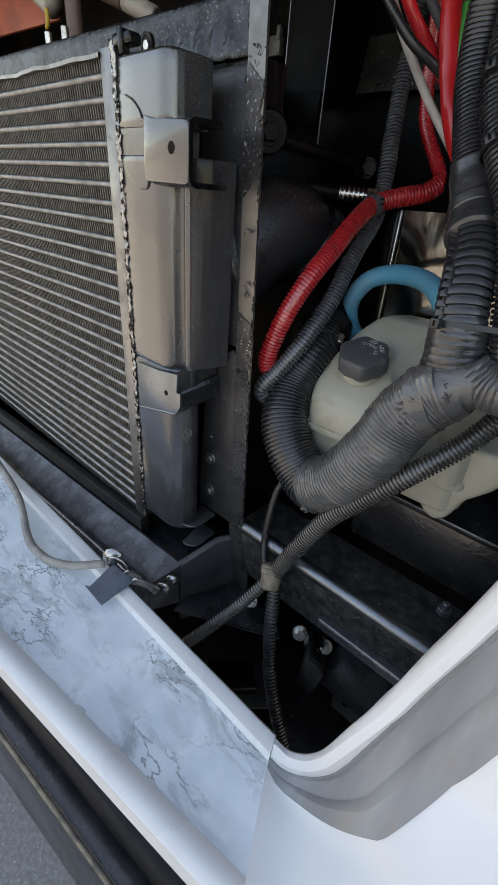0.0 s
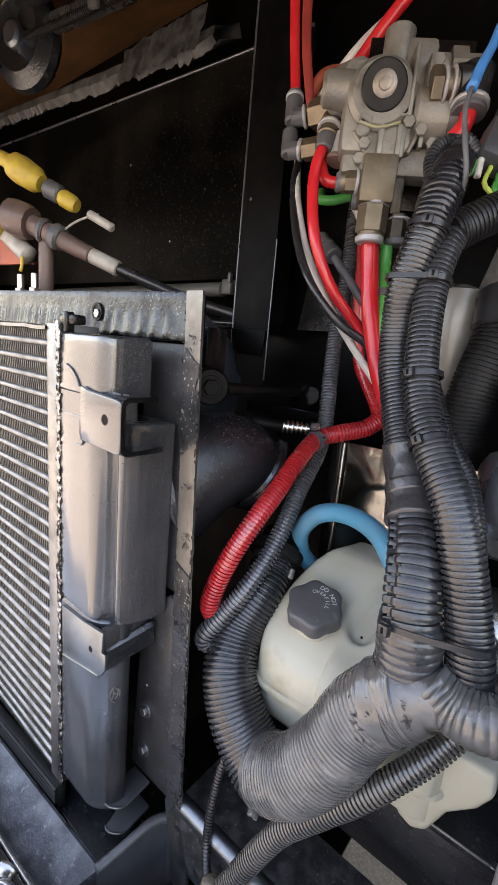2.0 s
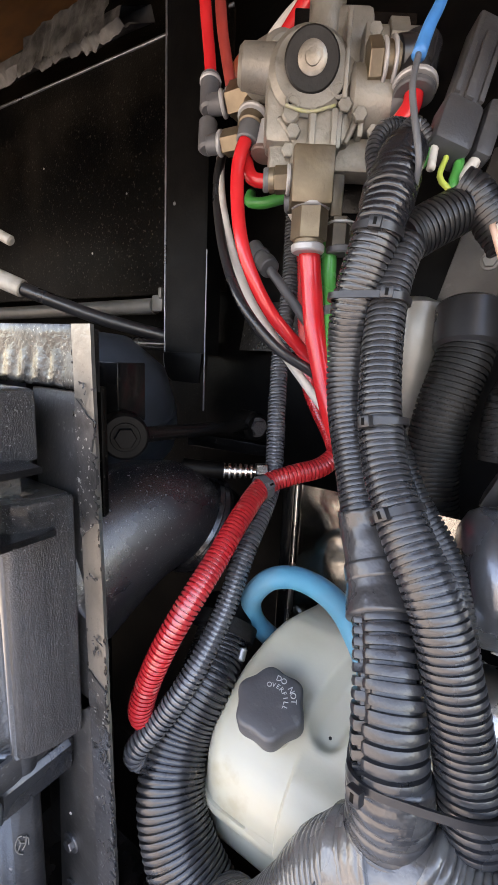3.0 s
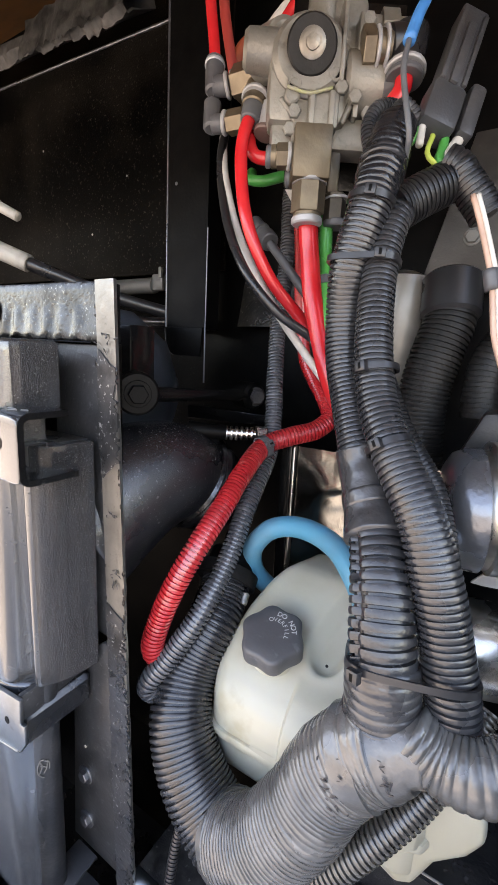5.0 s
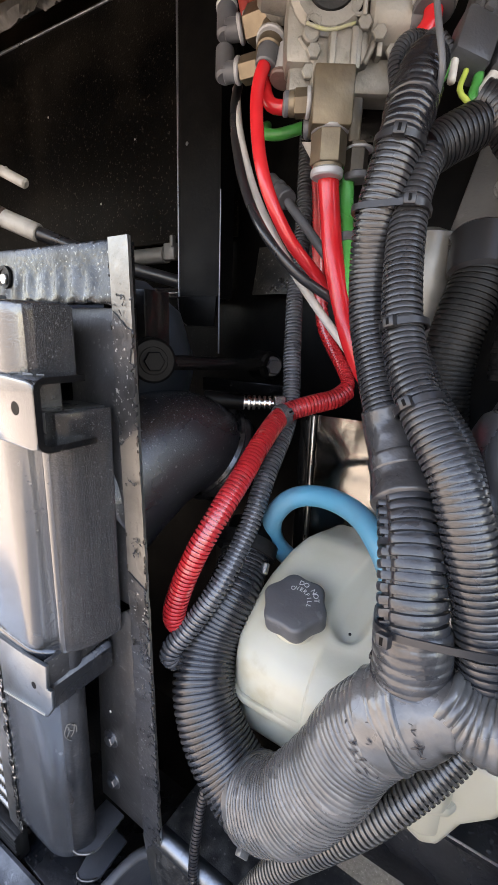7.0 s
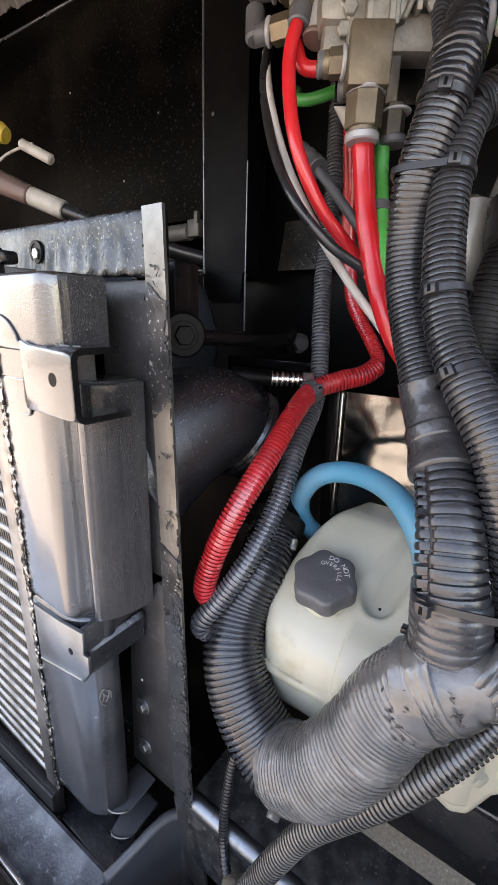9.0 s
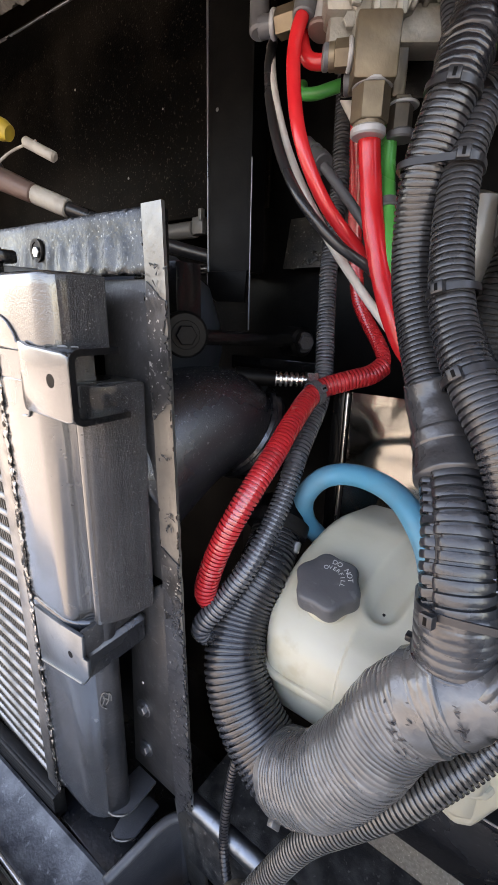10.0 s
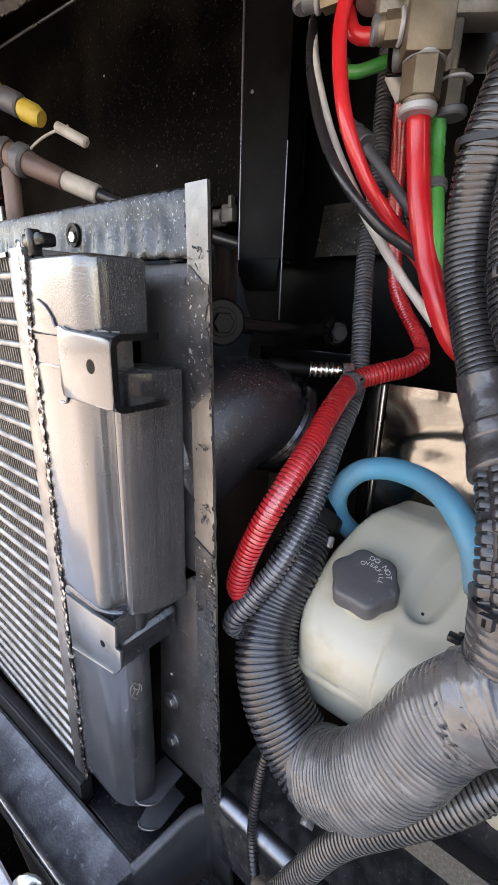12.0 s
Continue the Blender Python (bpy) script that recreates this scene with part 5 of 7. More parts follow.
part("arm", slab([(-0.42, 1.10), (-0.29, 1.105), (-0.29, 1.118), (-0.42, 1.118)], "y", 0.545, 0.56, 0.002), M_BLACK, link)
spring = thing("threaded_cable_end", (-0.28, 0.455, 1.10), "threaded silver cable end with boot", "cable")
part("thread", sweep([(-0.289, 0.448, 1.111), (-0.262, 0.470, 1.110)], 0.0072, pitch=0.0050, depth=0.0030, sides=16, groove=0.55), M_STEEL, spring).data.materials.append(M_STEEL)
part("boot", rod((-0.318, 0.425, 1.113), (-0.288, 0.449, 1.111), 0.009, 0.0075, bevel=0.001), M_SHADE_BLACK, spring)
part("tip", hexagon((-0.266, 0.468, 1.110), (-0.258, 0.475, 1.110), 0.0085), M_STEEL, spring)
cover = thing("blue_grey_cover", (-0.50, 0.46, 1.10), "blue-grey rounded engine cover in shadow", "cover")
part("dome", turned((-0.50, 0.46, 1.10), (0.1, -0.2, 1), [(0.103, 0.04), (0.104, 0.052), (0.095, 0.09), (0.06, 0.125), (0.02, 0.135)], 32), M_COVER, cover)
part("skirt", turned((-0.50, 0.46, 1.10), (0.1, -0.2, 1), [(0.10, 0), (0.1055, 0.020), (0.1065, 0.044), (0.102, 0.046)], 32), M_COVER, cover, "lower skirt of the cover")

# ---- reservoir ----
res = thing("fluid_reservoir", (-0.14, 0.41, 0.86), "milky white plastic fluid reservoir with dark cap", "reservoir")
# stations from front to back: y, crown height, left side, right side, shoulder radius
STATIONS = [(0.3440, 0.9030, -0.2020, -0.0740, 0.004), (0.3455, 0.9130, -0.2110, -0.0680, 0.008), (0.3490, 0.9245, -0.2185, -0.0630, 0.011), (0.3555, 0.9340, -0.2245, -0.0600, 0.013), (0.3650, 0.9430, -0.2280, -0.0580, 0.011), (0.3850, 0.9600, -0.2285, -0.0570, 0.012), (0.4050, 0.9765, -0.2255, -0.0560, 0.013), (0.4250, 0.9925, -0.2180, -0.0560, 0.013), (0.4380, 1.0005, -0.2110, -0.0560, 0.012), (0.4480, 1.0020, -0.2060, -0.0560, 0.011), (0.4700, 1.0000, -0.2010, -0.0560, 0.010), (0.4840, 0.9990, -0.1990, -0.0560, 0.010), (0.4900, 0.9850, -0.1990, -0.0570, 0.008)]


def smooth(v):
    v = max(0.0, min(1.0, v))
    return v * v * (3 - 2 * v)


def dished(x, y, z):
    """Sinks the long hollow beside the cap and steps the front face out."""
    ax, ay, bx, by = -0.1455, 0.3955, -0.1190, 0.4700
    f = max(0.0, min(1.0, ((x - ax) * (bx - ax) + (y - ay) * (by - ay)) / ((bx - ax) ** 2 + (by - ay) ** 2)))
    d = math.hypot(x - ax - f * (bx - ax), y - ay - f * (by - ay))
    z -= 0.0120 * smooth((0.0180 - d) / 0.0120)
    y -= 0.0058 * smooth((x + 0.1600) / 0.0035) * smooth((0.376 - y) / 0.012)
    return x, y, z


shell = bmesh.new()
table = np.array(STATIONS)
run = np.linspace(0, len(STATIONS) - 1, 121)
fine = np.stack([np.interp(run, np.arange(len(STATIONS)), table[:, k]) for k in range(5)], 1)
for _ in range(6):
    fine[1:-1] = (fine[:-2] + 2 * fine[1:-1] + fine[2:]) / 4
rings = []
for y, top, xl, xr, r in fine:
    row = [(xl - 0.001, y, 0.8990), (xl - 0.0005, y, 0.8990 + (top - r - 0.8990) * 0.5)]
    row += [(xl + r - r * math.cos(a), y, top - r + r * math.sin(a)) for a in np.linspace(0, math.pi / 2, 8)]
    row += [(xl + r + (xr - xl - 2 * r) * f, y, top) for f in np.linspace(0, 1, 112)[1:-1]]
    row += [(xr - r + r * math.sin(a), y, top - r + r * math.cos(a)) for a in np.linspace(0, math.pi / 2, 8)]
    row += [(xr, y, 0.8990)]
    rings.append([shell.verts.new(dished(*p)) for p in row])
for a, c in zip(rings, rings[1:]):
    for k in range(len(a) - 1):
        shell.faces.new((a[k], a[k + 1], c[k + 1], c[k]))
shell.faces.new(rings[0])
shell.faces.new(rings[-1][::-1])
bmesh.ops.recalc_face_normals(shell, faces=shell.faces)
part("upper_shell", shell, M_TANKPLASTIC, res)
part("moulded_clip", merged(box(-0.1185, -0.1140, 0.3720, 0.3800, 0.950, 0.9640, 0.001), box(-0.1235, -0.1145, 0.3690, 0.3760, 0.9600, 0.9645, 0.001)), M_BLACK_TUBE, res, "small black clip")
part("mark", turned((-0.1450, 0.3925, 0.9545), (0, -0.6, 0.8), [(0.0013, 0), (0.0010, 0.0010)], 6), M_RUBBER, res, "small dark mark in the hollow")
part("seam_flange", slab([(-0.2370, 0.372), (-0.2340, 0.358), (-0.2220, 0.345), (-0.2080, 0.3415), (-0.0700, 0.3415), (-0.0590, 0.347), (-0.0530, 0.360), (-0.0530, 0.499), (-0.2370, 0.499)], "z", 0.8930, 0.9010, 0.0025), M_TANKPLASTIC, res, "moulded seam flange")
lowshell = slab([(-0.2300, 0.376), (-0.2270, 0.362), (-0.2150, 0.350), (-0.2050, 0.3475), (-0.0720, 0.3475), (-0.0630, 0.352), (-0.0560, 0.365), (-0.0560, 0.494), (-0.2300, 0.494)], "z", 0.8640, 0.8935, 0.006, 3)
part("lower_shell", lowshell, M_TANKPLASTIC, res)
part("lower_lobe", slab([(-0.092, 0.868), (-0.083, 0.856), (-0.072, 0.851), (-0.062, 0.858), (-0.052, 0.884), (-0.036, 0.902), (-0.028, 0.918), (-0.030, 0.935), (-0.095, 0.935)], "y", 0.3530, 0.4300, 0.005, 3), M_TANKPLASTIC, res, "rounded lower sump")
part("dirty_sticker", box(-0.1500, -0.1300, 0.3462, 0.3476, 0.868, 0.884, 0.0003), M_RUBBER, res, "worn dark sticker")
NC = Vector((0.10, -0.36, 0.93)).normalized()
CAP = Vector((-0.1845, 0.3765, 0.9652))
cap = part("cap", turned(CAP, NC, [(0.0205, -0.004), (0.0222, 0.0), (0.0238, 0.0015), (0.0240, 0.0140), (0.0228, 0.0160), (0.0210, 0.0168), (0.012, 0.0172)], 72, lobes=6, lobe=0.065, twist=0.77), M_CAP, res, "dark grey six-lobed screw cap")
part("neck", turned(CAP, NC, [(0.0185, -0.012), (0.0185, 0.001)], 32), M_TANKPLASTIC, res)
cu = Vector((0.84, 0.54, 0)).normalized()
cu = (cu - NC * cu.dot(NC)).normalized()
cv = NC.cross(cu)


def lettering(word, radius, start, step, size):
    for k, ch in enumerate(word):
        if ch == " ":
            continue
        a = radians(start - step * k)
        c = CAP + NC * 0.01725 + (cu * math.cos(a) + cv * math.sin(a)) * radius
        up = cu * math.cos(a) + cv * math.sin(a)
        across = up.cross(NC)
        text = bpy.data.curves.new("letter", "FONT")
        text.body, text.size, text.extrude, text.align_x = ch, size, 0.00012, "CENTER"
        text.materials.append(M_LETTER)
        ob = new("letter", text)
        ob.parent = cap
        m = Matrix((across, up, NC)).transposed().to_4x4()
        m.translation = c - origin(cap)
        ob.matrix_basis = m


lettering("DO NOT", 0.0146, 66, 14.0, 0.0056)
lettering("OVERFILL", 0.0094, 92, 17, 0.0048)

# ---- looms and hoses ----
LOOM = "ribbed black plastic wiring loom"
loom("red_loom", [(-0.250, 0.372, 0.935), (-0.262, 0.345, 0.938), (-0.268, 0.330, 0.952), (-0.262, 0.331, 0.980), (-0.252, 0.338, 1.012), (-0.245, 0.356, 1.040), (-0.244, 0.385, 1.063), (-0.248, 0.420, 1.084), (-0.250, 0.458, 1.102), (-0.233, 0.481, 1.111), (-0.2170, 0.500, 1.1165), (-0.2090, 0.514, 1.1255)], 0.0095, M_LOOM_RED, "faded red ribbed loom looped beside reservoir", "loom", pitch=0.0035, depth=0.0018, groove=0.32)
loom("red_loom", [(-0.2098, 0.5125, 1.1235), (-0.2145, 0.5225, 1.1335), (-0.2260, 0.5315, 1.1475), (-0.2400, 0.538, 1.1640), (-0.253, 0.541, 1.186), (-0.261, 0.544, 1.223), (-0.264, 0.541, 1.257), (-0.262, 0.533, 1.287), (-0.260, 0.522, 1.318), (-0.257, 0.512, 1.350)], 0.0070, M_LOOM_RED, "thin red ribbed loom rising to valve", "loom", pitch=0.0030, depth=0.0007, sides=16)
loom("grey_loom", [(-0.245, 0.362, 0.912), (-0.258, 0.336, 0.913), (-0.266, 0.322, 0.926), (-0.254, 0.336, 0.950), (-0.243, 0.356, 0.978), (-0.240, 0.388, 1.013), (-0.244, 0.424, 1.054), (-0.254, 0.478, 1.099), (-0.270, 0.508, 1.158), (-0.285, 0.535, 1.221), (-0.291, 0.556, 1.286), (-0.300, 0.572, 1.351), (-0.305, 0.58, 1.42)], 0.0092, M_LOOM_GREY, "ribbed dusty grey wiring loom beside the red one", "loom", "black looms", pitch=0.0037, depth=0.0020, groove=0.36)
loom("thick_loom", [(-0.2560, 0.4150, 0.9840), (-0.2510, 0.3990, 0.9700), (-0.2475, 0.3800, 0.9560), (-0.250, 0.355, 0.928), (-0.240, 0.333, 0.902), (-0.220, 0.322, 0.876), (-0.196, 0.318, 0.856), (-0.176, 0.3150, 0.8510), (-0.158, 0.3105, 0.8680)], 0.0225, M_LOOM, "thick ribbed black loom bending round reservoir", "loom", "black looms", pitch=0.0040, depth=0.0028, groove=0.40, sides=32, r_end=0.0275)
loom("taped_loom", [(-0.172, 0.3130, 0.8570), (-0.160, 0.3095, 0.8670), (-0.142, 0.307, 0.888), (-0.122, 0.308, 0.925), (-0.1105, 0.3115, 0.955), (-0.1000, 0.3125, 0.9725), (-0.0890, 0.3130, 0.9860), (-0.0810, 0.3130, 0.9920)], 0.0285, M_TAPE, "fat taped grey loom bending under reservoir", "loom", "black looms", pitch=0.0036, depth=0.0003, sides=40, r_end=0.0250, jitter=0.006, wrinkle=0.0005, fade=0.35)
loom("split_loom", [(-0.088, 0.315, 1.000), (-0.089, 0.316, 1.022), (-0.094, 0.322, 1.046), (-0.100, 0.334, 1.068), (-0.108, 0.349, 1.086), (-0.118, 0.363, 1.103)], 0.0185, M_LOOM, "split ribbed black loom trunk with open slot", "loom", "black looms", pitch=0.0056, depth=0.0030, groove=0.30, sides=48, slit=2.05, r_end=0.0165)
tape([(-0.0855, 0.3190, 0.984), (-0.0865, 0.3180, 0.998), (-0.0885, 0.3170, 1.012), (-0.0902, 0.3178, 1.026), (-0.0920, 0.3205, 1.038)], 0.0212, M_TAPE_DARK, "faded grey tape wrapped round loom junction", sides=56, pitch=0.0046, depth=0.00022, r_end=0.0193, wrinkle=0.0004)
tape([(-0.0830, 0.3130, 0.9905), (-0.0770, 0.3130, 0.9945), (-0.0700, 0.3130, 0.9985), (-0.0620, 0.3125, 1.0000)], 0.0248, M_TAPE, "faded grey tape wound down onto branch loom", sides=48, step=0.0016, r_end=0.0166, wrinkle=0.0004, last_turn=False)
wrap = bpy.data.objects["tape_wrap"]
flakes = bmesh.new()
for c, spread, count in (((-0.1010, 0.2868, 0.9760), 0.0080, 22), ((-0.0760, 0.2895, 0.9950), 0.0050, 12)):
    for _ in range(count):
        p = Vector(c) + Vector((rnd.gauss(0, spread * 0.45), rnd.gauss(0, 0.0006), rnd.gauss(0, spread)))
        bmesh.ops.create_icosphere(flakes, subdivisions=1, radius=rnd.uniform(0.0006, 0.0016), matrix=Matrix.Translation(p) @ Matrix.Rotation(rnd.uniform(0, 3), 4, "Y") @ Matrix.Diagonal((0.5, 0.35, 1.6, 1)))
at, axis, r = Vector((-0.0960, 0.3125, 0.9780)), Vector((0.86, 0.05, 0.50)), 0.0258
part("tape_turn", turned(at, axis, [(r - 0.001, -0.007), (r, -0.0068), (r + 0.0003, 0.0), (r, 0.0068), (r - 0.001, 0.007)], 44), M_TAPE, wrap, "overlapping turn of tape")
tagged(part("torn_tape", flakes, M_TAPE_SHINY, wrap, "torn shiny black tape scraps"), kind="stuff")
tape([(-0.1085, 0.3490, 1.0865), (-0.114, 0.358, 1.097), (-0.121, 0.366, 1.110), (-0.128, 0.372, 1.122), (-0.133, 0.374, 1.134)], 0.0192, M_TAPE_DARK, "faded tape wrapped round loom junction", sides=40, step=0.0016, r_end=0.0146, wrinkle=0.0005)
loom("branch_loom", [(-0.130, 0.374, 1.124), (-0.1450, 0.390, 1.156), (-0.1565, 0.400, 1.187), (-0.1605, 0.403, 1.217), (-0.1585, 0.398, 1.246), (-0.1520, 0.398, 1.274), (-0.148, 0.400, 1.290)], 0.0136, M_LOOM, LOOM + " rising to valve", "loom", "black looms", pitch=0.0034, depth=0.0017, groove=0.30, sides=24)
loom("branch_loom", [(-0.055, 0.326, 1.000), (-0.057, 0.327, 1.022), (-0.064, 0.331, 1.048), (-0.073, 0.335, 1.078), (-0.086, 0.342, 1.108), (-0.106, 0.354, 1.136), (-0.124, 0.370, 1.166), (-0.134, 0.384, 1.205), (-0.139, 0.400, 1.248), (-0.138, 0.412, 1.274), (-0.136, 0.419, 1.284)], 0.0142, M_LOOM, LOOM + " crossing in front of trunk", "loom", "black looms", pitch=0.0037, depth=0.0019, groove=0.34, sides=26, r_end=0.0108)
loom("branch_loom", [(-0.148, 0.428, 1.200), (-0.151, 0.422, 1.170), (-0.1495, 0.416, 1.142), (-0.136, 0.402, 1.116), (-0.120, 0.384, 1.092)], 0.0100, M_LOOM, LOOM + " behind the others", "loom", "black looms", pitch=0.0031, depth=0.0011, sides=20)
loom("branch_loom", [(-0.128, 0.392, 1.175), (-0.113, 0.384, 1.148), (-0.102, 0.380, 1.133), (-0.0895, 0.376, 1.117), (-0.080, 0.366, 1.098), (-0.070, 0.352, 1.070)], 0.0092, M_LOOM_BLACK, LOOM + " beside the trunk", "loom", "black looms", pitch=0.0028, depth=0.0011, sides=20)
tape([(-0.1485, 0.3975, 1.2850), (-0.1475, 0.4015, 1.2960), (-0.1465, 0.4065, 1.3080)], 0.0136, M_TAPE_SHINY, "shiny black tape wrapped round loom end", sides=48, pitch=0.0038, depth=0.0002, r_end=0.0150, wrinkle=0.0009, last_turn=False)
tape([(-0.1465, 0.4065, 1.3075), (-0.1458, 0.4105, 1.3180), (-0.1450, 0.4155, 1.3290), (-0.1445, 0.4210, 1.3360)], 0.0152, M_TAPE_SHINY, "crumpled black tape round the bundle of loom ends", sides=48, pitch=0.0040, depth=0.0002, r_end=0.0125, wrinkle=0.0011, last_turn=False)
loom("branch_loom", [(-0.1420, 0.4240, 1.2865), (-0.1370, 0.4315, 1.2915), (-0.1290, 0.4400, 1.2990), (-0.1200, 0.4500, 1.3065), (-0.1130, 0.4580, 1.3130)], 0.0145, M_LOOM_BLACK, LOOM + " leading to plug", "loom", "black looms", pitch=0.0036, depth=0.0012, sides=28)
hose("black_sheath", [(-0.1180, 0.4520, 1.3220), (-0.1110, 0.4530, 1.3180), (-0.1040, 0.4545, 1.3090), (-0.0950, 0.4570, 1.2970), (-0.0870, 0.4590, 1.2850)], 0.0118, M_LOOM_BLACK, "ribbed black cable sheath beside plug", "cable", pitch=0.0034, depth=0.0012, sides=20, jitter=0.02)
loom("branch_loom", [(-0.1590, 0.4150, 1.312), (-0.1597, 0.4171, 1.3237), (-0.1641, 0.4223, 1.3417), (-0.1606, 0.4306, 1.3548), (-0.1519, 0.4439, 1.3579), (-0.1425, 0.4431, 1.343)], 0.0050, M_LOOM, LOOM + " in a tight loop", "loom", "black looms", pitch=0.0030, depth=0.0011, sides=16)
loom("branch_loom", [(-0.1485, 0.4262, 1.3275), (-0.1512, 0.4316, 1.3468), (-0.1471, 0.4442, 1.3599), (-0.1368, 0.4486, 1.3484)], 0.0046, M_LOOM, LOOM + " in a tight loop", "loom", "black looms", pitch=0.0030, depth=0.0011, sides=16)
loom("branch_loom", [(-0.074, 0.312, 1.006), (-0.060, 0.312, 1.000), (-0.042, 0.312, 1.000), (-0.024, 0.320, 1.006), (-0.008, 0.334, 1.024), (0.004, 0.350, 1.05), (0.012, 0.38, 1.09)], 0.0162, M_TAPE, "grey taped ribbed loom branching to pump", "loom", "black looms", pitch=0.0044, depth=0.0006, sides=28)
loom("slim_loom", [(-0.040, 0.372, 0.990), (-0.050, 0.352, 0.968), (-0.064, 0.334, 0.944), (-0.082, 0.317, 0.922), (-0.100, 0.306, 0.900), (-0.122, 0.300, 0.872), (-0.147, 0.294, 0.838), (-0.166, 0.287, 0.798), (-0.186, 0.280, 0.750), (-0.193, 0.274, 0.733)], 0.0092, M_LOOM_DUSTY, "dusty slim ribbed loom running down to the rail", "loom", "black looms", pitch=0.0033, depth=0.0020, groove=0.42)
loom("slim_loom", [(-0.188, 0.279, 0.742), (-0.198, 0.266, 0.722), (-0.208, 0.248, 0.702), (-0.222, 0.224, 0.679), (-0.236, 0.200, 0.658), (-0.255, 0.175, 0.63)], 0.0070, M_LOOM_DUSTY, "dusty slim ribbed loom running under the beam", "loom", "black looms", pitch=0.0036, depth=0.0018, groove=0.42, sides=18)
loom("slim_loom", [(-0.189, 0.280, 0.745), (-0.182, 0.274, 0.727), (-0.170, 0.259, 0.690), (-0.155, 0.246, 0.648), (-0.134, 0.236, 0.609), (-0.106, 0.230, 0.565), (-0.07, 0.23, 0.51)], 0.0076, M_LOOM, "slim ribbed loom dropping past the tray", "loom", "black looms", pitch=0.0040, depth=0.0018, groove=0.42, sides=18)
hose("thin_cable", [(-0.216, 0.330, 0.840), (-0.224, 0.316, 0.821), (-0.222, 0.302, 0.782), (-0.218, 0.295, 0.756), (-0.206, 0.285, 0.742), (-0.196, 0.279, 0.738)], 0.0042, M_BLACK_TUBE, "thin black ribbed cable", "cable", pitch=0.0028, depth=0.0008, sides=12)
tape([(-0.194, 0.282, 0.752), (-0.190, 0.277, 0.742), (-0.187, 0.271, 0.730)], 0.0116, M_TAN, "dirty tan tape binding three looms", sides=24, step=0.002, r_end=0.0112, jitter=0.03)
hose("blue_hose", [(-0.225, 0.452, 0.960), (-0.238, 0.436, 0.984), (-0.236, 0.424, 1.012), (-0.222, 0.424, 1.034), (-0.203, 0.427, 1.043), (-0.180, 0.423, 1.046), (-0.156, 0.413, 1.044), (-0.137, 0.400, 1.036), (-0.122, 0.392, 1.018), (-0.114, 0.392, 0.990)], 0.0091, M_BLUE, "dusty blue silicone hose arched over reservoir", sides=22)
corrugated([(-0.1175, 0.5520, 1.2620), (-0.1140, 0.5410, 1.2280), (-0.1190, 0.5340, 1.2000), (-0.1245, 0.5300, 1.1700), (-0.1265, 0.5280, 1.1350), (-0.1220, 0.5260, 1.0950), (-0.1100, 0.5250, 1.0400)], 0.0225, M_RUBBER, "ribbed matt black hose below grey plate", pitch=0.0042, depth=0.0018, groove=0.36, sides=28)
corrugated([(-0.055, 0.545, 1.245), (-0.066, 0.535, 1.215), (-0.078, 0.525, 1.185), (-0.078, 0.52, 1.14)], 0.0150, M_RUBBER, "ribbed matt black hose", pitch=0.0042, depth=0.0008, sides=22)
collar = thing("hose_collar", (-0.10, 0.555, 1.24), "black moulded collar on ribbed hose", "collar")
part("collar_body", rod((-0.1178, 0.5530, 1.2650), (-0.1140, 0.5410, 1.2280), 0.0256, 0.0254, n=36, bevel=0.003), M_BLACK_TUBE, collar)
clamp = thing("hose_clamp", (-0.235, 0.40, 1.0), "dark worm-drive clamp round thick hose", "clamp")
u, v, w = basis((-0.011, -0.022, -0.033))
part("spigot", rod((-0.2584, 0.4300, 0.9990), (-0.2560, 0.4130, 0.9830), 0.0228, n=28, bevel=0.002), M_SHADE_BLACK, clamp, "black spigot above the clamp")
part("band", turned((-0.2562, 0.4140, 0.9832), (0.12, -0.72, -0.68), [(0.0235, -0.006), (0.0285, -0.006), (0.0285, 0.006), (0.0235, 0.006)], 36), M_RUBBER, clamp)
part("screw", rod((-0.2300, 0.4060, 0.9790), (-0.2285, 0.3990, 0.9720), 0.004, n=12, bevel=0.001), M_STEEL, clamp, "small steel clamp screw")

TUBE_A = [(-0.328, 0.481, 1.389), (-0.322, 0.473, 1.372), (-0.307, 0.459, 1.338), (-0.284, 0.447, 1.293), (-0.264, 0.450, 1.256), (-0.248, 0.468, 1.224), (-0.228, 0.488, 1.190), (-0.200, 0.500, 1.154)]
hose("white_tube", TUBE_A, 0.0040, M_WHITE_TUBE, "white nylon air tube curving from elbow", "tube", sides=14)
hose("white_tube", [(-0.262, 0.520, 1.520), (-0.285, 0.508, 1.496), (-0.312, 0.508, 1.474), (-0.335, 0.512, 1.455)], 0.0046, M_WHITE_TUBE, "white nylon air tube behind valve", "tube", sides=14)
hose("black_tube", [(-0.324, 0.478, 1.390), (-0.322, 0.470, 1.370), (-0.311, 0.457, 1.339), (-0.286, 0.437, 1.293), (-0.257, 0.424, 1.253), (-0.231, 0.432, 1.223), (-0.208, 0.455, 1.204), (-0.192, 0.478, 1.186), (-0.180, 0.494, 1.165)], 0.0040, M_BLACK_TUBE, "black nylon air tube beside white one", "tube", sides=14)
hose("red_tube", [(-0.2758, 0.4457, 1.3790), (-0.2771, 0.4408, 1.366), (-0.2765, 0.4370, 1.345), (-0.267, 0.431, 1.306), (-0.256, 0.434, 1.275), (-0.243, 0.446, 1.247), (-0.226, 0.468, 1.221), (-0.208, 0.490, 1.192), (-0.195, 0.50, 1.16)], 0.0053, M_RED, "glossy red nylon air tube curving from valve", "tube", "red air tubes", sides=16)
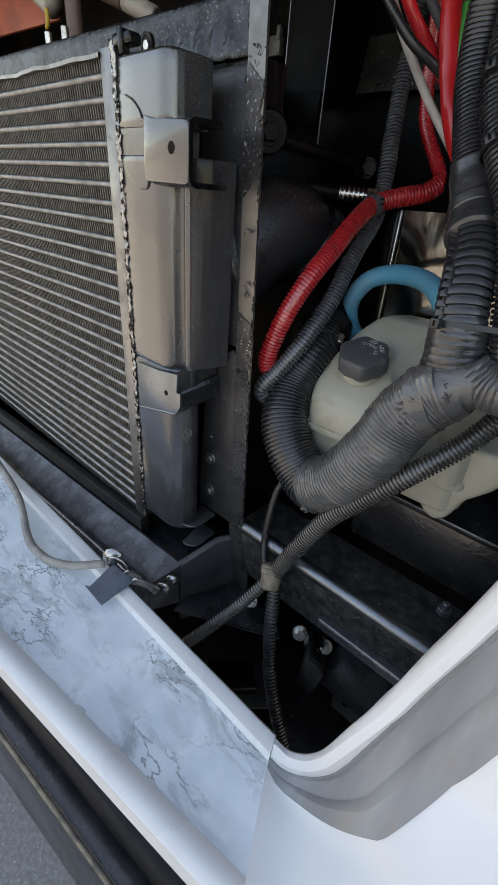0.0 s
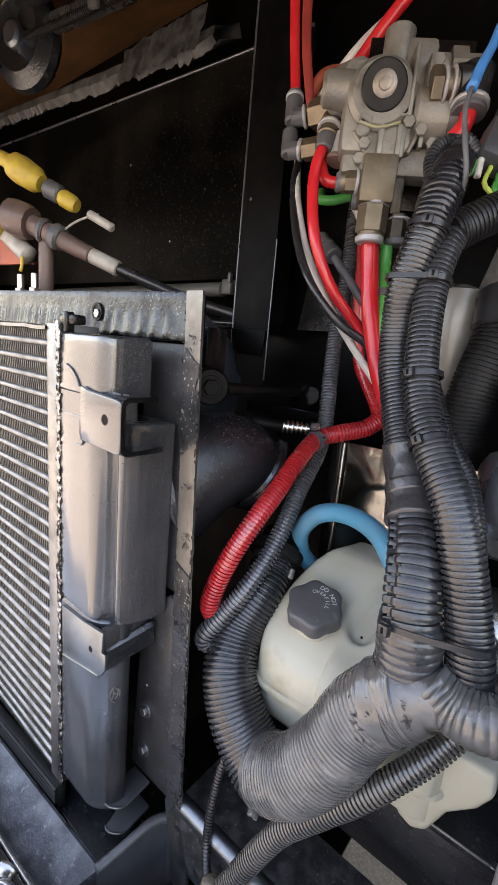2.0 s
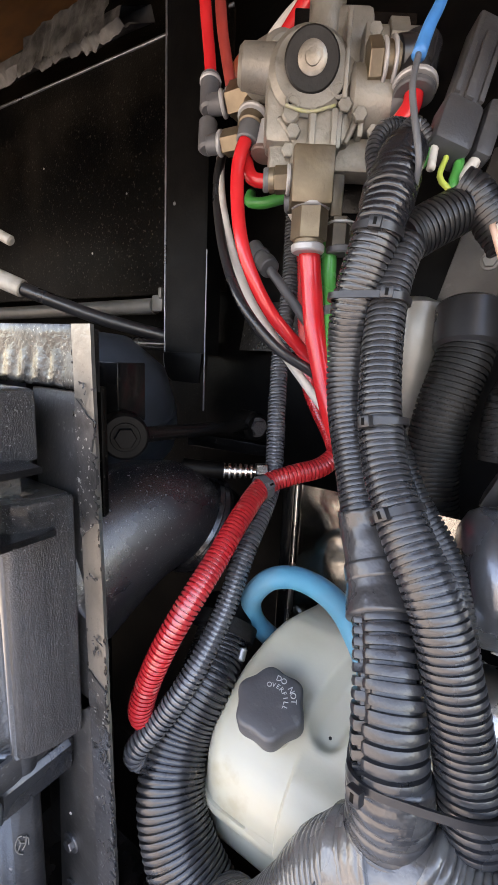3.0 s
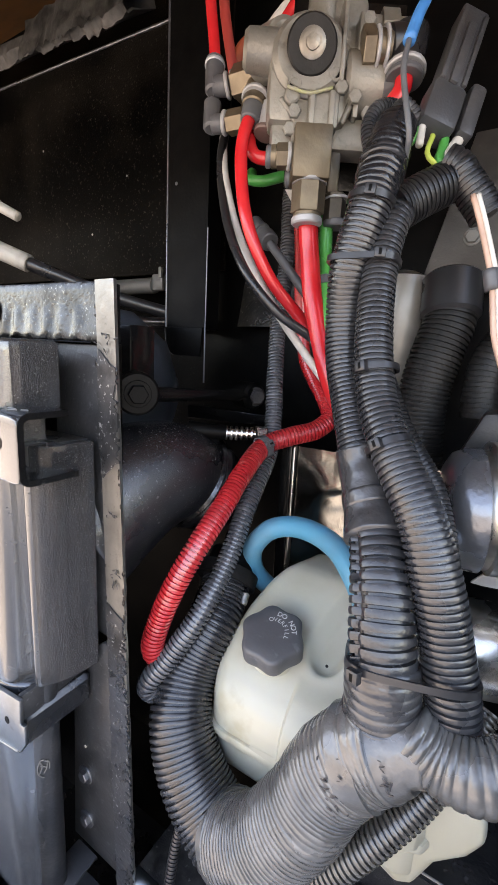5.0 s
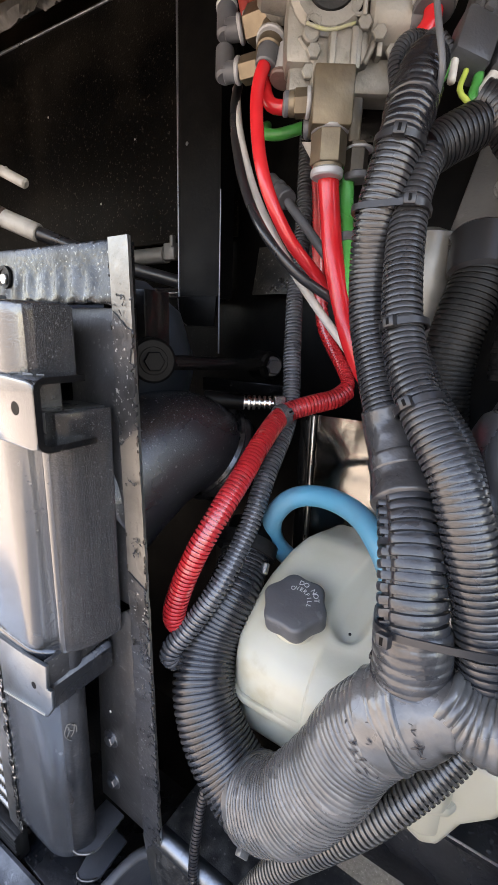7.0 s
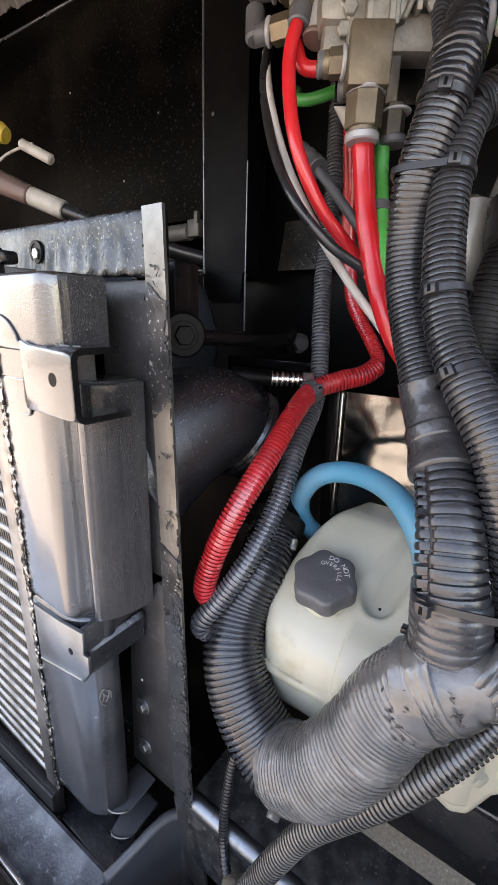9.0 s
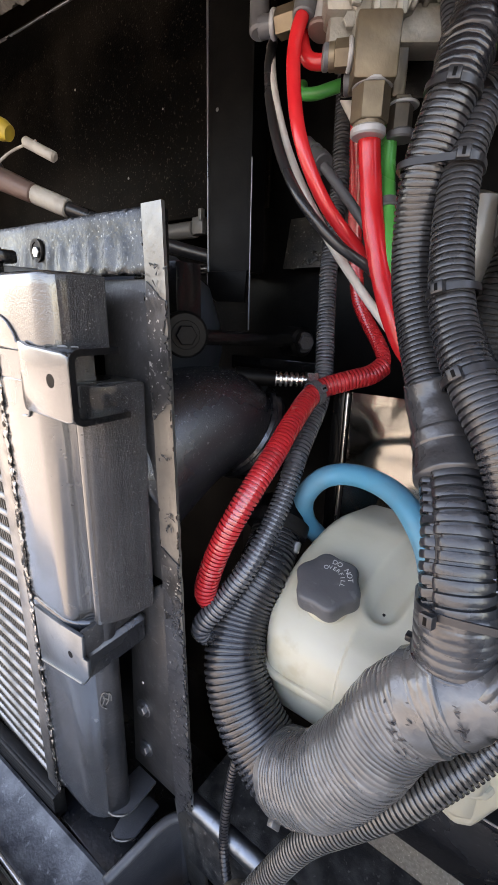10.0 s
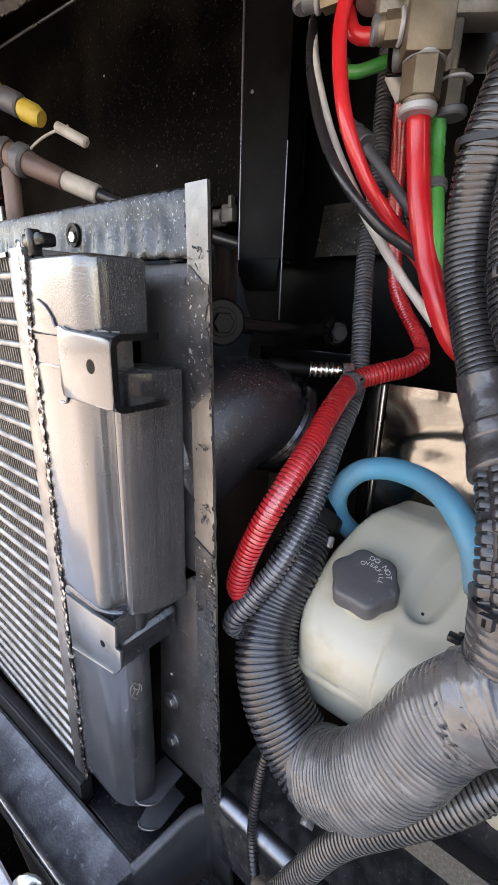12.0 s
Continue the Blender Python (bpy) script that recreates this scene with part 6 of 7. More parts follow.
hose("red_tube", [(-0.222, 0.458, 1.308), (-0.220, 0.458, 1.290), (-0.217, 0.458, 1.270), (-0.210, 0.455, 1.237), (-0.199, 0.452, 1.203), (-0.184, 0.446, 1.169), (-0.169, 0.450, 1.142), (-0.152, 0.468, 1.126)], 0.0082, M_RED, "thick glossy red nylon air tube", "tube", "red air tubes", sides=20)
hose("red_tube", [(-0.2813, 0.4541, 1.3724), (-0.2766, 0.4516, 1.3595), (-0.2699, 0.452, 1.3518), (-0.2570, 0.457, 1.3502)], 0.0054, M_RED, "short red nylon air tube at tee", "tube", "red air tubes", sides=16)
hose("red_tube", [(-0.3466, 0.4722, 1.548), (-0.3393, 0.4686, 1.5024), (-0.3310, 0.4651, 1.4643), (-0.3266, 0.4626, 1.4439)], 0.0050, M_RED, "red nylon air tube entering elbow from above", "tube", "red air tubes", sides=16)
hose("dull_red_tube", [(-0.3493, 0.4969, 1.5663), (-0.3417, 0.4931, 1.5098), (-0.3344, 0.4941, 1.4726), (-0.3302, 0.497, 1.4501)], 0.0050, M_RED_DULL, "dull red rubber tube behind red one", "tube", sides=16)
hose("dull_red_tube", [(-0.235, 0.515, 1.535), (-0.258, 0.505, 1.505), (-0.282, 0.50, 1.475)], 0.0062, M_RED, "red tube behind the valve disc", "tube", "red air tubes", sides=16)
hose("green_tube", [(-0.213, 0.476, 1.308), (-0.212, 0.476, 1.290), (-0.210, 0.474, 1.272), (-0.204, 0.466, 1.248), (-0.196, 0.456, 1.215), (-0.19, 0.45, 1.18)], 0.0060, M_GREEN, "green nylon air tube below tee", "tube", "green air tubes", sides=16)
hose("green_tube", [(-0.306, 0.500, 1.362), (-0.301, 0.490, 1.352), (-0.288, 0.491, 1.349), (-0.277, 0.495, 1.351), (-0.265, 0.502, 1.355)], 0.0049, M_GREEN, "short green nylon air tube", "tube", "green air tubes", sides=16)
single("tube_clip", rod((-0.2058, 0.4685, 1.2540), (-0.2040, 0.4660, 1.2470), 0.0082, n=18, bevel=0.001), M_FITTING, "small grey clip round the green tube", "clip")
joint = thing("tube_joiner", (-0.28, 0.485, 1.29), "grey push-in tube joiner with black tube", "tube fitting")
part("joiner", merged(rod((-0.296, 0.494, 1.314), (-0.272, 0.480, 1.293), 0.0072, bevel=0.001), rod((-0.284, 0.487, 1.3035), (-0.281, 0.485, 1.301), 0.0085), rod((-0.276, 0.4825, 1.297), (-0.268, 0.478, 1.290), 0.0088, bevel=0.001)), M_FITTING, joint)
hose_part("tube", [(-0.272, 0.480, 1.293), (-0.262, 0.480, 1.282), (-0.251, 0.481, 1.269), (-0.230, 0.483, 1.244), (-0.205, 0.484, 1.215)], 0.0042, M_FITTING, joint, sides=14)
single("white_plug", rod((-0.266, 0.505, 1.348), (-0.256, 0.512, 1.330), 0.0062, n=16, bevel=0.001), M_WHITE_TUBE, "white plastic tube end", "tube")
hose("black_tube", [(-0.255, 0.515, 1.332), (-0.262, 0.53, 1.30), (-0.268, 0.545, 1.25)], 0.0045, M_BLACK_TUBE, "black tube behind red ones", "tube", sides=12)

cable_tie((-0.2500, 0.457, 1.1010), (0.02, 0.06, 0.018), 0.0106, EYE_SIDE, M_FITTING, 0.007)
cable_tie((-0.110, 0.3575, 1.140), (-0.5, 0.3, 0.8), 0.0133, (-0.15, 0.1, 1.15))
cable_tie((-0.128, 0.376, 1.182), (-0.2, 0.2, 0.9), 0.0132, (-0.2, 0.1, 1.18))
cable_tie((-0.1500, 0.3990, 1.250), (0.02, 0.1, 0.95), 0.0142, (-0.05, 0.1, 1.2), flat=1.55, across=(1, 0.05, 0), head_at=(-0.1400, 0.3985, 1.250))
cable_tie((-0.0790, 0.3262, 1.0325), (-0.08, 0.2, 0.95), 0.0228, (-0.16, 0.1, 1.04), width=0.0036, flat=1.40, across=(0.95, 0.28, 0.1), head_at=(-0.0915, 0.3190, 1.032))
cable_tie((-0.1730, 0.3140, 0.8560), (0.75, -0.2, 0.62), 0.0284, (-0.25, 0.2, 0.7), M_TAPE, 0.006)
cable_tie((-0.149, 0.3985, 1.286), (0.1, 0.1, 0.9), 0.0142, (-0.08, 0.1, 1.25))

# ---- valve block ----
UU, NN = Vector((0.834, 0.552, 0)), Vector((0.552, -0.834, 0))
VO = Vector((-0.2165, 0.4350, 1.411))


def vp(a, b, c=0.0):
    """A place on the valve: a to its right, b up, c towards the opening."""
    return VO + UU * a + Vector((0, 0, 1)) * b + NN * c


def vbox(a0, a1, b0, b1, c0, c1, bevel=0.0015):
    bm = box(a0, a1, c0, c1, b0, b1, bevel)
    m = Matrix((UU, NN, Vector((0, 0, 1)))).transposed().to_4x4()
    m.translation = VO
    bmesh.ops.transform(bm, matrix=m, verts=bm.verts)
    bmesh.ops.recalc_face_normals(bm, faces=bm.faces)
    return bm


def vrod(a, b, r, r2=None, n=24, bevel=0.0012):
    return rod(vp(*a), vp(*b), r, r2, n, bevel)


def slab_between(p, q, r):
    """A soft-edged rib from p to q."""
    return rod(p, q, r, n=10, bevel=0.0008)


valve = thing("air_valve", VO + Vector((0, 0, -0.06)), "cast grey air valve with brass and push-in fittings", "valve")
for label, bits in (("rough cast grey body", (vbox(-0.030, 0.032, -0.046, 0.012, -0.045, -0.012, 0.006), vrod((0, -0.002, -0.045), (0, -0.002, -0.006), 0.030, 0.0285, 32, 0.004))),
                    ("", (vrod((0.028, -0.012, -0.028), (0.060, -0.012, -0.028), 0.0235, 0.0225, 30, 0.003),)), ("", (vbox(-0.010, 0.014, -0.072, -0.030, -0.040, -0.010, 0.004),)),
                    ("", (vrod((-0.022, 0.006, -0.026), (-0.050, 0.008, -0.026), 0.0155, 0.014, 26, 0.003),)), ("", (vbox(0.010, 0.045, 0.010, 0.050, -0.05, -0.025, 0.005),)),
                    ("", (vrod((0.012, 0.020, -0.036), (0.012, 0.060, -0.036), 0.013, None, 22, 0.002),)), ("", (vbox(0.036, 0.040, -0.040, 0.030, -0.052, -0.012, 0.001),)),
                    ("", (vbox(0.014, 0.062, -0.060, -0.036, -0.045, -0.020, 0.004),)), ("", (vrod((-0.012, -0.030, -0.020), (-0.012, -0.030, -0.006), 0.006),)), ("", (vbox(-0.026, 0.010, -0.066, -0.040, -0.044, -0.018, 0.004),))):
    part("casting", merged(*bits), M_ZAMAK, valve, label)
part("rubber_disc", turned(vp(0, 0, -0.004), NN + Vector((0, 0, -0.25)), [(0.0150, -0.002), (0.0182, 0.0), (0.0185, 0.0022), (0.0173, 0.0034), (0.008, 0.0030)], 40), M_RUBBER, valve, "black rubber exhaust disc")
part("disc_washer", turned(vp(0, 0, -0.001), NN + Vector((0, 0, -0.25)), [(0.0098, 0), (0.0098, 0.0012), (0.0075, 0.0022), (0.0050, 0.0022), (0.0048, 0.0038), (0.0020, 0.0045)], 28), M_WASHER, valve, "pale metal washer")
part("yellow_arc", sweep([vp(-0.016, -0.026, -0.005), vp(0, -0.030, -0.004), vp(0.018, -0.025, -0.005)], 0.0012, sides=8), M_YELLOW, valve, "faint yellow arc on the casting").data.materials.append(material("arc_yellow", (0.34, 0.34, 0.16), (0.27, 0.255, 0.20), (0.5, 0.6), grain=120))
part("casting", vbox(0.0005, 0.0245, -0.051, -0.026, -0.030, -0.0065, 0.0025), M_ZAMAK, valve, "ribbed neck")
for a in (0.0035, 0.0185):
    part("neck_rib", vbox(a - 0.0022, a + 0.0022, -0.050, -0.0265, -0.010, -0.0042, 0.001), M_ZAMAK, valve)
part("casting", turned(vp(-0.0305, 0.0110, -0.034), NN + Vector((0, 0, 0.1)), [(0.0170, -0.010), (0.0170, 0.002), (0.0155, 0.005), (0.0060, 0.0062)], 30), M_ZAMAK, valve, "low round cap")
part("casting", vbox(0.0225, 0.0258, -0.020, 0.034, -0.045, -0.0050, 0.001), M_ZAMAK, valve, "thin upright web")
for a, b in ((-0.0107, -0.0232), (0.0199, -0.0145)):
    boss = part("screw_boss", turned(vp(a, b, -0.0085), NN, [(0.0058, -0.006), (0.0058, 0.0020), (0.0050, 0.0028), (0.0036, 0.0028), (0.0034, 0.0008)], 20), M_ZAMAK, valve)
    part("socket", hexagon(vp(a, b, -0.0085), vp(a, b, -0.0066), 0.0034, 0.0003), M_SHADE_BLACK, boss, "dark hexagon socket")
part("web_rib", slab_between(vp(-0.020, -0.030, -0.013), vp(-0.002, -0.052, -0.013), 0.0022), M_ZAMAK, valve)
part("web_rib", slab_between(vp(0.043, -0.010, -0.013), vp(0.028, -0.045, -0.013), 0.0022), M_ZAMAK, valve)
for a, b, c in ((0.036, -0.0284, -0.010), (-0.0096, -0.0406, -0.010), (0.025, -0.023, -0.010), (0.048, -0.036, -0.016), (-0.012, -0.050, -0.016), (0.043, 0.026, -0.016)):
    bolt(valve, vp(a, b, c), NN, 0.0052, 0.004, 0, M_ZAMAK)
VO = VO + UU * 0.009 + NN * 0.010 + Vector((0, 0, 0.0105))
part("tee", merged(vbox(-0.0175, 0.0120, -0.098, -0.060, -0.040, -0.012, 0.002), hexagon(vp(-0.002, -0.098, -0.026), vp(-0.002, -0.120, -0.026), 0.0135), vrod((-0.002, -0.119, -0.026), (-0.002, -0.126, -0.026), 0.0112)), M_BRASS, valve, "dull brass tee")
part("tee_ring", vrod((-0.002, -0.0955, -0.026), (-0.002, -0.0985, -0.026), 0.0142), M_COLLAR, valve)
part("release_ring", vrod((-0.002, -0.1225, -0.026), (-0.002, -0.1285, -0.026), 0.0126), M_COLLAR, valve, "grey release ring")
part("second_tee", merged(vbox(0.0135, 0.0235, -0.100, -0.052, -0.052, -0.034, 0.002), hexagon(vp(0.022, -0.100, -0.038), vp(0.022, -0.122, -0.038), 0.0095)), M_BRASS_DARK, valve, "dark second tee")
part("release_ring", vrod((0.024, -0.120, -0.038), (0.024, -0.126, -0.038), 0.0105), M_FITTING, valve)
part("tee_ring", vrod((0.024, -0.103, -0.038), (0.024, -0.105, -0.038), 0.0112), M_COLLAR, valve)
part("port_fitting", merged(hexagon(vp(-0.0175, -0.078, -0.028), vp(-0.029, -0.078, -0.030), 0.0095), vrod((-0.028, -0.078, -0.030), (-0.034, -0.078, -0.031), 0.0085)), M_BRASS, valve, "brass port fitting")
part("release_ring", vrod((-0.033, -0.078, -0.031), (-0.038, -0.078, -0.031), 0.0082), M_FITTING, valve)
part("tee_ring", vrod((-0.0175, -0.078, -0.028), (-0.021, -0.078, -0.028), 0.0102), M_COLLAR, valve)
part("port_fitting", vrod((-0.012, -0.089, -0.040), (-0.020, -0.089, -0.042), 0.0078), M_FITTING, valve)
part("push_elbow", merged(rod((-0.3266, 0.4626, 1.4439), (-0.3201, 0.4537, 1.4121), 0.0084, 0.0080, bevel=0.002), rod((-0.3215, 0.4550, 1.4180), (-0.3093, 0.4595, 1.4181), 0.0082, bevel=0.001)), M_FITTING, valve, "grey push-in elbow")
part("elbow_ring", rod((-0.3258, 0.4615, 1.4400), (-0.3252, 0.4606, 1.4366), 0.0092, bevel=0.0008), M_COLLAR, valve)
part("elbow_ring", rod((-0.3106, 0.4580, 1.4172), (-0.3075, 0.4593, 1.4178), 0.0104, bevel=0.001), M_COLLAR, valve, "pale release ring")
part("elbow_ring", rod((-0.3055, 0.4600, 1.4180), (-0.3024, 0.4612, 1.4186), 0.0104, bevel=0.001), M_COLLAR, valve)
part("elbow_block", merged(hexagon((-0.3023, 0.4615, 1.4181), (-0.2652, 0.4629, 1.4180), 0.0138, 0.0015), rod((-0.2781, 0.4633, 1.4131), (-0.2758, 0.4510, 1.3885), 0.0112, 0.0106, bevel=0.001)), M_BRASS, valve, "brass elbow block")
part("elbow_ring", rod((-0.2757, 0.4545, 1.3990), (-0.2753, 0.4525, 1.3955), 0.0122, bevel=0.001), M_COLLAR, valve)
part("release_ring", rod((-0.2756, 0.4514, 1.3905), (-0.2758, 0.4467, 1.3771), 0.0092, 0.0086, bevel=0.001), M_FITTING, valve)
part("push_elbow", merged(rod((-0.3247, 0.4583, 1.4085), (-0.3198, 0.4522, 1.3823), 0.0078, 0.0080, bevel=0.002), rod((-0.3206, 0.453, 1.3872), (-0.3078, 0.4574, 1.3876), 0.0078, bevel=0.001)), M_FITTING, valve)
part("elbow_ring", rod((-0.3100, 0.4550, 1.3872), (-0.3065, 0.4562, 1.3870), 0.0098, bevel=0.001), M_COLLAR, valve)
part("elbow_block", hexagon((-0.3050, 0.4572, 1.3867), (-0.2880, 0.4590, 1.3867), 0.0100), M_BRASS, valve)
part("small_port", rod((-0.2628, 0.4580, 1.3920), (-0.2634, 0.4523, 1.3700), 0.0078, 0.0070, bevel=0.001), M_COLLAR, valve, "pale ribbed port")
part("gasket", rod((-0.2630, 0.4520, 1.3705), (-0.2632, 0.4507, 1.3665), 0.0098, bevel=0.001), M_BROWN, valve, "rust-brown gasket")
part("casting", rod((-0.2760, 0.4680, 1.4385), (-0.2500, 0.4560, 1.4290), 0.0175, 0.0190, 28, 0.003), M_ZAMAK, valve, "round cast boss")
VO = VO + UU * 0.002 - NN * 0.042 - Vector((0, 0, 0.0165))
VO = VO - UU * 0.011 + NN * 0.032 + Vector((0, 0, 0.006))
part("right_fitting", merged(hexagon((-0.1900, 0.4630, 1.4141), (-0.1825, 0.4678, 1.4148), 0.0140), rod((-0.1825, 0.4678, 1.4148), (-0.1720, 0.4740, 1.4152), 0.0118)), M_BRASS, valve, "brass outlet fitting")
part("elbow_ring", rod((-0.1815, 0.4672, 1.4143), (-0.1793, 0.4686, 1.4145), 0.0136, bevel=0.0008), M_COLLAR, valve)
part("elbow_ring", rod((-0.1762, 0.4706, 1.4148), (-0.1742, 0.4719, 1.4150), 0.0142, bevel=0.0008), M_COLLAR, valve)
part("push_elbow", merged(rod((-0.1745, 0.4740, 1.4170), (-0.1580, 0.4860, 1.4205), 0.0135, bevel=0.002), rod((-0.1620, 0.4870, 1.4300), (-0.1600, 0.4775, 1.3975), 0.0145, 0.0135, bevel=0.003)), M_BLACK_TUBE, valve, "black push-in elbow")
part("elbow_ring", rod((-0.1602, 0.4783, 1.4005), (-0.1598, 0.4772, 1.3970), 0.0152, bevel=0.0008), M_COLLAR, valve)
part("release_ring", rod((-0.1598, 0.4772, 1.3970), (-0.1596, 0.4762, 1.3925), 0.0138, bevel=0.001), M_FITTING, valve)
hose_part("red_stub", [(-0.1597, 0.477, 1.3952), (-0.1594, 0.4735, 1.3855), (-0.1627, 0.4707, 1.3779), (-0.170, 0.470, 1.370)], 0.0066, M_RED, valve, "red tube stub", sides=16)
part("release_ring", rod((-0.1790, 0.4820, 1.3945), (-0.1690, 0.4870, 1.3960), 0.0125, bevel=0.001), M_FITTING, valve)
part("left_fitting_lower", merged(vrod((0.050, -0.040, -0.034), (0.068, -0.040, -0.034), 0.010), hexagon(vp(0.056, -0.040, -0.034), vp(0.064, -0.040, -0.034), 0.0125)), M_ZAMAK, valve)
part("upper_fitting", merged(vrod((0.045, 0.036, -0.045), (0.085, 0.036, -0.045), 0.012), hexagon(vp(0.058, 0.036, -0.045), vp(0.072, 0.036, -0.045), 0.0165)), M_ZAMAK, valve)
part("mounting_plate", vbox(-0.010, 0.085, -0.075, 0.07, -0.066, -0.062, 0.001), M_BLACK, valve, "black mounting plate")
part("orange_clip", sweep([(-0.3348, 0.503, 1.4614), (-0.3323, 0.5081, 1.4749), (-0.3270, 0.5142, 1.4859), (-0.3137, 0.5235, 1.4893), (-0.3032, 0.528, 1.4818)], 0.0060, sides=10), M_ORANGE, valve, "faded orange-red clip").data.materials.append(M_ORANGE)
part("orange_tab", box(-0.330, -0.300, 0.524, 0.528, 1.455, 1.482, 0.002), M_ORANGE, valve)

# ---- plug and wires ----
plug = thing("wire_plug", (-0.14, 0.48, 1.37), "dark grey sealed wiring plug with wires", "connector")
pa, pb = Vector((-0.1298, 0.4518, 1.3412)), Vector((-0.1233, 0.5029, 1.4354))
pw = (pb - pa).normalized()
pu = Vector((0.0183, 0.0100, -0.0122))
pu = (pu - pw * pu.dot(pw)).normalized()
pv = pw.cross(pu)


def plug_box(a0, a1, b0, b1, h0, h1, bevel):
    bm = box(a0, a1, b0, b1, h0, h1, bevel)
    m = Matrix((pu, pv, pw)).transposed().to_4x4()
    m.translation = pa
    bmesh.ops.transform(bm, matrix=m, verts=bm.verts)
    return bm


part("barrel", plug_box(-0.0128, 0.0128, -0.0105, 0.0105, 0.0, 0.036, 0.0045), M_PLUG, plug, "rounded dark grey barrel")
part("shell", merged(plug_box(-0.0098, 0.0098, -0.0088, 0.0088, 0.030, 0.106, 0.0015), plug_box(-0.0098, -0.0062, -0.0108, -0.0080, 0.036, 0.100, 0.0008), plug_box(0.0062, 0.0098, -0.0108, -0.0080, 0.036, 0.100, 0.0008)), M_PLUG, plug)
part("latch", plug_box(-0.0030, 0.0030, -0.0118, -0.0085, 0.034, 0.088, 0.0008), M_PLUG, plug)
part("side_barrel", plug_box(0.0150, 0.0270, -0.0070, 0.0070, 0.006, 0.050, 0.0035), M_PLUG, plug, "smaller second barrel")
for mat, r, run in ((M_WHITE_TUBE, 0.0026, ((-0.1345, 0.4480, 1.3470), (-0.1348, 0.4464, 1.3441), (-0.1341, 0.4412, 1.3312))), (M_GREEN, 0.0026, ((-0.1370, 0.4470, 1.3440), (-0.1384, 0.4453, 1.3397), (-0.1404, 0.4425, 1.3345))), (M_WIRE_LIME, 0.0018, ((-0.1290, 0.4540, 1.3440), (-0.1285, 0.4525, 1.3402), (-0.1295, 0.4460, 1.3273), (-0.1215, 0.4470, 1.3183))), (M_GREEN, 0.0032, ((-0.1215, 0.4580, 1.3390), (-0.1220, 0.4540, 1.3300), (-0.1217, 0.4481, 1.3234), (-0.1190, 0.4480, 1.3190))), (M_WHITE_TUBE, 0.0038, ((-0.1120, 0.4700, 1.3470), (-0.1137, 0.4674, 1.3423), (-0.1187, 0.4530, 1.3250)))):
    hose_part("wire", run, r, mat, plug, sides=10)
hose("blue_wire", [(-0.1352, 0.435, 1.424), (-0.1358, 0.4266, 1.4076), (-0.1374, 0.4165, 1.3922), (-0.1384, 0.4061, 1.3735)], 0.0030, M_BLUE_WIRE, "blue heat-shrink wire hanging at the valve", "wire", sides=12, r_end=0.0038)
hose("grey_wire", [(-0.1384, 0.4061, 1.3745), (-0.1387, 0.402, 1.3582), (-0.1351, 0.4002, 1.3407), (-0.1306, 0.4007, 1.3199), (-0.1350, 0.4120, 1.3080)], 0.0018, M_FITTING, "thin grey wire entering the taped loom", "wire", sides=10)
hose("pale_wire", [(-0.0954, 0.4338, 1.2934), (-0.0882, 0.4336, 1.2745), (-0.0792, 0.4326, 1.2476), (-0.076, 0.4314, 1.2348), (-0.0732, 0.4293, 1.2191), (-0.0699, 0.4275, 1.2035), (-0.0601, 0.4272, 1.1777)], 0.0019, M_WIRE_PINK, "thin pale wire hanging from the plug loom", "wire", "pale wires", sides=8)
hose("pale_wire", [(-0.0924, 0.4338, 1.2934), (-0.0852, 0.4336, 1.2745), (-0.0762, 0.4326, 1.2476), (-0.073, 0.4314, 1.2348), (-0.0702, 0.4293, 1.2191), (-0.0669, 0.4275, 1.2035), (-0.0571, 0.4272, 1.1777)], 0.0016, M_WHITE_TUBE, "thin white wire hanging from the plug loom", "wire", "pale wires", sides=8)
hose("wire_joiner", [(-0.0792, 0.4326, 1.2476), (-0.076, 0.4314, 1.2348)], 0.0046, M_FITTING, "grey crimped joiner on pale wires", "wire joiner", sides=12)
hose("yellow_wire", [(-0.100, 0.475, 1.450), (-0.092, 0.468, 1.432), (-0.086, 0.462, 1.42)], 0.0026, M_WIRE_YELLOW, "thin yellow wire above plug", "wire", sides=8)
single("teal_connector", box(-0.058, -0.052, 0.455, 0.461, 1.166, 1.172, 0.001), M_TEAL, "small teal plastic connector", "connector")

# ---- plate, filter, pumps on the driver's side ----
plate = thing("grey_plate", (-0.10, 0.57, 1.25), "dark grey mounting plate with one bolt", "plate")
part("sheet", slab([(-0.150, 1.262), (-0.040, 1.262), (-0.040, 1.390), (-0.118, 1.390)], "y", 0.572, 0.577, 0.001), M_GREY_PLASTIC, plate)
bolt(plate, (-0.109, 0.572, 1.303), (0, -1, 0), 0.0062, 0.005, 0.0080, M_CANISTER)
filt = thing("oil_filter", (-0.16, 0.56, 1.14), "dull grey metal canister behind looms", "canister")
part("canister", turned((-0.165, 0.565, 1.15), (0, 0, 1), [(0.024, 0), (0.030, 0.008), (0.030, 0.10), (0.026, 0.118), (0.012, 0.124)], 30), M_FILTER, filt)
shield = thing("heat_shield", (-0.17, 0.50, 0.94), "wavy bright steel heat shield", "heat shield")
sh = bmesh.new()
rows = []
for i in range(26):
    z = 0.930 + i * 0.0068
    rows.append([sh.verts.new((-0.2290 + 0.135 * j / 15, 0.492 + 0.004 * noise.noise((j * 0.25, z * 26, 0)) - 0.06 * max(0, z - 1.095), z)) for j in range(16)])
for a, b in zip(rows, rows[1:]):
    for k in range(15):
        sh.faces.new((a[k], a[k + 1], b[k + 1], b[k]))
bmesh.ops.solidify(sh, geom=sh.faces[:], thickness=0.0012)
part("sheet", sh, M_CHROME, shield)
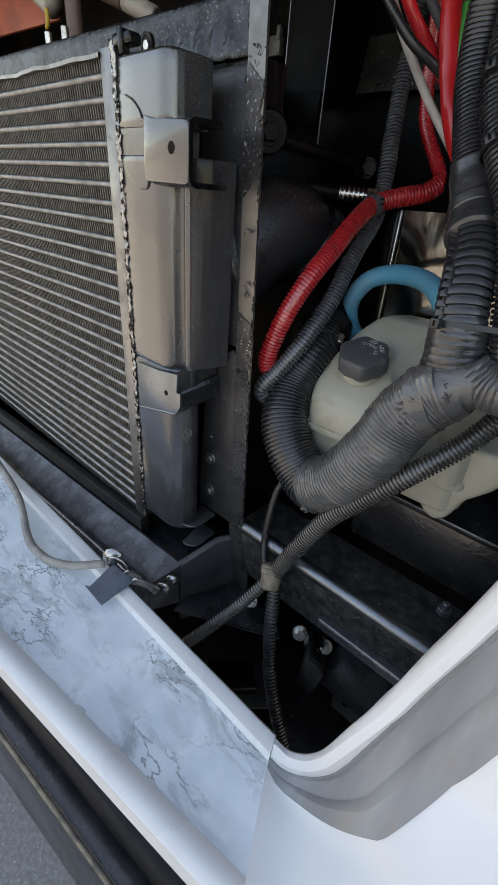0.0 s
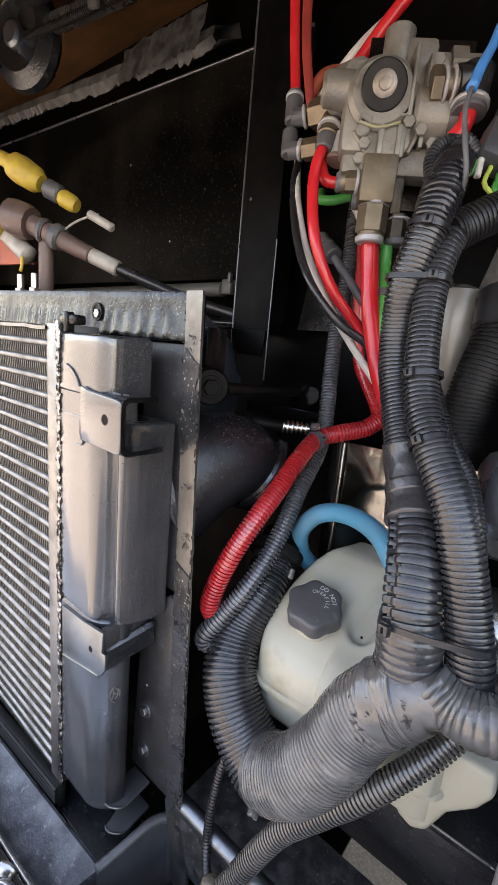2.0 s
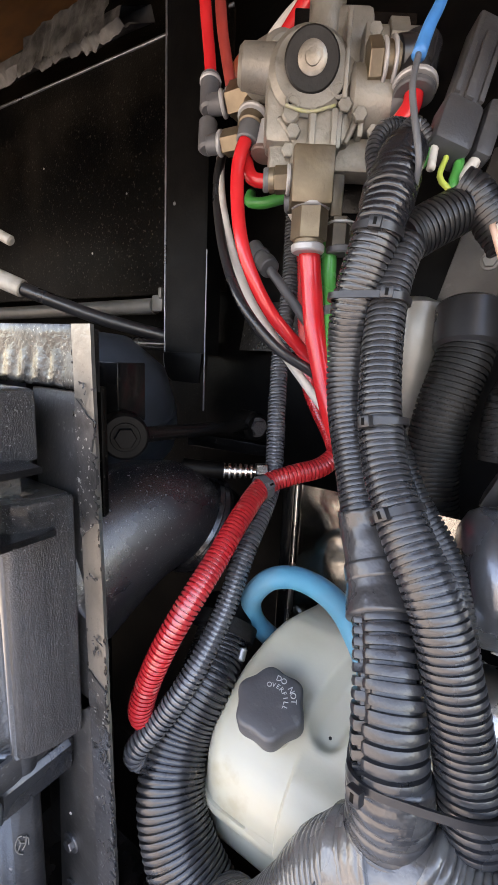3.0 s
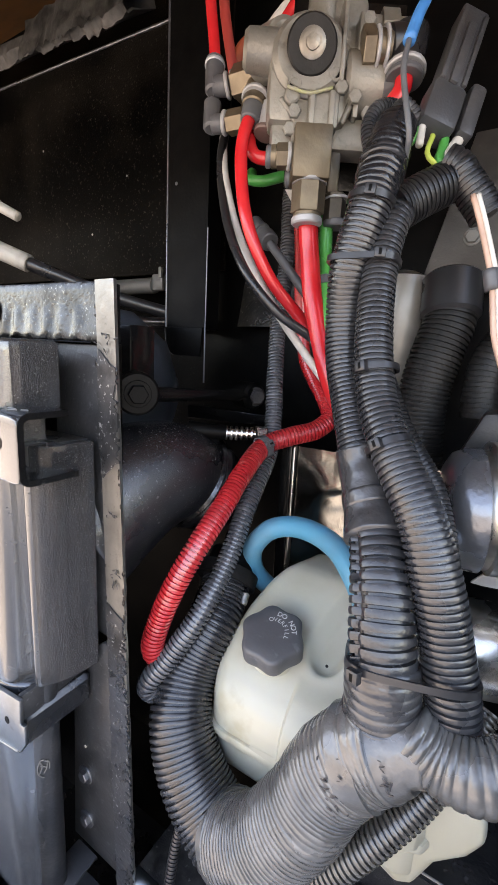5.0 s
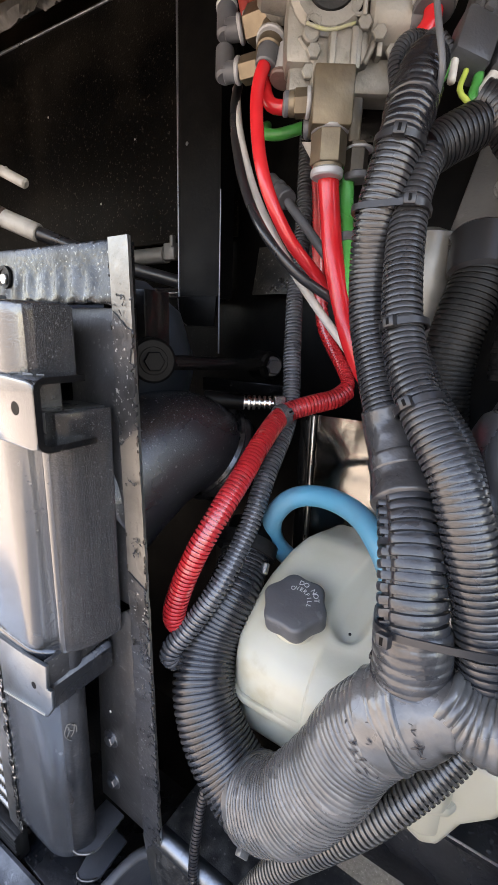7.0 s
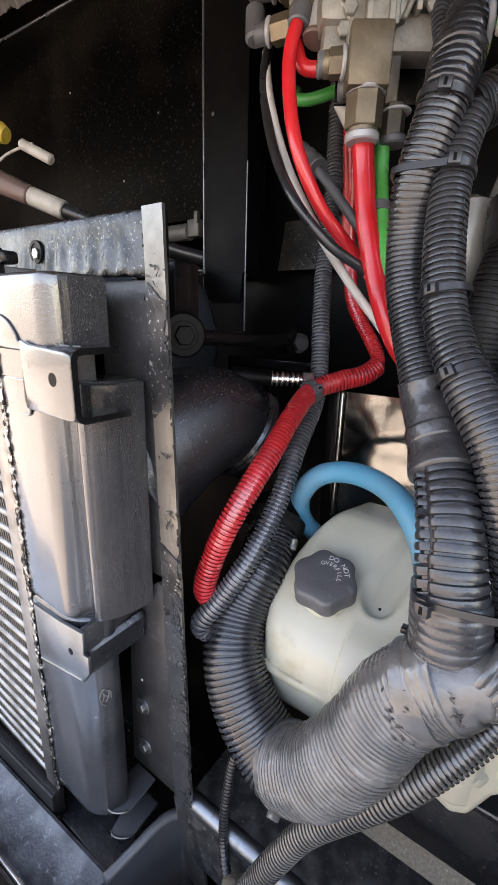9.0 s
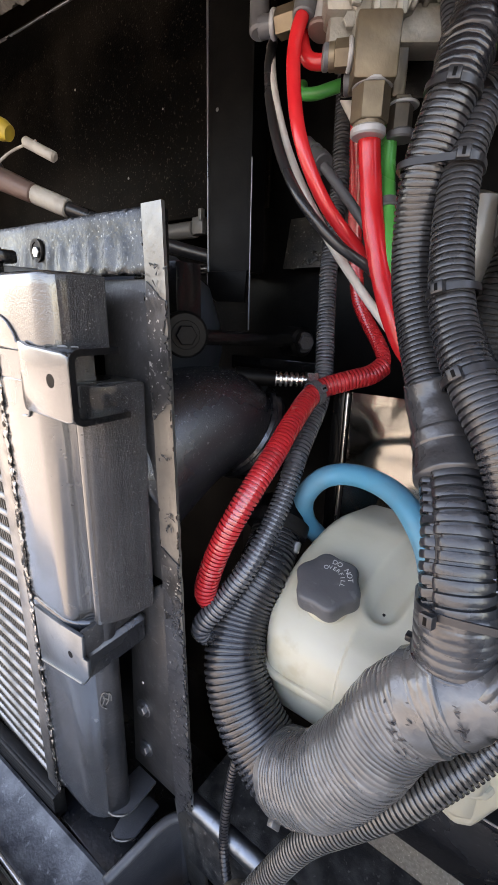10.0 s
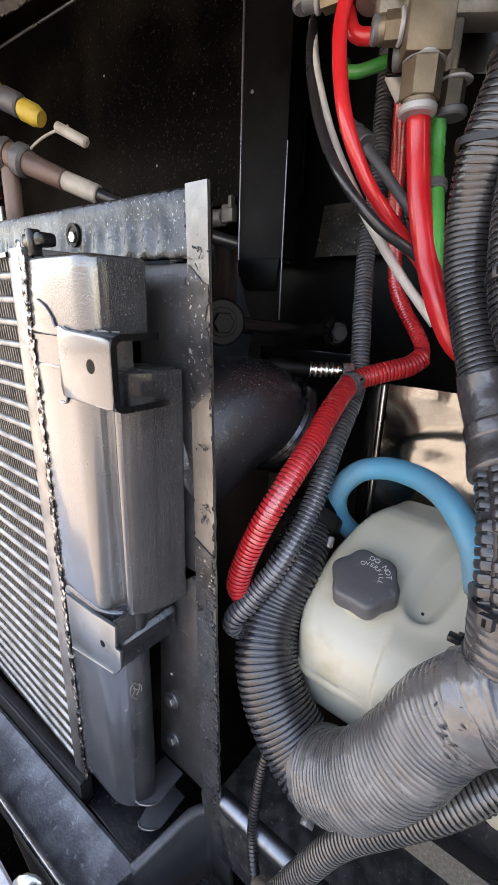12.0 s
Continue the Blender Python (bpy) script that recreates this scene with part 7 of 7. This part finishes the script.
part("edge_post", box(-0.2465, -0.2345, 0.488, 0.500, 0.80, 1.104, 0.001), M_BLACK, shield, "black edge post")
part("edge_fold", box(-0.2335, -0.2305, 0.487, 0.494, 0.80, 1.100, 0.0008), M_STEEL, shield)

pump = thing("electric_pump", (-0.03, 0.42, 1.04), "silver electric pump with black bracket", "pump")
part("housing", turned((-0.088, 0.405, 1.100), (0.96, 0.25, 0.05), [(0.018, 0), (0.032, 0.004), (0.039, 0.012), (0.041, 0.030), (0.041, 0.034), (0.036, 0.036), (0.036, 0.07), (0.030, 0.10)], 36), M_STEEL, pump, "brushed silver housing")
part("front_ring", turned((-0.0755, 0.411, 1.101), (0.96, 0.25, 0.05), [(0.0405, 0), (0.0435, 0.002), (0.0435, 0.010), (0.0405, 0.012)], 36), M_STEEL, pump)
part("dark_end", turned((-0.096, 0.401, 1.0995), (0.96, 0.25, 0.05), [(0.010, -0.005), (0.028, -0.003), (0.0365, 0.002), (0.0398, 0.009), (0.0404, 0.018)], 36), M_PUMPCAP, pump, "blue-grey end cap")
part("bracket", merged(slab([(-0.098, 1.128), (-0.085, 1.160), (-0.03, 1.163), (-0.03, 1.128)], "y", 0.440, 0.475, 0.004), box(-0.07, -0.02, 0.42, 0.47, 1.120, 1.142, 0.004)), M_GREY_PLASTIC, pump, "black bracket")
part("arm", slab([(-0.076, 1.040), (-0.068, 1.050), (-0.02, 1.058), (-0.02, 1.046), (-0.068, 1.040)], "y", 0.424, 0.428, 0.001), M_COLLAR, pump, "flat grey arm")
pump.location += Vector((0.0150, 0.0100, -0.0040))
pump2 = thing("electric_pump", (-0.03, 0.44, 0.95), "silver electric pump below first one", "pump")
part("housing", turned((-0.082, 0.430, 0.985), (0.96, 0.25, 0.05), [(0.020, 0), (0.030, 0.004), (0.034, 0.014), (0.034, 0.045), (0.028, 0.05), (0.028, 0.09)], 32), M_STEEL, pump2)
part("dark_end", turned((-0.092, 0.4255, 0.985), (0.96, 0.25, 0.05), [(0.010, -0.003), (0.026, -0.001), (0.033, 0.004), (0.0352, 0.010), (0.0352, 0.020)], 32), M_PUMPCAP, pump2)

pbox = thing("plastic_guard", (-0.005, 0.217, 0.99), "dusty dark grey plastic guard at the panel corner", "guard")
part("face", slab([(-0.0246, 1.0441), (-0.0251, 1.0405), (-0.0252, 1.0156), (-0.0235, 1.0119), (-0.0089, 1.006), (-0.002, 1.001), (-0.0024, 1.0388), (-0.0048, 1.0429)], "y", 0.2130, 0.2165, 0.0012), M_GUARD, pbox)
part("wing", slab([(-0.0022, 1.0403), (-0.0024, 1.0039), (-0.0014, 0.9986), (0.0025, 0.9872), (0.0129, 0.9832), (0.0228, 0.9872), (0.0188, 1.0219), (0.0078, 1.0341)], "y", 0.2175, 0.2215, 0.0012), M_GUARD, pbox)
part("rib", rod((-0.0024, 0.2165, 1.0388), (-0.002, 0.2165, 1.001), 0.0018, n=10), M_GUARD, pbox)
rear = thing("rear_box", (0.0, 0.45, 0.77), "black box on the rail behind reservoir", "box")
part("case", box(-0.16, 0.10, 0.3825, 0.50, 0.762, 0.836, 0.004), M_DUSTY, rear)
part("lid", box(-0.162, 0.102, 0.3805, 0.502, 0.832, 0.840, 0.002), M_DUSTY, rear)
part("lid_edge", rod((-0.162, 0.3810, 0.8385), (0.102, 0.3810, 0.8385), 0.0010, n=8), M_BEAM, rear, "rubbed lid edge")

# ---- clips on the ledge ----
clip = thing("ledge_clip", (-0.32, 0.15, 0.72), "blue-grey sheet clip with twisted tabs on ledge", "clip")
part("flap", slab([(-0.3290, 0.1300), (-0.3230, 0.1330), (-0.3350, 0.1690), (-0.2975, 0.1710), (-0.2930, 0.1295)], "z", 0.7255, 0.7275, 0.0006), M_FLAP, clip, "flat blue-grey flap")
for pts in ([(-0.3350, 0.1680, 0.7265), (-0.3330, 0.1670, 0.7360), (-0.3260, 0.1690, 0.7420), (-0.3190, 0.1730, 0.7370), (-0.3180, 0.1750, 0.7260)], [(-0.3420, 0.1640, 0.7265), (-0.3440, 0.1660, 0.7350), (-0.3380, 0.1720, 0.7385), (-0.3310, 0.1760, 0.7320)], [(-0.3000, 0.1700, 0.7265), (-0.2960, 0.1800, 0.7180), (-0.2930, 0.1910, 0.7050), (-0.2890, 0.1960, 0.6960)], [(-0.3150, 0.1700, 0.7265), (-0.3120, 0.1790, 0.7200), (-0.3080, 0.1880, 0.7080)]):
    tab = sweep(pts, 0.0060, sides=8, flat=0.25)
    tab.materials.append(M_STEEL)
    part("tab", tab, M_STEEL, clip, "bent silver metal tab")
hose("ledge_hose", [(-0.62, 0.150, 0.738), (-0.52, 0.140, 0.732), (-0.44, 0.118, 0.7275), (-0.408, 0.116, 0.7270), (-0.380, 0.121, 0.7290), (-0.356, 0.135, 0.7315), (-0.336, 0.159, 0.7330)], 0.0046, M_SLEEVE, "dirty grey tube lying on the ledge", "tube", sides=14)
